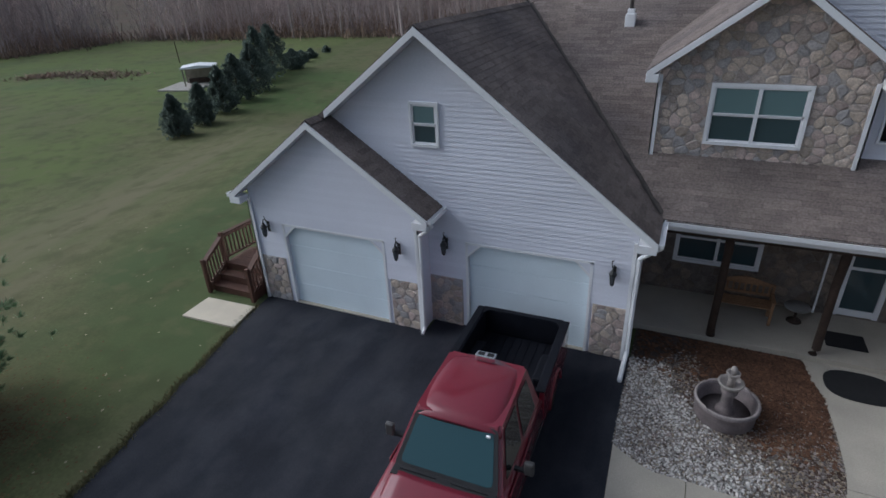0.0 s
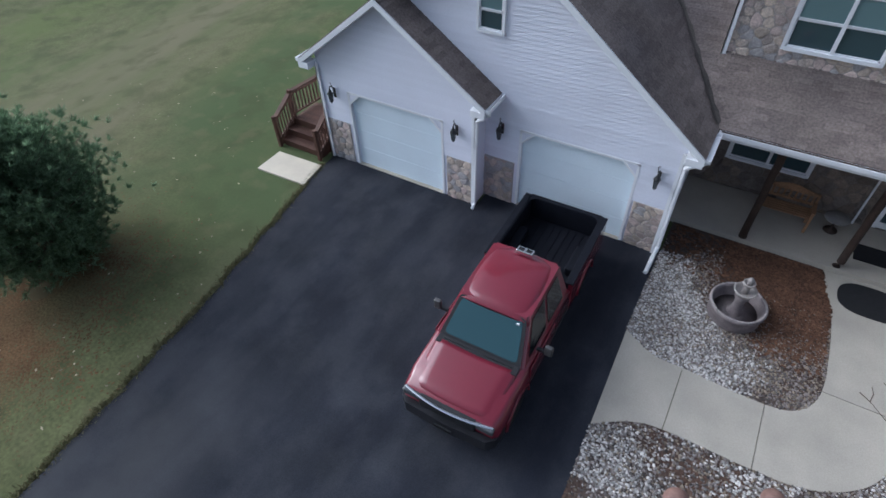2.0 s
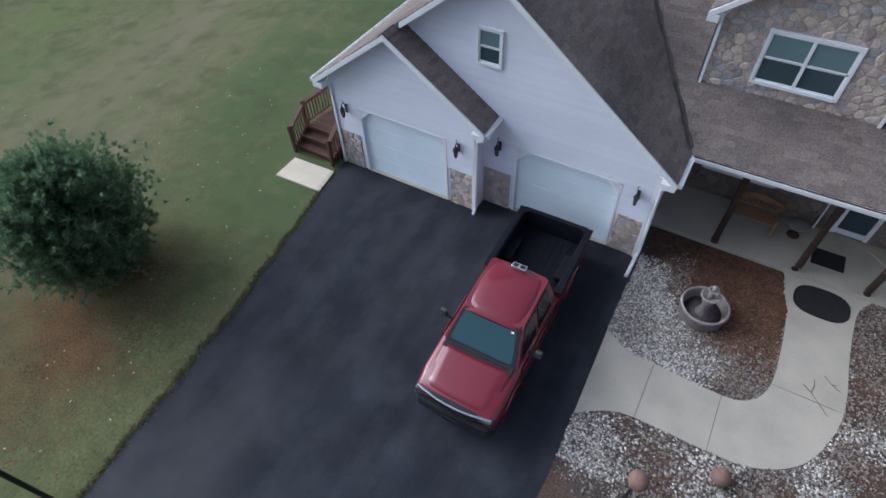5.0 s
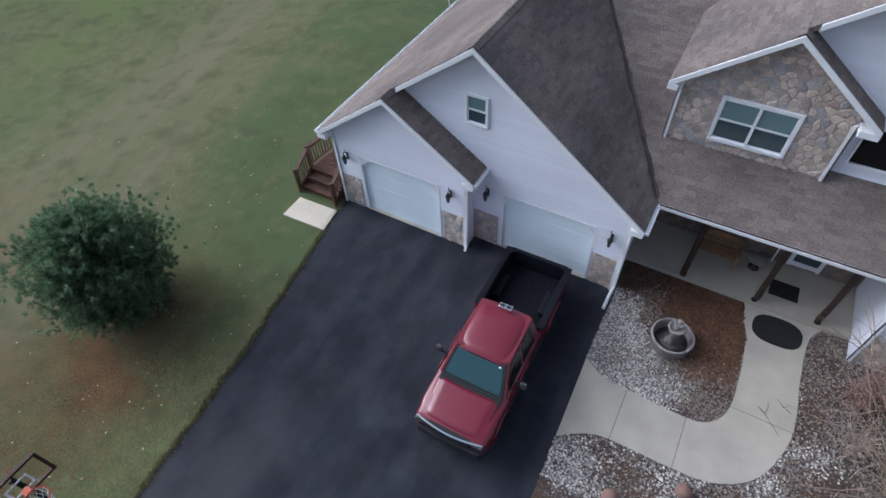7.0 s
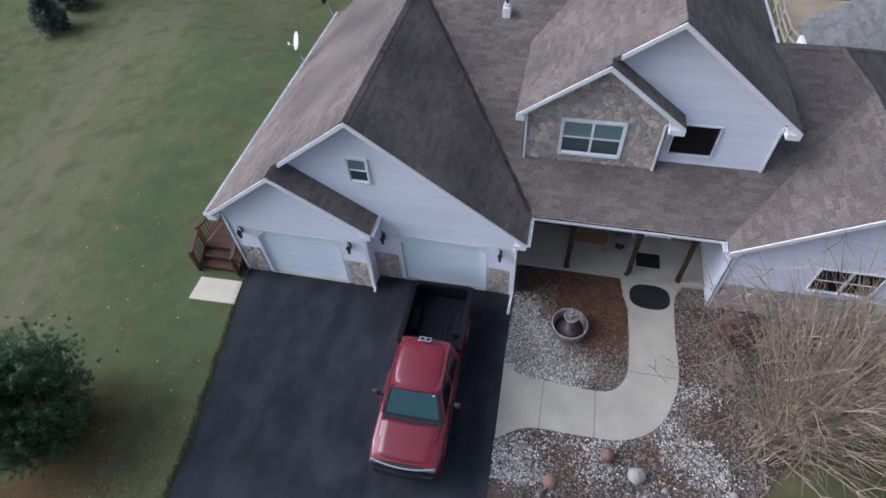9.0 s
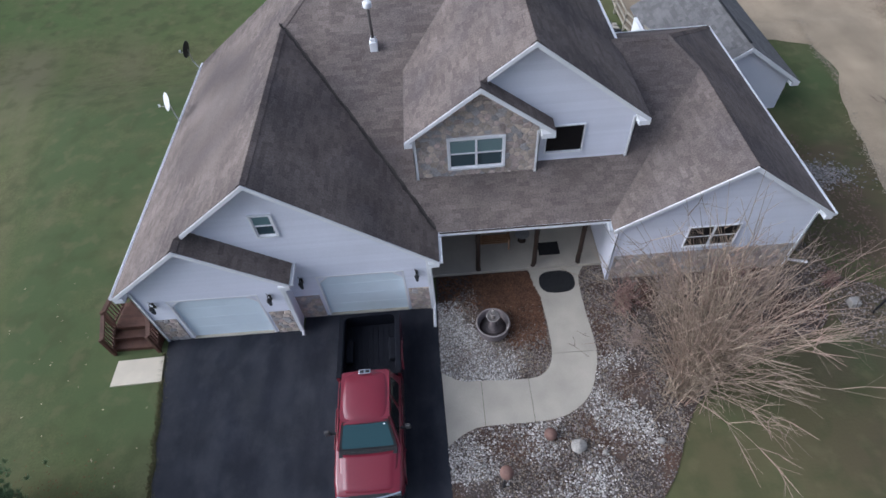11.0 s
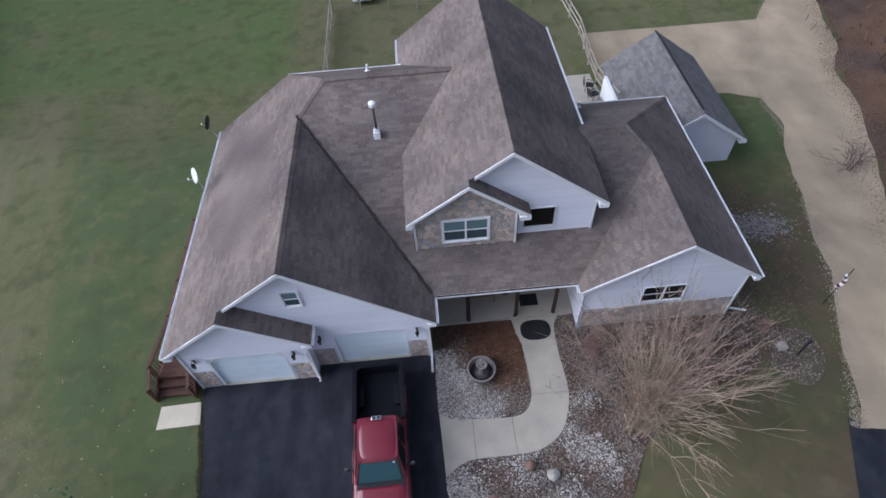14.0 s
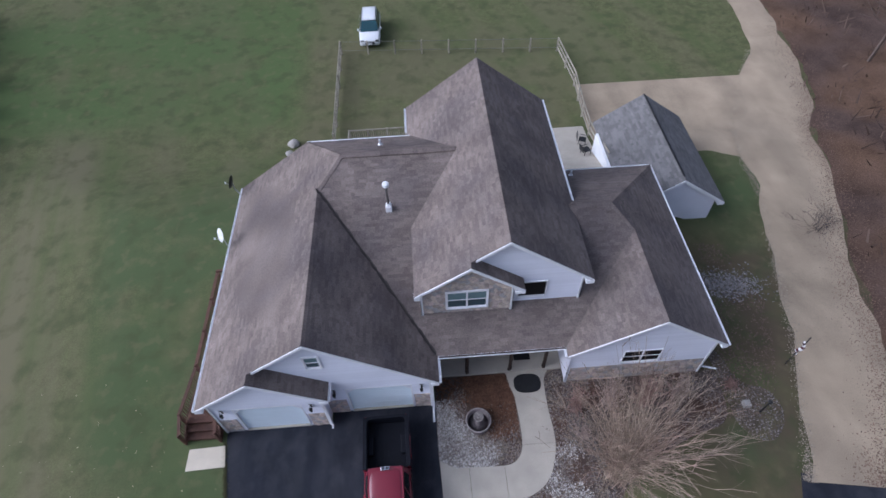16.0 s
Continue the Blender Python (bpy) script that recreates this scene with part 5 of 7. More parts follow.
def pickup():
    """A long-cab pickup, its nose towards -y, built about its own middle."""
    t = empty("pickup_truck", "dark red pickup truck with an open black-lined bed, parked on asphalt", "pickup truck")
    W = 0.93
    # front clip, cab sides and bed sides
    secs = [shell(-2.74, W - 0.10, 0.52, 0.98, 0.10), shell(-2.66, W - 0.03, 0.48, 1.06, 0.12), shell(-2.30, W, 0.46, 1.13, 0.10), shell(-1.40, W, 0.44, 1.17, 0.08), shell(-0.9, W, 0.44, 1.18, 0.07), shell(0.54, W, 0.44, 1.18, 0.06)]
    smooth(part("body", loft(secs), M_PAINT, t))
    # bonnet, a little proud, with a raised middle
    bm = bmesh.new()
    rows, cols = 10, 24
    grid = []
    for j in range(rows + 1):
        y = -2.66 + 0.95 * j / rows
        row = []
        for i in range(cols + 1):
            u = -1 + 2 * i / cols
            hw = 0.80 - 0.05 * (1 - j / rows)
            z = 1.07 + 0.13 * (j / rows) ** 0.8 + 0.03 * step((0.93 - abs(u)) / 0.16) - 0.02 * u * u - 0.03 * step((0.12 - j / rows) / 0.12)
            row.append(bm.verts.new((u * hw, y + 0.05 * u * u, z + 0.01)))
        grid.append(row)
    for a, b in zip(grid, grid[1:]):
        for i in range(cols):
            bm.faces.new((a[i], a[i + 1], b[i + 1], b[i]))
    ed = bmesh.ops.extrude_face_region(bm, geom=bm.faces[:])
    bmesh.ops.translate(bm, vec=(0, 0, -0.06), verts=[v for v in ed["geom"] if isinstance(v, bmesh.types.BMVert)])
    bmesh.ops.recalc_face_normals(bm, faces=bm.faces[:])
    smooth(part("bonnet", bm, M_PAINT, t))
    # cab
    bm = bmesh.new()
    roofv = []
    for j in range(9):
        for i in range(9):
            u, v = -1 + i / 4, -1 + j / 4
            y = -0.30 + v * 0.76
            z = 1.93 - 0.05 * u * u - 0.035 * v * v - 0.035 * abs(u) ** 9 - 0.03 * abs(v) ** 9
            roofv.append(bm.verts.new((u * 0.69, y - 0.03 * (1 - u * u) * (v < -0.9), z)))
    for j in range(8):
        for i in range(8):
            bm.faces.new((roofv[j * 9 + i], roofv[j * 9 + i + 1], roofv[(j + 1) * 9 + i + 1], roofv[(j + 1) * 9 + i]))
    ed = bmesh.ops.extrude_face_region(bm, geom=bm.faces[:])
    bmesh.ops.translate(bm, vec=(0, 0, -0.07), verts=[v for v in ed["geom"] if isinstance(v, bmesh.types.BMVert)])
    bmesh.ops.recalc_face_normals(bm, faces=bm.faces[:])
    smooth(part("roof", bm, M_PAINT, t))
    # cab upper: one tapered body with panes let into it
    lower = [(-0.875, -1.60, 1.15), (0.875, -1.60, 1.15), (0.895, 0.55, 1.15), (-0.895, 0.55, 1.15)]
    upper = [(-0.675, -1.00, 1.865), (0.675, -1.00, 1.865), (0.675, 0.44, 1.865), (-0.675, 0.44, 1.865)]
    bm = bmesh.new()
    lv, uv = [bm.verts.new(p) for p in lower], [bm.verts.new(p) for p in upper]
    bm.faces.new(lv[::-1])
    bm.faces.new(uv)
    for i in range(4):
        bm.faces.new((lv[i], lv[(i + 1) % 4], uv[(i + 1) % 4], uv[i]))
    bmesh.ops.bevel(bm, geom=[e for e in bm.edges if abs(e.verts[0].co.z - e.verts[1].co.z) > 0.3], offset=0.05, segments=3, affect="EDGES")
    part("cab_frame", bm, M_PAINT, t)

    def inset(i, u0, u1, v0, v1, out):
        """A quad on the i-th side of the cab, between shares u along it and v up it, moved outwards."""
        p, q, r, w = (Vector(lower[i]), Vector(lower[(i + 1) % 4]), Vector(upper[(i + 1) % 4]), Vector(upper[i]))
        nrm = (q - p).cross(w - p).normalized()
        at = lambda u, v: p.lerp(q, u).lerp(w.lerp(r, u), v) + nrm * out
        return [at(u0, v0), at(u1, v0), at(u1, v1), at(u0, v1)], nrm

    def pane(name, i, u0, u1, v0, v1, material, out=0.004, thick=0.008, label="", round_=0.03):
        quad, nrm = inset(i, u0, u1, v0, v1, out)
        pts = []
        for k in range(4):
            c, pr, nx = quad[k], quad[k - 1], quad[(k + 1) % 4]
            e0, e1 = c + (pr - c).normalized() * round_, c + (nx - c).normalized() * round_
            pts += [e0, (e0 + e1) / 2 * 0.5 + c * 0.5, e1]
        bm = bmesh.new()
        prism(bm, pts, nrm * thick)
        return part(name, bm, material, t, label)

    pane("windscreen_seal", 0, 0.03, 0.97, 0.05, 0.97, M_BLACK, 0.002, 0.006, "black windscreen surround", 0.07)
    pane("windscreen", 0, 0.075, 0.925, 0.12, 0.92, M_VGLASS, 0.009, 0.004, "wide raked windscreen", 0.09)
    pane("rear_window", 2, 0.10, 0.90, 0.15, 0.90, M_SGLASS)
    pane("side_window", 1, 0.10, 0.46, 0.12, 0.88, M_SGLASS)
    pane("side_window", 1, 0.52, 0.86, 0.12, 0.88, M_SGLASS)
    pane("side_window", 3, 0.14, 0.48, 0.12, 0.88, M_SGLASS)
    pane("side_window", 3, 0.54, 0.90, 0.12, 0.88, M_SGLASS)
    for s in (-1, 1):
        door = part("door", boxes((s * 0.955 - 0.012, s * 0.955 + 0.012, -1.45, -0.30, 0.52, 1.12), bevel=0.01), M_PAINT, t)
        part("handle", boxes((s * 0.975 - 0.012, s * 0.975 + 0.012, -0.50, -0.36, 0.98, 1.02), bevel=0.005), M_BLACK, door)
        part("side_moulding", boxes((s * 0.968 - 0.012, s * 0.968 + 0.012, -1.42, 0.50, 0.70, 0.76), bevel=0.006), M_BLACK, t)
        # mirrors
        mir = part("mirror", boxes((s * 0.98 - 0.08, s * 0.98 + 0.08, -1.10, -1.04, 1.22, 1.27)), M_BLACK, t, "black towing mirror")
        bm = boxes((s * 1.12 - 0.075, s * 1.12 + 0.075, -1.12, -1.03, 1.20, 1.44), bevel=0.03)
        part("mirror_shell", bm, mat("grey_plastic", (0.07, 0.068, 0.068), 0.4), mir)
        # wheel arches and wheels
        for y in (-1.87, 1.62):
            wheel(t, s * 0.80, y, 0.385, 0.385, 0.25)
            bm = bmesh.new()
            pts = [(s * 0.955, y + 0.47 * math.cos(a), 0.40 + 0.47 * math.sin(a)) for a in (math.pi * k / 12 for k in range(13))]
            tube(bm, pts, 0.028, 6)
            part("arch_lip", bm, M_PAINT, t)
        part("headlamp", boxes((s * 0.70 - 0.17, s * 0.70 + 0.17, -2.78, -2.66, 0.86, 1.01), bevel=0.03), M_LAMP, t, "clear wide headlamp")
        part("tail_lamp", boxes((s * 0.88 - 0.07, s * 0.88 + 0.06, 2.70, 2.78, 0.85, 1.25), bevel=0.02), M_RLAMP, t)
        # bed sides with black rail caps
        bs = part("bed_side", boxes((s * 0.91 - 0.06, s * 0.91 + 0.045, 0.58, 2.74, 0.48, 1.27), bevel=0.025), M_PAINT, t)
        part("rail_cap", boxes((s * 0.89 - 0.085, s * 0.89 + 0.07, 0.58, 2.75, 1.26, 1.30), bevel=0.012), M_LINER, bs, "black plastic rail cap")
        part("liner_side", boxes((s * 0.82 - 0.03, s * 0.82 + 0.03, 0.65, 2.66, 0.72, 1.28), bevel=0.01), M_LINER, bs)
        part("wheel_box", boxes((s * 0.68 - 0.12, s * 0.68 + 0.12, 1.25, 2.05, 0.72, 0.95), bevel=0.05), M_LINER, t)
        part("wiper", boxes((s * 0.4 - 0.28, s * 0.4 + 0.28, -1.63, -1.60, 1.205, 1.225)), M_BLACK, t)
    part("cowl", boxes((-0.80, 0.80, -1.74, -1.52, 1.15, 1.205), bevel=0.01), M_BLACK, t)
    part("bed_floor", boxes((-0.84, 0.84, 0.60, 2.70, 0.62, 0.70)), M_LINER, t)
    for k in range(9):
        x = -0.68 + 0.17 * k
        part("floor_rib", boxes((x - 0.03, x + 0.03, 0.70, 2.66, 0.70, 0.715)), M_LINER, t)
    part("bed_front", boxes((-0.87, 0.87, 0.57, 0.64, 0.60, 1.29), bevel=0.015), M_LINER, t)
    tg = part("tailgate", boxes((-0.83, 0.83, 2.69, 2.76, 0.62, 1.27), bevel=0.015), M_PAINT, t)
    part("gate_cap", boxes((-0.83, 0.83, 2.66, 2.775, 1.26, 1.30), bevel=0.012), M_LINER, tg)
    part("gate_liner", boxes((-0.81, 0.81, 2.66, 2.69, 0.72, 1.26)), M_LINER, tg)
    for s in (-1, 1):
        bm = bmesh.new()
        prism(bm, [(s * 0.81, 2.67, 1.255), (s * 0.81, 2.46, 1.255), (s * 0.78, 2.56, 1.255), (s * 0.72, 2.63, 1.255), (s * 0.62, 2.67, 1.255)], (0, 0, 0.042))
        part("cap_corner", bm, M_LINER, t)
    part("rear_bumper", boxes((-0.90, 0.90, 2.76, 2.90, 0.48, 0.64), bevel=0.03), M_CHROME, t)
    part("chassis", boxes((-0.60, 0.60, -2.5, 2.6, 0.34, 0.50)), M_BLACK, t)
    # nose
    part("grille", boxes((-0.54, 0.54, -2.79, -2.68, 0.72, 1.02), bevel=0.02), M_BLACK, t, "black grille")
    bm = bmesh.new()
    tube(bm, [(0.84 * u, -2.815 + 0.12 * u * u, 1.005) for u in (k / 8 - 1 for k in range(17))], 0.024, 6)
    part("grille_bar", bm, M_CHROME, t, "bright chrome grille bar")
    bm = bmesh.new()
    bp = [(-0.95, -2.42), (-0.93, -2.72), (-0.78, -2.86), (0, -2.90), (0.78, -2.86), (0.93, -2.72), (0.95, -2.42)]
    for a, b in zip(bp, bp[1:]):
        prism(bm, [(a[0], a[1], 0.46), (b[0], b[1], 0.46), (b[0] * 0.9, b[1] + 0.12, 0.46), (a[0] * 0.9, a[1] + 0.12, 0.46)], (0, 0, 0.28))
    bmesh.ops.remove_doubles(bm, verts=bm.verts, dist=0.0005)
    part("front_bumper", bm, mat("dark_bumper", (0.03, 0.03, 0.034), 0.3, metal=0.3), t, "dark front bumper")
    part("plate", boxes((-0.16, 0.16, -2.925, -2.90, 0.54, 0.62)), M_BLACK, t)
    # roof marker lamp over the back window
    lamp = part("roof_lamp", boxes((-0.17, 0.17, 0.28, 0.42, 1.92, 2.02), bevel=0.015), M_CHROME, t, "chrome lamp at the back of the roof")
    for x in (-0.08, 0.08):
        part("lens", boxes((x - 0.055, x + 0.055, 0.31, 0.39, 2.015, 2.026)), M_BLACK, lamp)
    part("sticker", boxes((0.49, 0.55, -1.135, -1.105, 1.755, 1.785)), M_TRIM, t)
    return t


truck = pickup()
truck.matrix_basis = pose(-1.99, -3.92, 0.02, 0, 0, 1.0)


def suv():
    t = empty("parked_car", "white parked car with dark glass on the back lawn", "car")
    secs = [shell(-2.2, 0.70, 0.35, 0.70, 0.12), shell(-2.1, 0.82, 0.30, 0.86, 0.14), shell(-1.2, 0.88, 0.28, 1.00, 0.12), shell(-0.8, 0.88, 0.28, 1.04, 0.06), shell(1.9, 0.88, 0.28, 1.05, 0.06), shell(2.2, 0.80, 0.35, 1.0, 0.10)]
    mw = mat("white_car_paint", (0.75, 0.77, 0.80), 0.3, var=0.03, scale=3, coat=0.5)
    smooth(part("body", loft(secs), mw, t))
    top = [shell(-0.35, 0.60, 1.55, 1.66, 0.06, 0.0), shell(0.3, 0.64, 1.55, 1.72, 0.08, 0.0), shell(1.6, 0.64, 1.55, 1.70, 0.08, 0.0), shell(1.95, 0.60, 1.5, 1.62, 0.06, 0.0)]
    smooth(part("roof", loft(top), mw, t))
    for name, q, d in (("windscreen", [(-0.78, -1.15, 1.02), (0.78, -1.15, 1.02), (0.60, -0.35, 1.58), (-0.60, -0.35, 1.58)], (0, 0.02, 0)), ("rear_window", [(-0.78, 2.1, 1.02), (0.78, 2.1, 1.02), (0.60, 1.92, 1.55), (-0.60, 1.92, 1.55)], (0, -0.02, 0)),
                       ("side_window", [(-0.86, -1.0, 1.03), (-0.86, 2.0, 1.03), (-0.63, 1.85, 1.58), (-0.63, -0.3, 1.58)], (0.02, 0, 0)), ("side_window", [(0.86, -1.0, 1.03), (0.86, 2.0, 1.03), (0.63, 1.85, 1.58), (0.63, -0.3, 1.58)], (-0.02, 0, 0))):
        bm = bmesh.new()
        prism(bm, q, d)
        part(name, bm, M_VGLASS, t)
    for s in (-1, 1):
        for y in (-1.4, 1.35):
            wheel(t, s * 0.78, y, 0.33, 0.33, 0.22)
        part("headlamp", boxes((s * 0.62 - 0.14, s * 0.62 + 0.14, -2.2, -2.08, 0.66, 0.80), bevel=0.03), M_LAMP, t)
        part("mirror", boxes((s * 0.98 - 0.08, s * 0.98 + 0.08, -0.9, -0.8, 1.0, 1.15), bevel=0.02), mw, t)
        part("roof_rail", boxes((s * 0.58 - 0.02, s * 0.58 + 0.02, -0.1, 1.7, 1.70, 1.74)), M_BLACK, t)
    part("grille", boxes((-0.40, 0.40, -2.25, -2.15, 0.42, 0.62), bevel=0.02), M_BLACK, t)
    part("plate", boxes((-0.2, 0.2, -2.27, -2.25, 0.46, 0.56)), M_TRIM, t)
    return t


suv().matrix_basis = pose(-3.55, 35.3, land(-3.5, 36), 0, 0, 0)


# ---- shed ----
shed = empty("shed", "pale sided shed with a grey shingled gable roof", "shed")
fSl = lambda x, y: 0.10 + 0.69 * (x - 11.90)
fSr = lambda x, y: 0.10 + 0.69 * (17.74 - x)
roof_slope("roof_slope", [[(11.90, 10.70), (14.82, 10.70), (14.82, 18.65), (11.90, 18.65)]], M_SHINGLE2, shed, fSl, (1, 0))
roof_slope("roof_slope", [[(14.82, 10.70), (17.74, 10.70), (17.74, 18.65), (14.82, 18.65)]], M_SHINGLE2, shed, fSr, (-1, 0))
for y, d in ((11.0, 0.15), (18.3, -0.15)):
    bm = bmesh.new()
    prism(bm, [(x, y, z) for x, z in gable(12.3, 17.34, -2.3, fSl, fSr)], (0, d, 0))
    part("wall", bm, M_SIDING, shed)
for x, d in ((12.3, 0.15), (17.34, -0.15)):
    bm = bmesh.new()
    prism(bm, [(x, 11.1, -2.4), (x, 18.2, -2.4), (x, 18.2, 0.25), (x, 11.1, 0.25)], (d, 0, 0))
    part("wall", bm, M_SIDING, shed)
for x0, x1, f in ((11.90, 14.82, fSl), (14.82, 17.74, fSr)):
    bm = bmesh.new()
    prism(bm, [(x0, 10.698, f(x0, 0) - 0.02), (x1, 10.698, f(x1, 0) - 0.02), (x1, 10.698, f(x1, 0) - 0.22), (x0, 10.698, f(x0, 0) - 0.22)], (0, -0.03, 0))
    part("rake_board", bm, M_TRIM, shed)
part("eave_return", boxes((17.35, 17.74, 10.66, 11.0, -0.12, 0.06), bevel=0.01), M_TRIM, shed)
bm = bmesh.new()
prism(bm, [(14.76, 11.0, fSl(14.82, 0) + 0.01), (14.88, 11.0, fSl(14.82, 0) + 0.01), (14.86, 11.0, fSl(14.82, 0) + 0.05), (14.78, 11.0, fSl(14.82, 0) + 0.05)], (0, 7.6, 0))
part("ridge_vent", bm, M_BLACK, shed, "dark ridge vent")


# ---- fence and back yard ----
M_FENCE = mat("weathered_fence", (0.30, 0.27, 0.22), 0.85, var=0.25, scale=3, fine=30, fvar=0.25, rand=0.2)
M_WIRE = mat("dull_wire", (0.11, 0.11, 0.085), 0.7)
fence = empty("yard_fence", "weathered post and rail fence with wire round the back yard", "fence")
LINE = [(-5.9, 20.5), (-6.0, 32.5), (12.2, 31.0), (12.55, 26.0), (12.3, 22.2), (11.95, 15.0)]
for (x0, y0), (x1, y1) in zip(LINE, LINE[1:]):
    n = max(1, round(math.dist((x0, y0), (x1, y1)) / 2.4))
    for k in range(n):
        ax, ay, bx, by_ = x0 + (x1 - x0) * k / n, y0 + (y1 - y0) * k / n, x0 + (x1 - x0) * (k + 1) / n, y0 + (y1 - y0) * (k + 1) / n
        az, bz = land(ax, ay), land(bx, by_)
        part("fence_post", boxes((ax - 0.06, ax + 0.06, ay - 0.06, ay + 0.06, az - 0.2, az + 1.25), bevel=0.01), M_FENCE, fence)
        thin = y0 > 30.5 and y1 > 30.5
        for h in ((0.35, 1.15) if thin else (0.30, 0.72, 1.15)):
            bm = bmesh.new()
            s = 0.012 if thin else 0.07
            d = Vector((bx - ax, by_ - ay, bz - az))
            p = Vector((ax, ay, az + h))
            q = Vector((-d.y, d.x, 0)).normalized() * 0.022
            prism(bm, [p - q, p + q, p + q + Vector((0, 0, 2 * s)), p - q + Vector((0, 0, 2 * s))], d)
            part("fence_rail", bm, M_WIRE if thin else M_FENCE, fence)
# low white wall beside the patio
tagged(part("patio_wall", boxes((11.75, 11.92, 13.2, 17.4, -2.0, 0.15)), M_TRIM), "low white board wall beside the patio", "low wall", kind="structure")


def patio_chair(x, y, a):
    c = empty("patio_chair", "dark metal patio chair on the concrete patio", "chair", "patio chairs")
    m = pose(x, y, land(x, y) + 0.05, 0, 0, a)
    for u in (-0.22, 0.22):
        for v in (-0.22, 0.22):
            bm = bmesh.new()
            tube(bm, [m @ Vector((u * 1.1, v * 1.1, 0)), m @ Vector((u, v, 0.42))], 0.02, 6)
            part("leg", bm, M_IRON, c)
        bm = bmesh.new()
        tube(bm, [m @ Vector((u * 1.1, -0.22, 0.60)), m @ Vector((u * 1.1, 0.24, 0.62))], 0.022, 6)
        part("armrest", bm, M_IRON, c)
    bm = bmesh.new()
    box(bm, -0.24, 0.24, -0.24, 0.24, 0.40, 0.44, m)
    part("seat", bm, M_IRON, c)
    bm = bmesh.new()
    box(bm, -0.24, 0.24, 0.22, 0.26, 0.44, 0.95, m @ pose(0, 0.02, 0, -12))
    part("backrest", bm, M_IRON, c)


patio_chair(11.4, 18.6, 70)
patio_chair(11.2, 17.0, 110)

rd = empty("rear_deck", "pale wooden rear deck with a post and rail balustrade", "deck")
part("platform", boxes((-4.4, -0.4, 13.7, 18.2, 0.0, 0.14)), M_FENCE, rd)
for x in (-4.35, -3.15, -1.9, -0.72):
    part("rail_post", boxes((x - 0.05, x + 0.05, 18.1, 18.2, land(x, 18.1) - 0.1, 1.15)), M_FENCE, rd)
for z in (0.3, 1.06):
    part("rail", boxes((-4.4, -0.67, 18.11, 18.19, z, z + 0.06)), M_FENCE, rd)
for z in (0.3, 1.06):
    part("rail", boxes((-0.76, -0.68, 15.5, 18.1, z, z + 0.06)), M_FENCE, rd)
for k in range(28):
    x = -4.25 + 0.13 * k
    part("baluster", boxes((x - 0.02, x + 0.02, 18.13, 18.17, 0.3, 1.08)), M_FENCE, rd)
part("rail", boxes((-4.4, -4.32, 13.8, 18.1, 1.06, 1.12)), M_FENCE, rd)
# ---- trees and shrubs ----
M_NEEDLE = foliage("pine_needles", (0.152, 0.228, 0.128), 0.5, rough=0.75, var=0.3, scale=1.5, fine=12, fvar=0.3, rand=0.45, island=True, spec=0.25)
M_SPRUCE = foliage("spruce_needles", (0.165, 0.205, 0.180), 0.5, rough=0.8, var=0.3, scale=0.5, fine=6, fvar=0.2, rand=0.14, island=True, spec=0.2)
M_TWIG = mat("tan_twigs", (0.31, 0.24, 0.205), 0.85, var=0.2, scale=1.0, fine=10, fvar=0.2, rand=0.4, island=True)
M_WILLOW = mat("straw_stems", (0.30, 0.235, 0.175), 0.8, var=0.2, scale=1.0, fine=10, fvar=0.2, rand=0.5, island=True, tint=(0.26, 0.175, 0.140), tscale=0.5, tamt=0.8)
M_TWIG2 = mat("reddish_twigs", (0.24, 0.15, 0.13), 0.85, var=0.2, scale=1.0, fine=10, fvar=0.2, rand=0.4, island=True)


def tuft(verts, faces, p, d, n, ln, wd, rng, spread=0.55):
    """A spray of needles from p along d."""
    for _ in range(n):
        e = (d + Vector((rng.gauss(0, spread), rng.gauss(0, spread), rng.gauss(0, spread)))).normalized()
        s = e.cross(Vector((rng.gauss(0, 1), rng.gauss(0, 1), rng.gauss(0, 1)))).normalized() * wd
        q = p + e * ln * rng.uniform(0.6, 1.1)
        k = len(verts)
        m = p + (q - p) * 0.45
        verts += [tuple(p), tuple(m + s), tuple(q), tuple(m - s)]
        faces.append((k, k + 1, k + 2, k + 3))


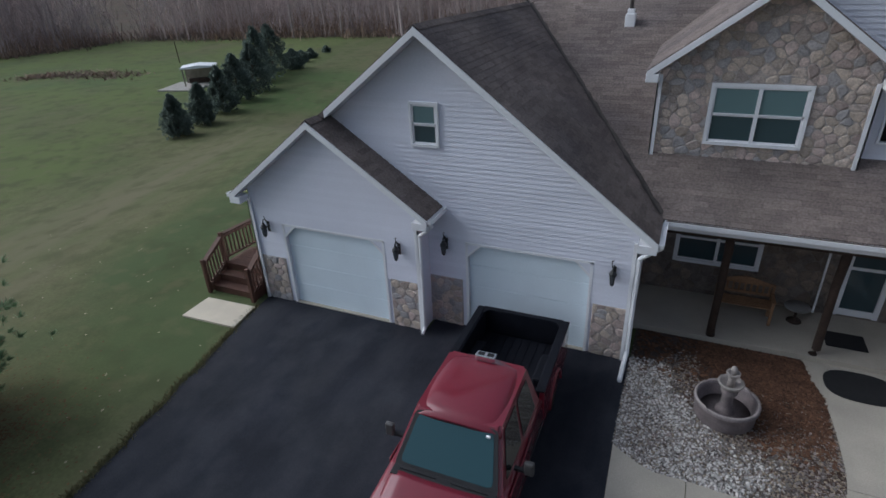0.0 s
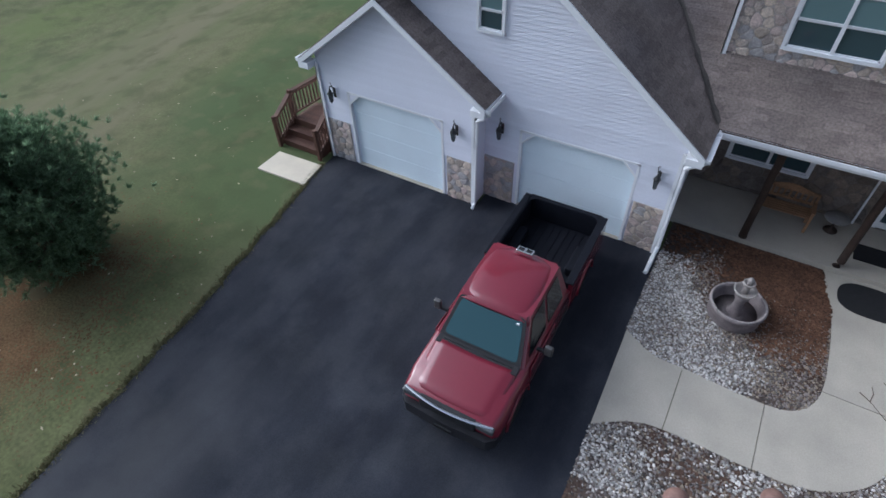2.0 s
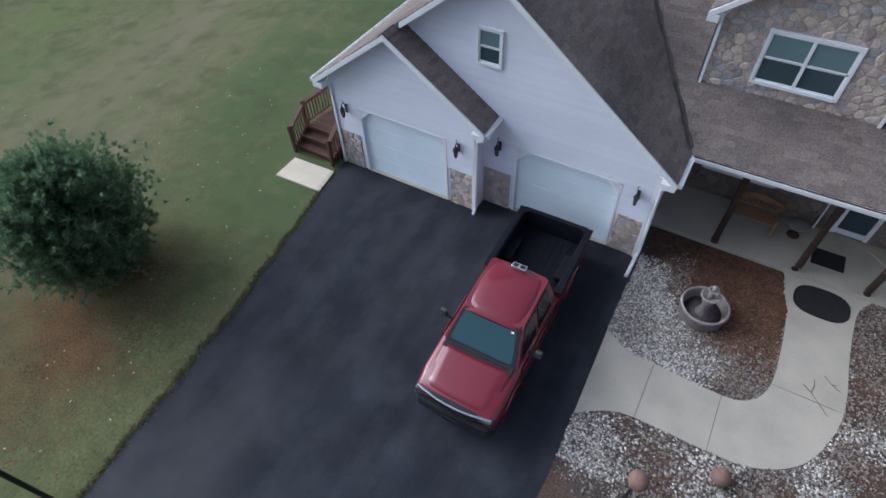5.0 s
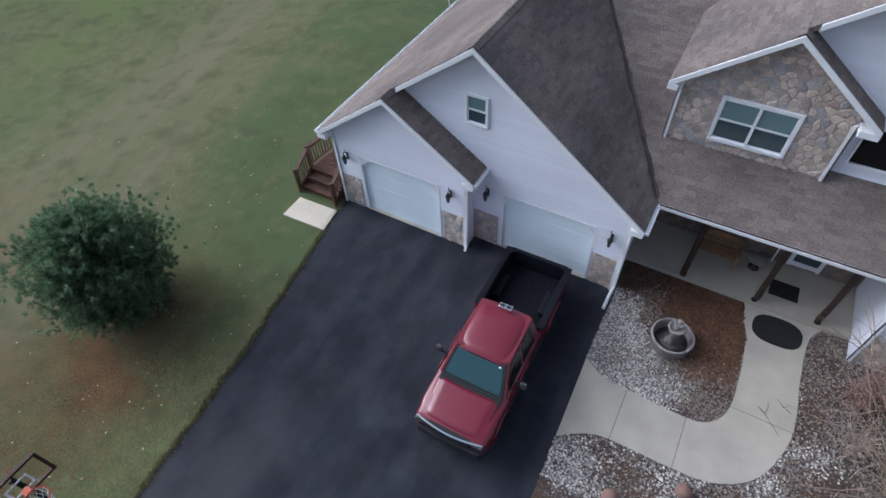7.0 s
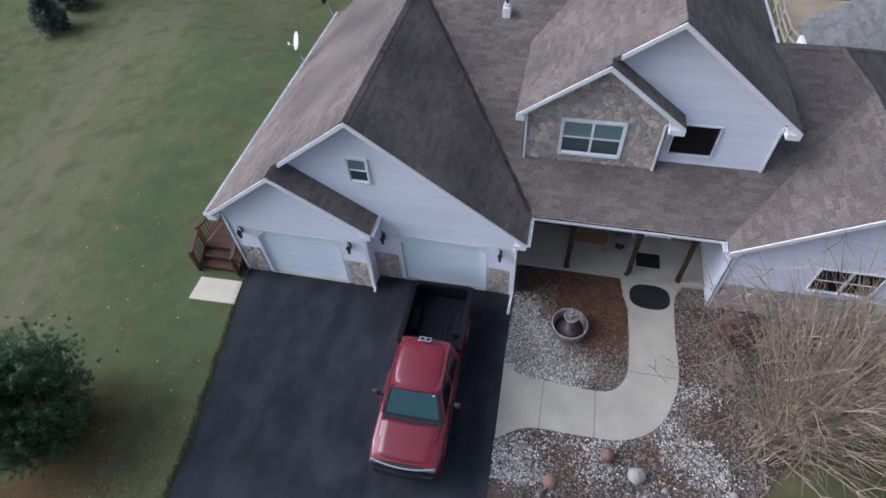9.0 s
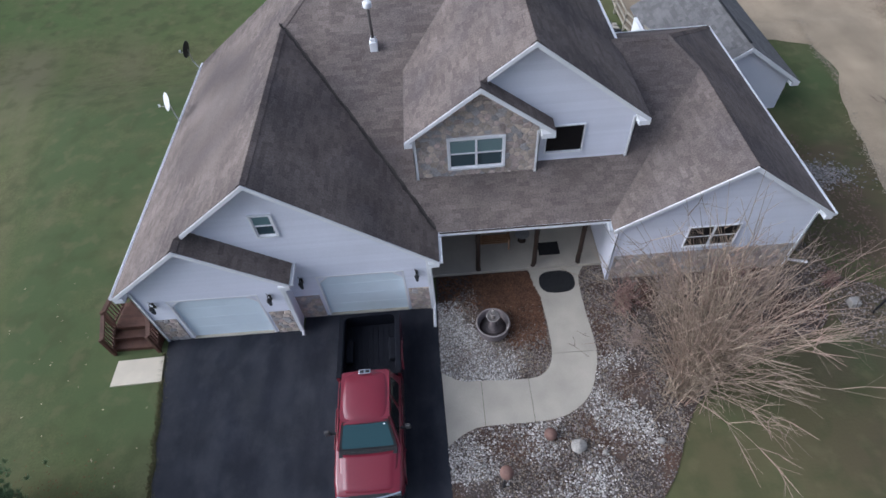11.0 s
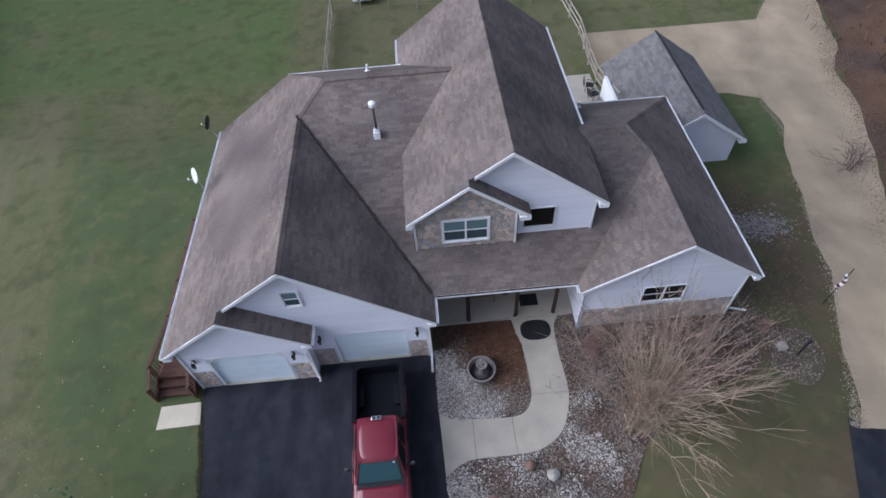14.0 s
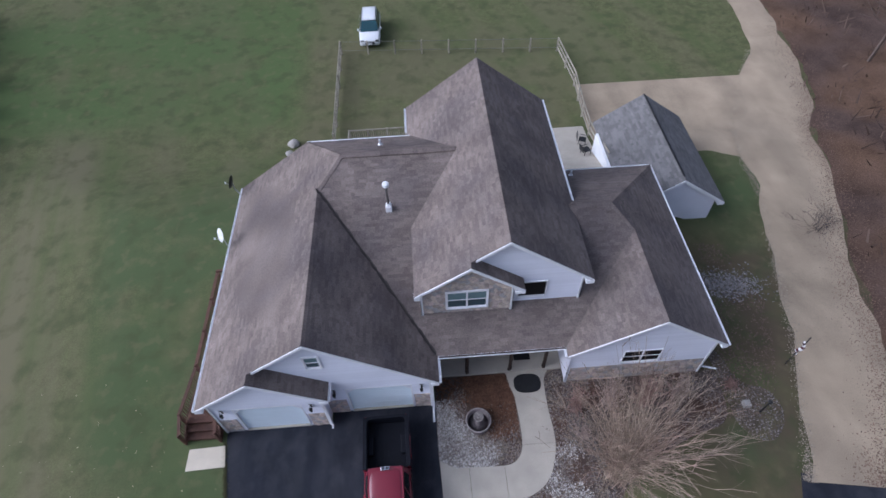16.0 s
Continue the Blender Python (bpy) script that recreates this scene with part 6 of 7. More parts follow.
def conifer(name, at, height, radius, profile, tufts, n, ln, wd, material, label, category, seed, up=0.55, group="", ragged=0.0, leaders=0):
    """A trunk, limbs in whorls and sprays of needles along them. profile gives the crown's share of its radius by height."""
    rng = random.Random(seed)
    t = empty(name, label, category, group)
    t.location = at
    bm = bmesh.new()
    tube(bm, [(0, 0, -0.1), (0.03, 0.02, height * 0.35), (-0.02, 0.03, height * 0.7), (0, 0, height * 0.95)], [0.05 * height * 0.5, 0.035 * height * 0.5, 0.02 * height * 0.5, 0.008], 8)
    part("trunk", bm, M_BARK, t)
    verts, faces = [], []
    limbs = bmesh.new()
    count = max(24, tufts // 16)
    for k in range(count):
        f = (k + rng.random()) / count
        z0 = height * (0.06 + 0.88 * f)
        a = k * 2.399 + rng.uniform(-0.5, 0.5)
        reach = radius * profile(f) * rng.uniform(0.72 - ragged, 1.12 + ragged)
        rise = reach * up * (0.25 + 0.9 * f) + rng.uniform(-0.05, 0.12) * height * 0.2
        base, tip = Vector((0, 0, z0)), Vector((reach * math.cos(a), reach * math.sin(a), z0 + rise))
        mid = base.lerp(tip, 0.55) + Vector((0, 0, -0.12 * reach))
        if k % 2 == 0:
            tube(limbs, [base, mid, tip], [0.022, 0.014, 0.005], 4, False)
        per = max(4, tufts // count)
        for i in range(per):
            s = rng.uniform(0.30, 1.0) ** 0.7
            q = base.lerp(mid, s / 0.55) if s < 0.55 else mid.lerp(tip, (s - 0.55) / 0.45)
            q = q + Vector((rng.gauss(0, 0.10), rng.gauss(0, 0.10), rng.gauss(0, 0.08))) * reach * (0.5 + s)
            d = Vector((math.cos(a), math.sin(a), up + 0.5 * f)).normalized()
            tuft(verts, faces, q, d, n, ln, wd, rng)
    for k in range(leaders):
        f, a = rng.uniform(0.35, 1.0), rng.uniform(0, 6.28)
        r = radius * profile(f) * rng.uniform(0.45, 1.0)
        foot = Vector((r * math.cos(a), r * math.sin(a), height * (0.06 + 0.88 * f)))
        rise = Vector((0.25 * math.cos(a), 0.25 * math.sin(a), 1)).normalized() * rng.uniform(0.35, 0.75)
        tube(limbs, [foot, foot + rise], [0.012, 0.005], 4, False)
        for i in range(9):
            tuft(verts, faces, foot + rise * (i / 8), rise.normalized(), n, ln * 0.75, wd, rng, 0.45)
    tagged(part("limbwork", limbs, M_BARK, t), kind="stuff")
    part("crown", (verts, [], faces), material, t)
    return t


def pine_profile(f):
    return 0.72 + 0.28 * math.sin(min(f / 0.45, 1) * math.pi / 2) if f < 0.45 else max(0.12, 1.0 - 0.85 * ((f - 0.45) / 0.55) ** 1.3)


conifer("pine_tree", (-12.42, -7.4, 0), 3.45, 1.72, pine_profile, 6400, 24, 0.19, 0.0085, M_NEEDLE, "bushy dark green pine tree on the lawn", "pine tree", 5, 0.75, "", 0.05, 90)


def spruce_profile(f):
    return max(0.06, (1.0 - f) ** 0.8) * (0.8 + 0.2 * min(1, f / 0.15))


SPRUCES = [(-30.7, 15.75, 3.0, 1.1), (-31.4, 18.7, 3.2, 1.1), (-32.8, 22.2, 3.8, 1.35), (-34.5, 25.8, 4.2, 1.7), (-36.1, 29.7, 4.6, 1.9), (-38.8, 33.6, 5.6, 2.0), (-40.4, 37.6, 5.4, 2.5),
           (-40.1, 40.6, 2.2, 1.3), (-42.2, 45.0, 1.3, 0.9), (-42.9, 47.8, 1.15, 0.7), (-43.9, 52.5, 0.8, 0.5)]
for k, (x, y, h, r) in enumerate(SPRUCES):
    conifer("spruce_tree", (x, y, land(x, y)), h * 0.93, r * 1.0, spruce_profile, 1900, 12, 0.22, 0.026, M_SPRUCE, "blue-green spruce in a row across the lawn", "spruce tree", 40 + k, 0.30, "row of spruces")


def stems(name, at, count, height, spread, material, label, seed, twigs=7, thick=0.016, lean=(0, 0), kids=2, bow=0.30):
    """A bare shrub: many arching stems from one crown, each with side twigs."""
    rng = random.Random(seed)
    t = empty(name, label, "bare shrub")
    t.location = (at[0], at[1], land(at[0], at[1]))
    wood, fine = bmesh.new(), bmesh.new()
    for k in range(count):
        a = 2 * math.pi * (k + rng.random()) / count
        out = spread * (rng.uniform(0.15, 1.05) if rng.random() < 0.75 else rng.uniform(0.0, 0.4))
        out *= 0.72 if math.cos(a) < -0.25 else 1.0
        h = height * rng.uniform(0.55, 1.05) * (1.0 - 0.45 * (out / spread) ** 2)
        p0 = Vector((rng.gauss(0, 0.22), rng.gauss(0, 0.22), -0.03))
        tip = Vector((out * math.cos(a) + lean[0] * out, out * math.sin(a) + lean[1] * out, h))
        ctl = Vector((tip.x * bow, tip.y * bow, h * (0.90 - 0.5 * bow)))
        pts = []
        for i in range(9):
            s = i / 8
            q = p0 * (1 - s) ** 2 + ctl * 2 * s * (1 - s) + tip * s * s
            q += Vector((rng.gauss(0, 0.03), rng.gauss(0, 0.03), rng.gauss(0, 0.02))) * (i > 0)
            q.z -= 0.18 * spread * 0.2 * max(0, s - 0.7) ** 1.0
            pts.append(q)
        r0 = thick * rng.uniform(0.8, 1.5)
        tube(wood, pts, [r0 * (1 - 0.8 * i / 8) for i in range(9)], 4, False)
        for _ in range(twigs):
            i = rng.randint(2, 7)
            b = pts[i]
            d = (pts[i + 1] - pts[i]).normalized()
            e = (d + Vector((rng.gauss(0, 0.55), rng.gauss(0, 0.55), rng.gauss(0.1, 0.45)))).normalized()
            ln = rng.uniform(0.35, 1.1) * spread * 0.26
            m = b + e * ln * 0.5 + Vector((0, 0, 0.04))
            tube(fine, [b, m, b + e * ln + d * ln * 0.3], [0.010, 0.008, 0.004], 3, False)
            for _ in range(kids):
                g = (e + Vector((rng.gauss(0, 0.6), rng.gauss(0, 0.6), rng.gauss(0.1, 0.5)))).normalized()
                tube(fine, [m, m + g * ln * 0.55], [0.005, 0.003], 3, False)
    tagged(part("branchwork", wood, material, t), kind="stuff")
    tagged(part("twig_spray", fine, material, t), kind="stuff")
    return t


stems("willow_shrub", (7.35, -4.0), 160, 6.3, 4.5, M_WILLOW, "large bare tan willow shrub with long arching stems", 71, 6, 0.015, (0.12, 0.16), 2, 0.36)
for k, (x, y, n, h, s) in enumerate(((6.35, -0.9, 46, 1.5, 1.0), (7.7, -1.0, 60, 2.7, 1.2), (9.2, -1.0, 60, 2.9, 1.2), (10.8, -0.9, 50, 2.2, 1.1), (6.3, -2.4, 26, 1.3, 1.0))):
    stems("bare_shrub", (x, y), n, h, s, M_TWIG2 if k in (0, 2) else M_TWIG, "leafless reddish-brown shrub in the mulched bed", 80 + k, 6, 0.009)


def bare_tree(wood, rng, x, y, h):
    """One leafless tree, added to a wood."""
    z = land(x, y)
    r = 0.012 * h
    lean = Vector((rng.gauss(0, 0.04), rng.gauss(0, 0.04), 1))
    base = Vector((x, y, z - 0.2))
    pts = [base + lean * h * f for f in (0, 0.35, 0.7, 1.0)]
    tube(wood, pts, [r, r * 0.75, r * 0.4, 0.02], 4, False)
    for k in range(rng.randint(11, 15)):
        f = rng.uniform(0.25, 0.95)
        b = base + lean * h * f
        a = rng.uniform(0, 6.28)
        ln = h * rng.uniform(0.16, 0.34) * (1.2 - f)
        e = Vector((math.cos(a), math.sin(a), rng.uniform(0.5, 1.3))).normalized()
        tip = b + e * ln
        tube(wood, [b, b + e * ln * 0.5, tip + Vector((0, 0, ln * 0.15))], [r * 0.35, r * 0.22, 0.015], 3, False)
        for _ in range(4):
            g = (e + Vector((rng.gauss(0, 0.6), rng.gauss(0, 0.6), rng.gauss(0.2, 0.4)))).normalized()
            m = b + e * ln * rng.uniform(0.35, 0.95)
            tube(wood, [m, m + g * ln * rng.uniform(0.4, 0.8)], [r * 0.16, 0.012], 3, False)


def brush(verts, faces, rng, x, y, h, n=26):
    z = land(x, y)
    for _ in range(n):
        p = Vector((x + rng.gauss(0, 1.2), y + rng.gauss(0, 1.2), z - 0.1))
        q = p + Vector((rng.gauss(0, 0.5), rng.gauss(0, 0.5), h * rng.uniform(0.4, 1.1)))
        s = Vector((rng.gauss(0, 1), rng.gauss(0, 1), 0)).normalized() * rng.uniform(0.03, 0.10)
        k = len(verts)
        verts += [tuple(p - s), tuple(p + s), tuple(q + s * 0.4), tuple(q - s * 0.4)]
        faces.append((k, k + 1, k + 2, k + 3))


# Far bark is coloured paler than bark is; distance haze put into the colour.
M_WOODS = mat("hazy_bare_woods", (0.50, 0.425, 0.41), 0.95, var=0.25, scale=0.08, fine=2, fvar=0.2, rand=0.35, island=True, spec=0.05)
M_BRUSH = mat("dry_brush", (0.33, 0.235, 0.175), 0.95, var=0.3, scale=0.06, fine=2, fvar=0.25, rand=0.4, island=True, tint=(0.24, 0.18, 0.155), tscale=0.05, tamt=0.8, spec=0.05)
rng = random.Random(900)
FRONT = [(-118, 12), (-102, 30), (-92, 42), (-90, 53), (-91, 61), (-75, 62), (-62, 66), (-49, 68), (-24, 70), (0, 72), (34, 76)]
woods, bv, bf = bmesh.new(), [], []
for (x0, y0), (x1, y1) in zip(FRONT, FRONT[1:]):
    ln = math.dist((x0, y0), (x1, y1))
    nx, ny = -(y1 - y0) / ln, (x1 - x0) / ln
    if ny < 0 or (nx > 0.7):
        nx, ny = -abs(nx), abs(ny)
    for _ in range(int(ln * 2.6)):
        f, dpt = rng.random(), rng.random() ** 1.3 * 45
        bare_tree(woods, rng, x0 + (x1 - x0) * f + nx * dpt, y0 + (y1 - y0) * f + ny * dpt, rng.uniform(9, 17))
    for _ in range(int(ln * 8)):
        f, dpt = rng.random(), rng.random() * 40 - 1.5
        brush(bv, bf, rng, x0 + (x1 - x0) * f + nx * dpt, y0 + (y1 - y0) * f + ny * dpt, rng.uniform(0.8, 2.6) + 0.05 * max(dpt, 0), 16)
tv, tf = [], []
for (x0, y0), (x1, y1) in zip(FRONT, FRONT[1:]):
    ln = math.dist((x0, y0), (x1, y1))
    nx, ny = -(y1 - y0) / ln, (x1 - x0) / ln
    if ny < 0 or (nx > 0.7):
        nx, ny = -abs(nx), abs(ny)
    for _ in range(int(ln * 120)):
        f, dpt = rng.random(), 1.0 + rng.random() * 34
        x, y = x0 + (x1 - x0) * f + nx * dpt, y0 + (y1 - y0) * f + ny * dpt
        z = land(x, y) + rng.uniform(0.0, 13.0) * min(1, 0.2 + dpt / 14)
        for _ in range(5):
            p = Vector((x + rng.gauss(0, 0.7), y + rng.gauss(0, 0.7), z + rng.gauss(0, 0.5)))
            q = p + Vector((rng.gauss(0, 0.6), rng.gauss(0, 0.6), rng.uniform(0.8, 2.4)))
            w = Vector((rng.gauss(0, 1), rng.gauss(0, 1), 0)).normalized() * rng.uniform(0.012, 0.04)
            k = len(tv)
            tv += [tuple(p - w), tuple(p + w), tuple(q)]
            tf.append((k, k + 1, k + 2))
tagged(part("twig_haze", (tv, [], tf), M_WOODS), "fine bare twigs filling the winter woods, paled for haze", "twigs", kind="stuff")
M_FLOOR = mat("forest_floor", (0.105, 0.078, 0.062), 0.95, var=0.3, scale=0.2, fine=8, fvar=0.35, tint=(0.075, 0.066, 0.05), tscale=0.1, tamt=0.8, spec=0.05)
BACK = [(-500, 40), (-490, 150), (-480, 250), (-450, 330), (-400, 420), (-330, 500), (-240, 560), (-150, 600), (-75, 620), (0, 640), (150, 640)]
ribbon("forest_floor", FRONT, BACK, M_FLOOR, 0.06, "brown leaf-covered ground under the bare woods", "forest floor", 90, 12, 0.5, 9)
tagged(part("woodland", woods, M_WOODS), "bare grey-brown winter woods beyond the field, paled for haze", "woods", kind="stuff")
tagged(part("undergrowth", (bv, [], bf), M_BRUSH), "dry brown brush along the edge of the woods", "undergrowth", kind="stuff")
side, bv, bf = bmesh.new(), [], []
for _ in range(30):
    y = rng.uniform(-6, 60)
    x = 27.5 + 0.12 * y + rng.random() ** 1.2 * 40 + 2.5
    bare_tree(side, rng, x, y, rng.uniform(6, 12))
for _ in range(150):
    y = rng.uniform(-8, 60)
    x = 23.5 + 0.26 * max(y, 0) + rng.random() * 30
    brush(bv, bf, rng, x, y, rng.uniform(0.3, 1.1), 14)
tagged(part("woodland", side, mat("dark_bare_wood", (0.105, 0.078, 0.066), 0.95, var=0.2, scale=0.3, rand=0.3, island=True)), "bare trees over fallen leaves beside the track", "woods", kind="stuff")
tagged(part("undergrowth", (bv, [], bf), mat("dark_brush", (0.085, 0.060, 0.048), 0.95, var=0.3, scale=0.2, rand=0.35, island=True, spec=0.05)), "dry brown brush beside the track", "undergrowth", kind="stuff")


# ---- lawn litter and tufts ----
def scatter(name, count, place, make, material, label, category, seed):
    rng = random.Random(seed)
    verts, faces = [], []
    for _ in range(count):
        x, y = place(rng)
        make(verts, faces, rng, x, y, land(x, y))
    tagged(part(name, (verts, [], faces), material), label, category, kind="stuff")


def leaf(verts, faces, rng, x, y, z, s=0.05, curl=1.0):
    a, k = rng.uniform(0, 6.28), len(verts)
    u, v = Vector((math.cos(a), math.sin(a), rng.uniform(-0.2, 0.3) * curl)) * s * rng.uniform(0.6, 1.3), Vector((-math.sin(a), math.cos(a), rng.uniform(-0.2, 0.3) * curl)) * s * 0.6
    p = Vector((x, y, z + 0.035))
    verts += [tuple(p - u), tuple(p + v), tuple(p + u), tuple(p - v)]
    faces.append((k, k + 1, k + 2, k + 3))


def lawn_place(rng, spread=5.0):
    while True:
        y = rng.uniform(-13.5, 2)
        edge = -9.2 + 0.135 * max(0, -1.0 - y)
        x = edge - abs(rng.gauss(0, spread))
        if x < edge - 0.02 and not (-10.8 < x and -2.5 < y < 8):
            return x, y


def near_pine(rng):
    a, r = rng.uniform(0, 6.28), abs(rng.gauss(0, 1.1))
    if rng.random() < 0.45:
        return -11.1 + rng.gauss(0, 0.9), -9.0 - abs(rng.gauss(0, 1.8))
    return -11.9 + (0.3 + 1.15 * r) * math.cos(a), -7.9 + (0.3 + 1.15 * r) * math.sin(a) - 0.4


scatter("fallen_needles", 16000, near_pine, lambda v, f, r, x, y, z: leaf(v, f, r, x, y, z - 0.029, 0.04, 0.12), M_NEEDLES, "rusty fallen pine needles under the tree", "pine needles", 62)
scatter("fallen_leaves", 170, lambda r: lawn_place(r, 7.0), lambda v, f, r, x, y, z: leaf(v, f, r, x, y, z + 0.02, 0.038), mat("pale_leaves", (0.30, 0.25, 0.17), 0.8, rand=0.5, island=True), "scattered pale dead leaves on the lawn", "leaves", 63)


def straw_place(rng):
    while True:
        x, y = rng.uniform(0.2, 3.7), rng.uniform(-2.4, 0.93)
        if rng.random() < step((y + 2.3 - 1.4 * step((2.6 - x) / 1.2)) / 1.6) * (0.16 + 0.84 * step((x - 0.9) / 1.8)) * (0.75 + 0.5 * noise.noise(Vector((x, y, 3.0)))) and in_poly(x, y, BED_A):
            return x, y


M_STRAW = mat("pine_straw", (0.100, 0.050, 0.028), 0.9, var=0.3, scale=2, rand=0.5, island=True)
scatter("pine_straw", 6500, straw_place, lambda v, f, r, x, y, z: leaf(v, f, r, x, y, z + 0.012, 0.06), M_STRAW, "rusty pine straw mulch by the porch", "mulch", 64)


def edge_place(rng):
    y = rng.uniform(-14.5, -1.3)
    k = next(i for i in range(len(DRIVE) - 1) if DRIVE[i][1] >= y > DRIVE[i + 1][1])
    (x0, y0), (x1, y1) = DRIVE[k], DRIVE[k + 1]
    return x0 + (x1 - x0) * (y - y0) / (y1 - y0) + rng.gauss(-0.05, 0.06), y


def blade(verts, faces, rng, x, y, z):
    a, k = rng.uniform(0, 6.28), len(verts)
    w = Vector((math.cos(a), math.sin(a), 0)) * 0.012
    p, q = Vector((x, y, z)), Vector((x + rng.gauss(0, 0.05), y + rng.gauss(0, 0.05), z + rng.uniform(0.04, 0.10)))
    verts += [tuple(p - w), tuple(p + w), tuple(q)]
    faces.append((k, k + 1, k + 2))


scatter("edge_grass", 5000, edge_place, blade, foliage("edge_blades", (0.150, 0.140, 0.075), 0.3, rough=0.9, rand=0.4, island=True, spec=0.1), "ragged grass hanging over the driveway edge", "grass", 69)


# ---- ragged edges of the track, stones and litter beside the wing ----
def along_line(line, spread, lo=0, hi=None):
    def place(rng):
        k = rng.randrange(lo, (hi or len(line)) - 1)
        f = rng.random()
        (x0, y0), (x1, y1) = line[k], line[k + 1]
        d = rng.gauss(0, spread)
        return x0 + (x1 - x0) * f + d, y0 + (y1 - y0) * f - 0.3 * d
    return place


def chip(v, f, r, x, y, z):
    leaf(v, f, r, x, y, z + 0.075, r.uniform(0.015, 0.05))


scatter("track_edge_gravel", 3500, along_line(ROAD_L, 0.14, 0, 55), chip, mat("loose_tan_gravel", (0.30, 0.25, 0.19), 0.95, rand=0.4, island=True), "loose tan gravel spilling onto the grass by the track", "gravel", 65)
scatter("track_edge_leaves", 14000, along_line(ROAD_R, 0.6, 0, 60), chip, mat("brown_leaves", (0.15, 0.095, 0.068), 0.9, rand=0.5, island=True), "brown fallen leaves strewn along the edge of the track", "leaves", 66)


def side_patch(rng):
    return 16.2 + rng.gauss(0, 0.9), 5.6 + rng.gauss(0, 0.55)


def side_strip(rng):
    while True:
        x, y = rng.uniform(12.9, 17.5), rng.uniform(-2.0, 9.0)
        if x < 16.0 + 0.35 * y and rng.random() < 0.5 + noise.noise(Vector((x * 0.5, y * 0.5, 8.0))):
            return x, y


scatter("side_gravel", 1500, side_patch, lambda v, f, r, x, y, z: leaf(v, f, r, x, y, z + 0.01, r.uniform(0.03, 0.09)), mat("grey_side_gravel", (0.20, 0.185, 0.18), 0.95, rand=0.6, island=True), "scattered grey stones on the worn strip beside the wing", "gravel", 67)
scatter("side_leaves", 2600, side_strip, lambda v, f, r, x, y, z: leaf(v, f, r, x, y, z, 0.06), mat("dull_leaves", (0.12, 0.085, 0.062), 0.9, rand=0.4, island=True), "dull dead leaves on the worn grass beside the wing", "leaves", 68)
stems("bare_shrub", (13.5, -0.55), 40, 0.75, 0.6, M_TWIG2, "low leafless dark shrub at the corner of the wing", 90, 6, 0.008)
stems("bare_sapling", (23.6, 9.4), 16, 1.6, 2.4, mat("dark_sapling", (0.10, 0.08, 0.07), 0.9), "bare sapling leaning over the edge of the track", 91, 6, 0.012, (-0.6, 0.1))


# ---- garden ornaments and small outdoor things ----
M_TERRA = mat("terracotta", (0.19, 0.11, 0.09), 0.7, var=0.2, scale=6, fine=30, fvar=0.15)


def ball(r, at, seg=20):
    prof = [(max(0.004, r * math.sin(math.pi * k / 12)), -r * math.cos(math.pi * k / 12)) for k in range(13)]
    return lathe(prof, seg, at)


orn = empty("garden_globe", "terracotta globe on a dark stake in the gravel", "garden ornament")
bm = bmesh.new()
tube(bm, [(1.67, -6.40, 0.0), (1.70, -6.38, 1.08)], 0.035, 8)
part("stake", bm, M_BLACK, orn)
smooth(part("globe", ball(0.19, (1.72, -6.37, 1.22)), M_TERRA, orn))
orn = empty("garden_globe", "terracotta globe resting on the gravel beside the walk", "garden ornament")
smooth(part("globe", ball(0.19, (3.20, -5.08, 0.20)), M_TERRA, orn))
part("foot", lathe([(0.12, 0.02), (0.10, 0.06)], 14, (3.20, -5.08, 0.0)), M_TERRA, orn)


def boulder(at, s, material, label, seed):
    rng = random.Random(seed)
    bm = bmesh.new()
    bmesh.ops.create_icosphere(bm, subdivisions=2, radius=1.0)
    for v in bm.verts:
        v.co = Vector((v.co.x * s[0], v.co.y * s[1], v.co.z * s[2])) * (1 + 0.22 * noise.noise(v.co * 1.3 + Vector((seed, 0, 0))))
        v.co += Vector((at[0], at[1], at[2] + s[2] * 0.6))
    tagged(part("boulder", bm, material), label, "boulder")


M_PALE = mat("pale_rock", (0.34, 0.32, 0.295), 0.9, var=0.2, scale=4, fine=25, fvar=0.2, bump=0.5)
boulder((3.95, -5.45, 0.02), (0.24, 0.20, 0.16), M_PALE, "pale rough boulder in the gravel bed", 1)
boulder((4.68, -5.66, 0.02), (0.08, 0.07, 0.06), M_PALE, "small white stone in the gravel bed", 2)
boulder((6.35, -5.45, 0.02), (0.12, 0.10, 0.08), M_PALE, "pale stone at the edge of the gravel bed", 3)
tagged(part("stone_block", boxes((13.78, 14.08, -1.58, -1.28, 0.0, 0.28), bevel=0.03), M_PALE), "pale square stone block in a small bed", "stone block")
st = empty("stake_lamp", "thin black stake lamp in a small gravel bed", "garden lamp")
bm = bmesh.new()
tube(bm, [(14.42, -1.80, 0.0), (14.42, -1.80, 1.05)], 0.04, 8)
part("stake", bm, M_BLACK, st)
part("head", lathe([(0.06, 1.03), (0.09, 1.07), (0.09, 1.15), (0.03, 1.2)], 12, (14.42, -1.80, 0)), M_BLACK, st)

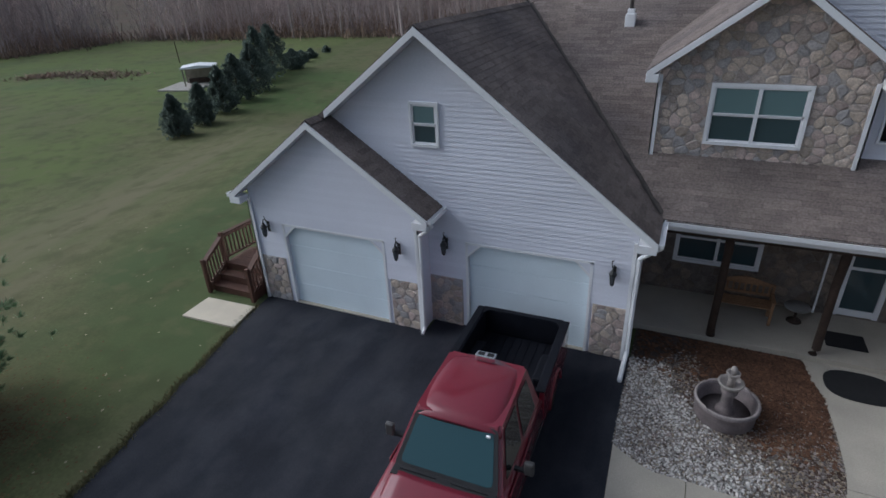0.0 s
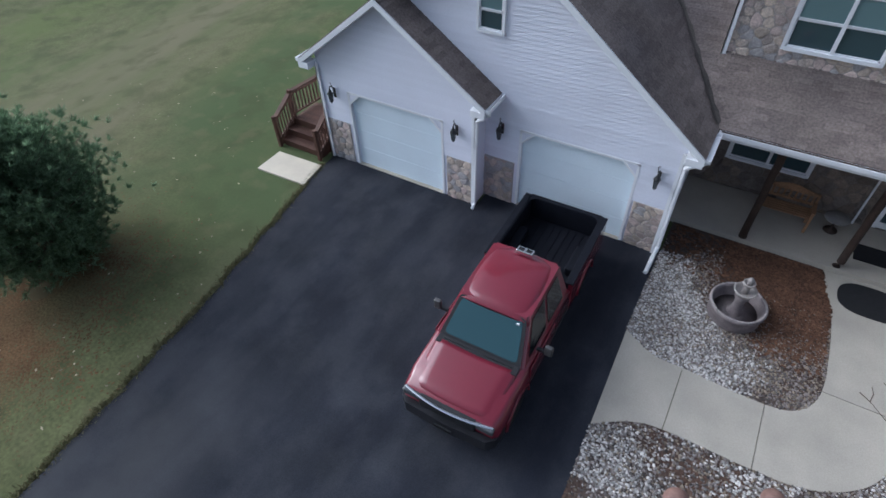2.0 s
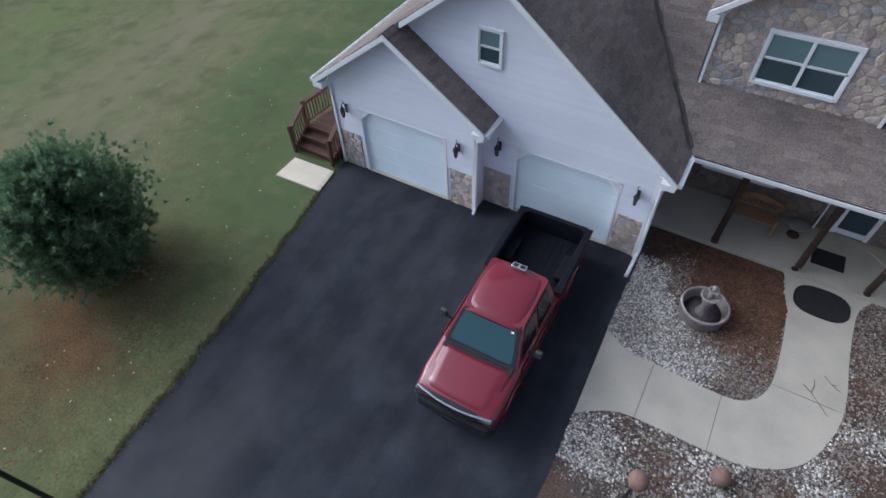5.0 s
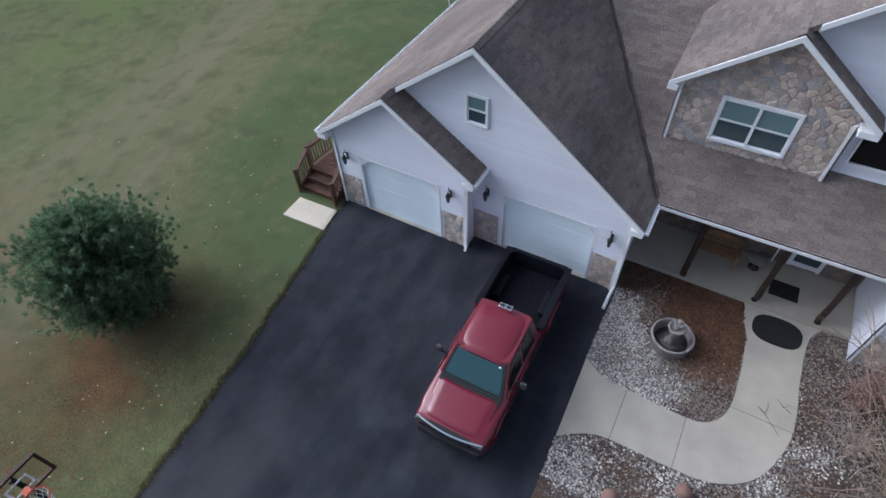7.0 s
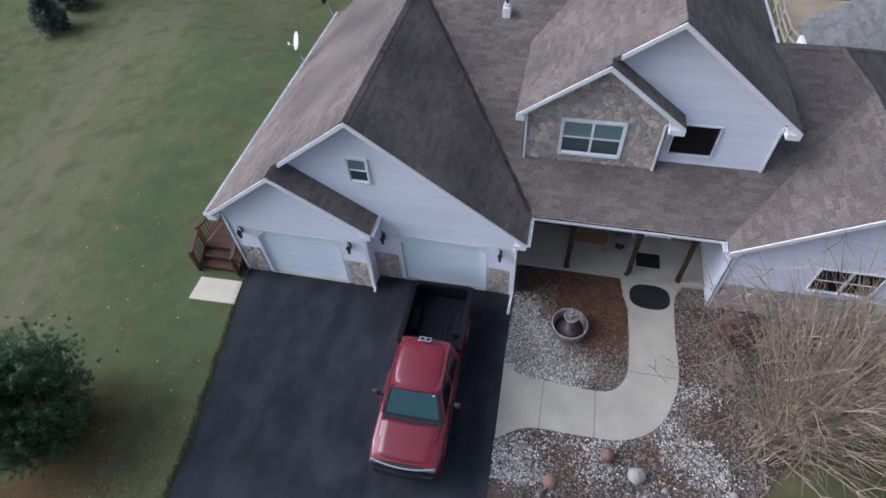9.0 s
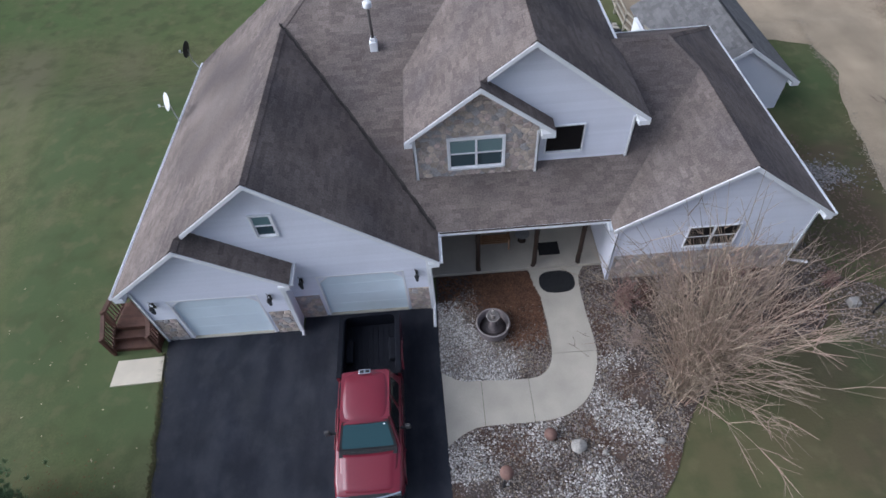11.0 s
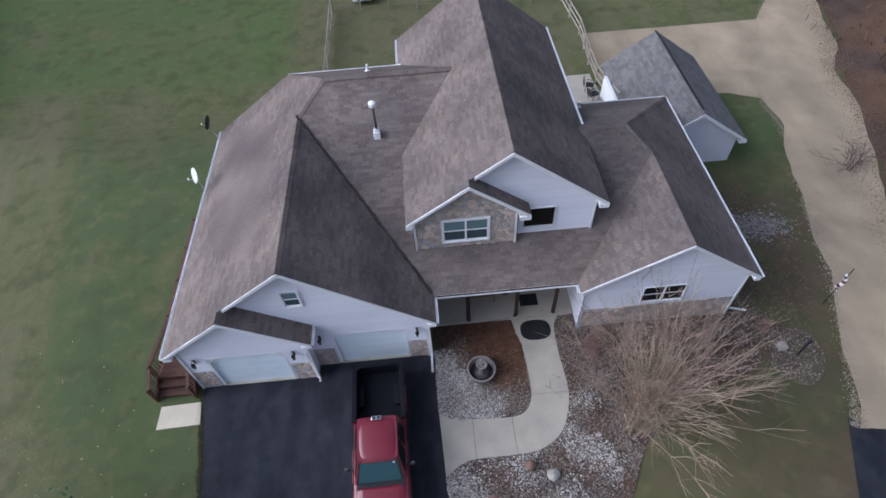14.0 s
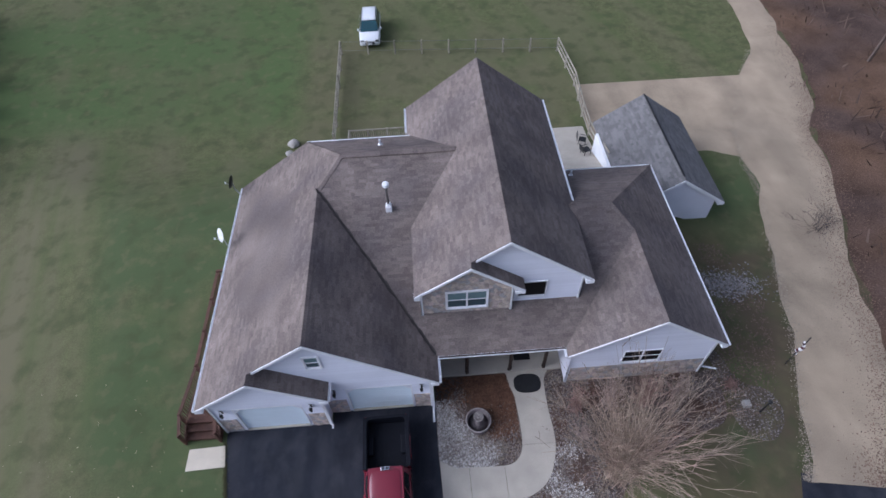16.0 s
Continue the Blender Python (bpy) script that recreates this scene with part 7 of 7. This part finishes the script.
flag = empty("garden_flag", "striped flag furled round a slim pole beside the track", "flag")
bm = bmesh.new()
tube(bm, [(16.6, 0.4, -0.1), (16.6, 0.4, 2.45)], 0.022, 8)
part("pole", bm, M_BLACK, flag)
M_FLAGW, M_FLAGD = mat("flag_white", (0.75, 0.74, 0.72), 0.8), mat("flag_dark", (0.10, 0.035, 0.04), 0.8)
for k in range(9):
    z = 0.95 + 0.12 * k
    r = 0.035 + 0.045 * math.sin(math.pi * (k + 1) / 10)
    bm = bmesh.new()
    tube(bm, [(16.6 + 0.05 * math.cos(k), 0.4 + 0.05 * math.sin(k), z), (16.6 + 0.06 * math.cos(k + 1), 0.4 + 0.06 * math.sin(k + 1), z + 0.12)], [r, r * 0.9], 9)
    part("stripe", bm, M_FLAGW if k % 2 == 0 else M_FLAGD, flag)

hoop = empty("basketball_hoop", "basketball hoop with a brown-framed clear backboard at the driveway edge", "basketball hoop")
M_HFRAME, M_RIM = mat("brown_frame", (0.07, 0.025, 0.02), 0.6, var=0.2, scale=5), mat("orange_rim", (0.55, 0.10, 0.05), 0.5, var=0.1, scale=5)
M_ACRYL = bpy.data.materials.new("clear_board")
M_ACRYL.use_nodes = True
bs = M_ACRYL.node_tree.nodes["Principled BSDF"]
bs.inputs["Transmission Weight"].default_value, bs.inputs["Roughness"].default_value, bs.inputs["IOR"].default_value = 1.0, 0.15, 1.02
bs.inputs["Base Color"].default_value = (0.85, 0.85, 0.82, 1)
bm = bmesh.new()
tube(bm, [(-8.25, -12.03, 0.0), (-8.25, -12.03, 3.1)], 0.05, 12)
part("pole", bm, M_BLACK, hoop)
bm = bmesh.new()
for z in (2.95, 3.4):
    tube(bm, [(-8.25, -12.03, z - 0.35), (-7.88, -12.03, z)], 0.025, 6)
part("arm", bm, M_BLACK, hoop)
ya, yb, za, zb = -12.55, -11.46, 2.83, 3.58
part("backboard", boxes((-7.875, -7.865, ya, yb, za, zb)), M_ACRYL, hoop, "clear backboard")
part("board_frame", boxes((-7.90, -7.84, ya, ya + 0.06, za, zb), (-7.90, -7.84, yb - 0.06, yb, za, zb), (-7.90, -7.84, ya + 0.06, yb - 0.06, za, za + 0.06), (-7.90, -7.84, ya + 0.06, yb - 0.06, zb - 0.06, zb)), M_HFRAME, hoop, "brown board frame")
part("target", boxes((-7.862, -7.855, -12.23, -11.79, 2.98, 3.02), (-7.862, -7.855, -12.23, -11.79, 3.29, 3.33), (-7.862, -7.855, -12.23, -12.19, 3.02, 3.29), (-7.862, -7.855, -11.83, -11.79, 3.02, 3.29)), M_TRIM, hoop, "white target square")
bm = bmesh.new()
rc = (-7.48, -12.01, 3.05)
tube(bm, [(rc[0] + 0.23 * math.cos(a), rc[1] + 0.23 * math.sin(a), rc[2]) for a in (2 * math.pi * k / 28 for k in range(29))], 0.014, 6)
box(bm, -7.86, -7.70, -12.08, -11.94, 2.98, 3.06)
rim = part("rim", bm, M_RIM, hoop, "orange rim")
bm = bmesh.new()
for k in range(12):
    for d in (1, -1):
        pts = []
        for i in range(5):
            a = 2 * math.pi * (k + d * i * 0.5) / 12
            r = 0.225 - 0.09 * (i / 4) ** 0.8
            pts.append((rc[0] + r * math.cos(a), rc[1] + r * math.sin(a), rc[2] - 0.10 * i))
        tube(bm, pts, 0.006, 3, False)
part("net", bm, M_TRIM, rim, "white net")

for at, s, seed in (((-8.9, 21.0, land(-8.9, 21.0)), (0.42, 0.40, 0.30), 11), ((-9.1, 19.9, land(-9.1, 19.9)), (0.30, 0.27, 0.18), 12)):
    boulder(at, s, M_PALE, "pale boulder on the lawn behind the house", seed)

twigs = empty("fallen_twigs", "thin dark fallen twigs on the concrete walk", "twigs")
for line in (((4.33, -2.10), (4.50, -2.22), (4.68, -2.42), (4.88, -2.64)), ((4.71, -1.66), (4.86, -1.82), (5.06, -1.92)), ((4.50, -2.22), (4.55, -2.02), (4.52, -1.86)), ((4.86, -1.82), (4.98, -1.78))):
    bm = bmesh.new()
    tube(bm, [(x, y, 0.05) for x, y in line], [0.009 - 0.004 * k / (len(line) - 1) for k in range(len(line))], 5)
    part("twig", bm, M_BARK, twigs)

hut = empty("garden_shelter", "white flat-roofed garden shelter on a pale slab in the field", "shelter")
hx, hy = -43.9, 31.1
gz = land(hx, hy)
bm = bmesh.new()
prism(bm, [(-45.7, 27.2, gz - 0.1), (-42.6, 27.9, gz - 0.1), (-42.0, 30.6, gz - 0.1), (-42.6, 32.4, gz - 0.1), (-47.0, 31.2, gz - 0.1)], (0, 0, 0.2))
part("slab", bm, M_PALE, hut)
tilt = pose(hx, hy, gz, 0, 0, 40)
bm = bmesh.new()
prism(bm, [(-1.6, -1.1, 1.78), (0, -1.1, 1.95), (1.6, -1.1, 1.78), (1.6, -1.1, 1.66), (-1.6, -1.1, 1.66)], (0, 2.2, 0))
bmesh.ops.transform(bm, matrix=tilt, verts=bm.verts)
part("canopy", bm, M_TRIM, hut, "white canopy")


def turned(*items):
    bm = boxes(*items)
    bmesh.ops.transform(bm, matrix=tilt, verts=bm.verts)
    return bm


for x in (-1.45, 1.45):
    for y in (-1.0, 1.0):
        part("post", turned((x - 0.06, x + 0.06, y - 0.06, y + 0.06, 0.1, 1.67)), M_FENCE, hut)
part("back_panel", turned((-1.38, 1.38, 0.97, 1.03, 0.1, 1.6)), M_FENCE, hut)
part("bench", turned((-1.2, 1.1, 0.4, 0.9, 0.1, 0.55)), M_LOG, hut)
bm = bmesh.new()
z = land(-58, 41.5)
tube(bm, [(-58.0, 41.5, z - 0.1), (-58.1, 41.5, z + 2.6)], 0.05, 8)
tagged(part("field_post", bm, M_LOG), "thin dark wooden post in the far field", "post")
bv, bf = [], []
rng = random.Random(77)
ROWB = [(-69.5, 29.5), (-67.0, 31.5), (-62.0, 32.6), (-57.0, 33.2)]
for (x0, y0), (x1, y1) in zip(ROWB, ROWB[1:]):
    for _ in range(40):
        f = rng.random()
        brush(bv, bf, rng, x0 + (x1 - x0) * f, y0 + (y1 - y0) * f + rng.gauss(0, 0.3), rng.uniform(0.2, 0.5), 14)
tagged(part("dry_weeds", (bv, [], bf), M_BRUSH), "low strip of dry brown weeds in the field", "weeds", kind="stuff")
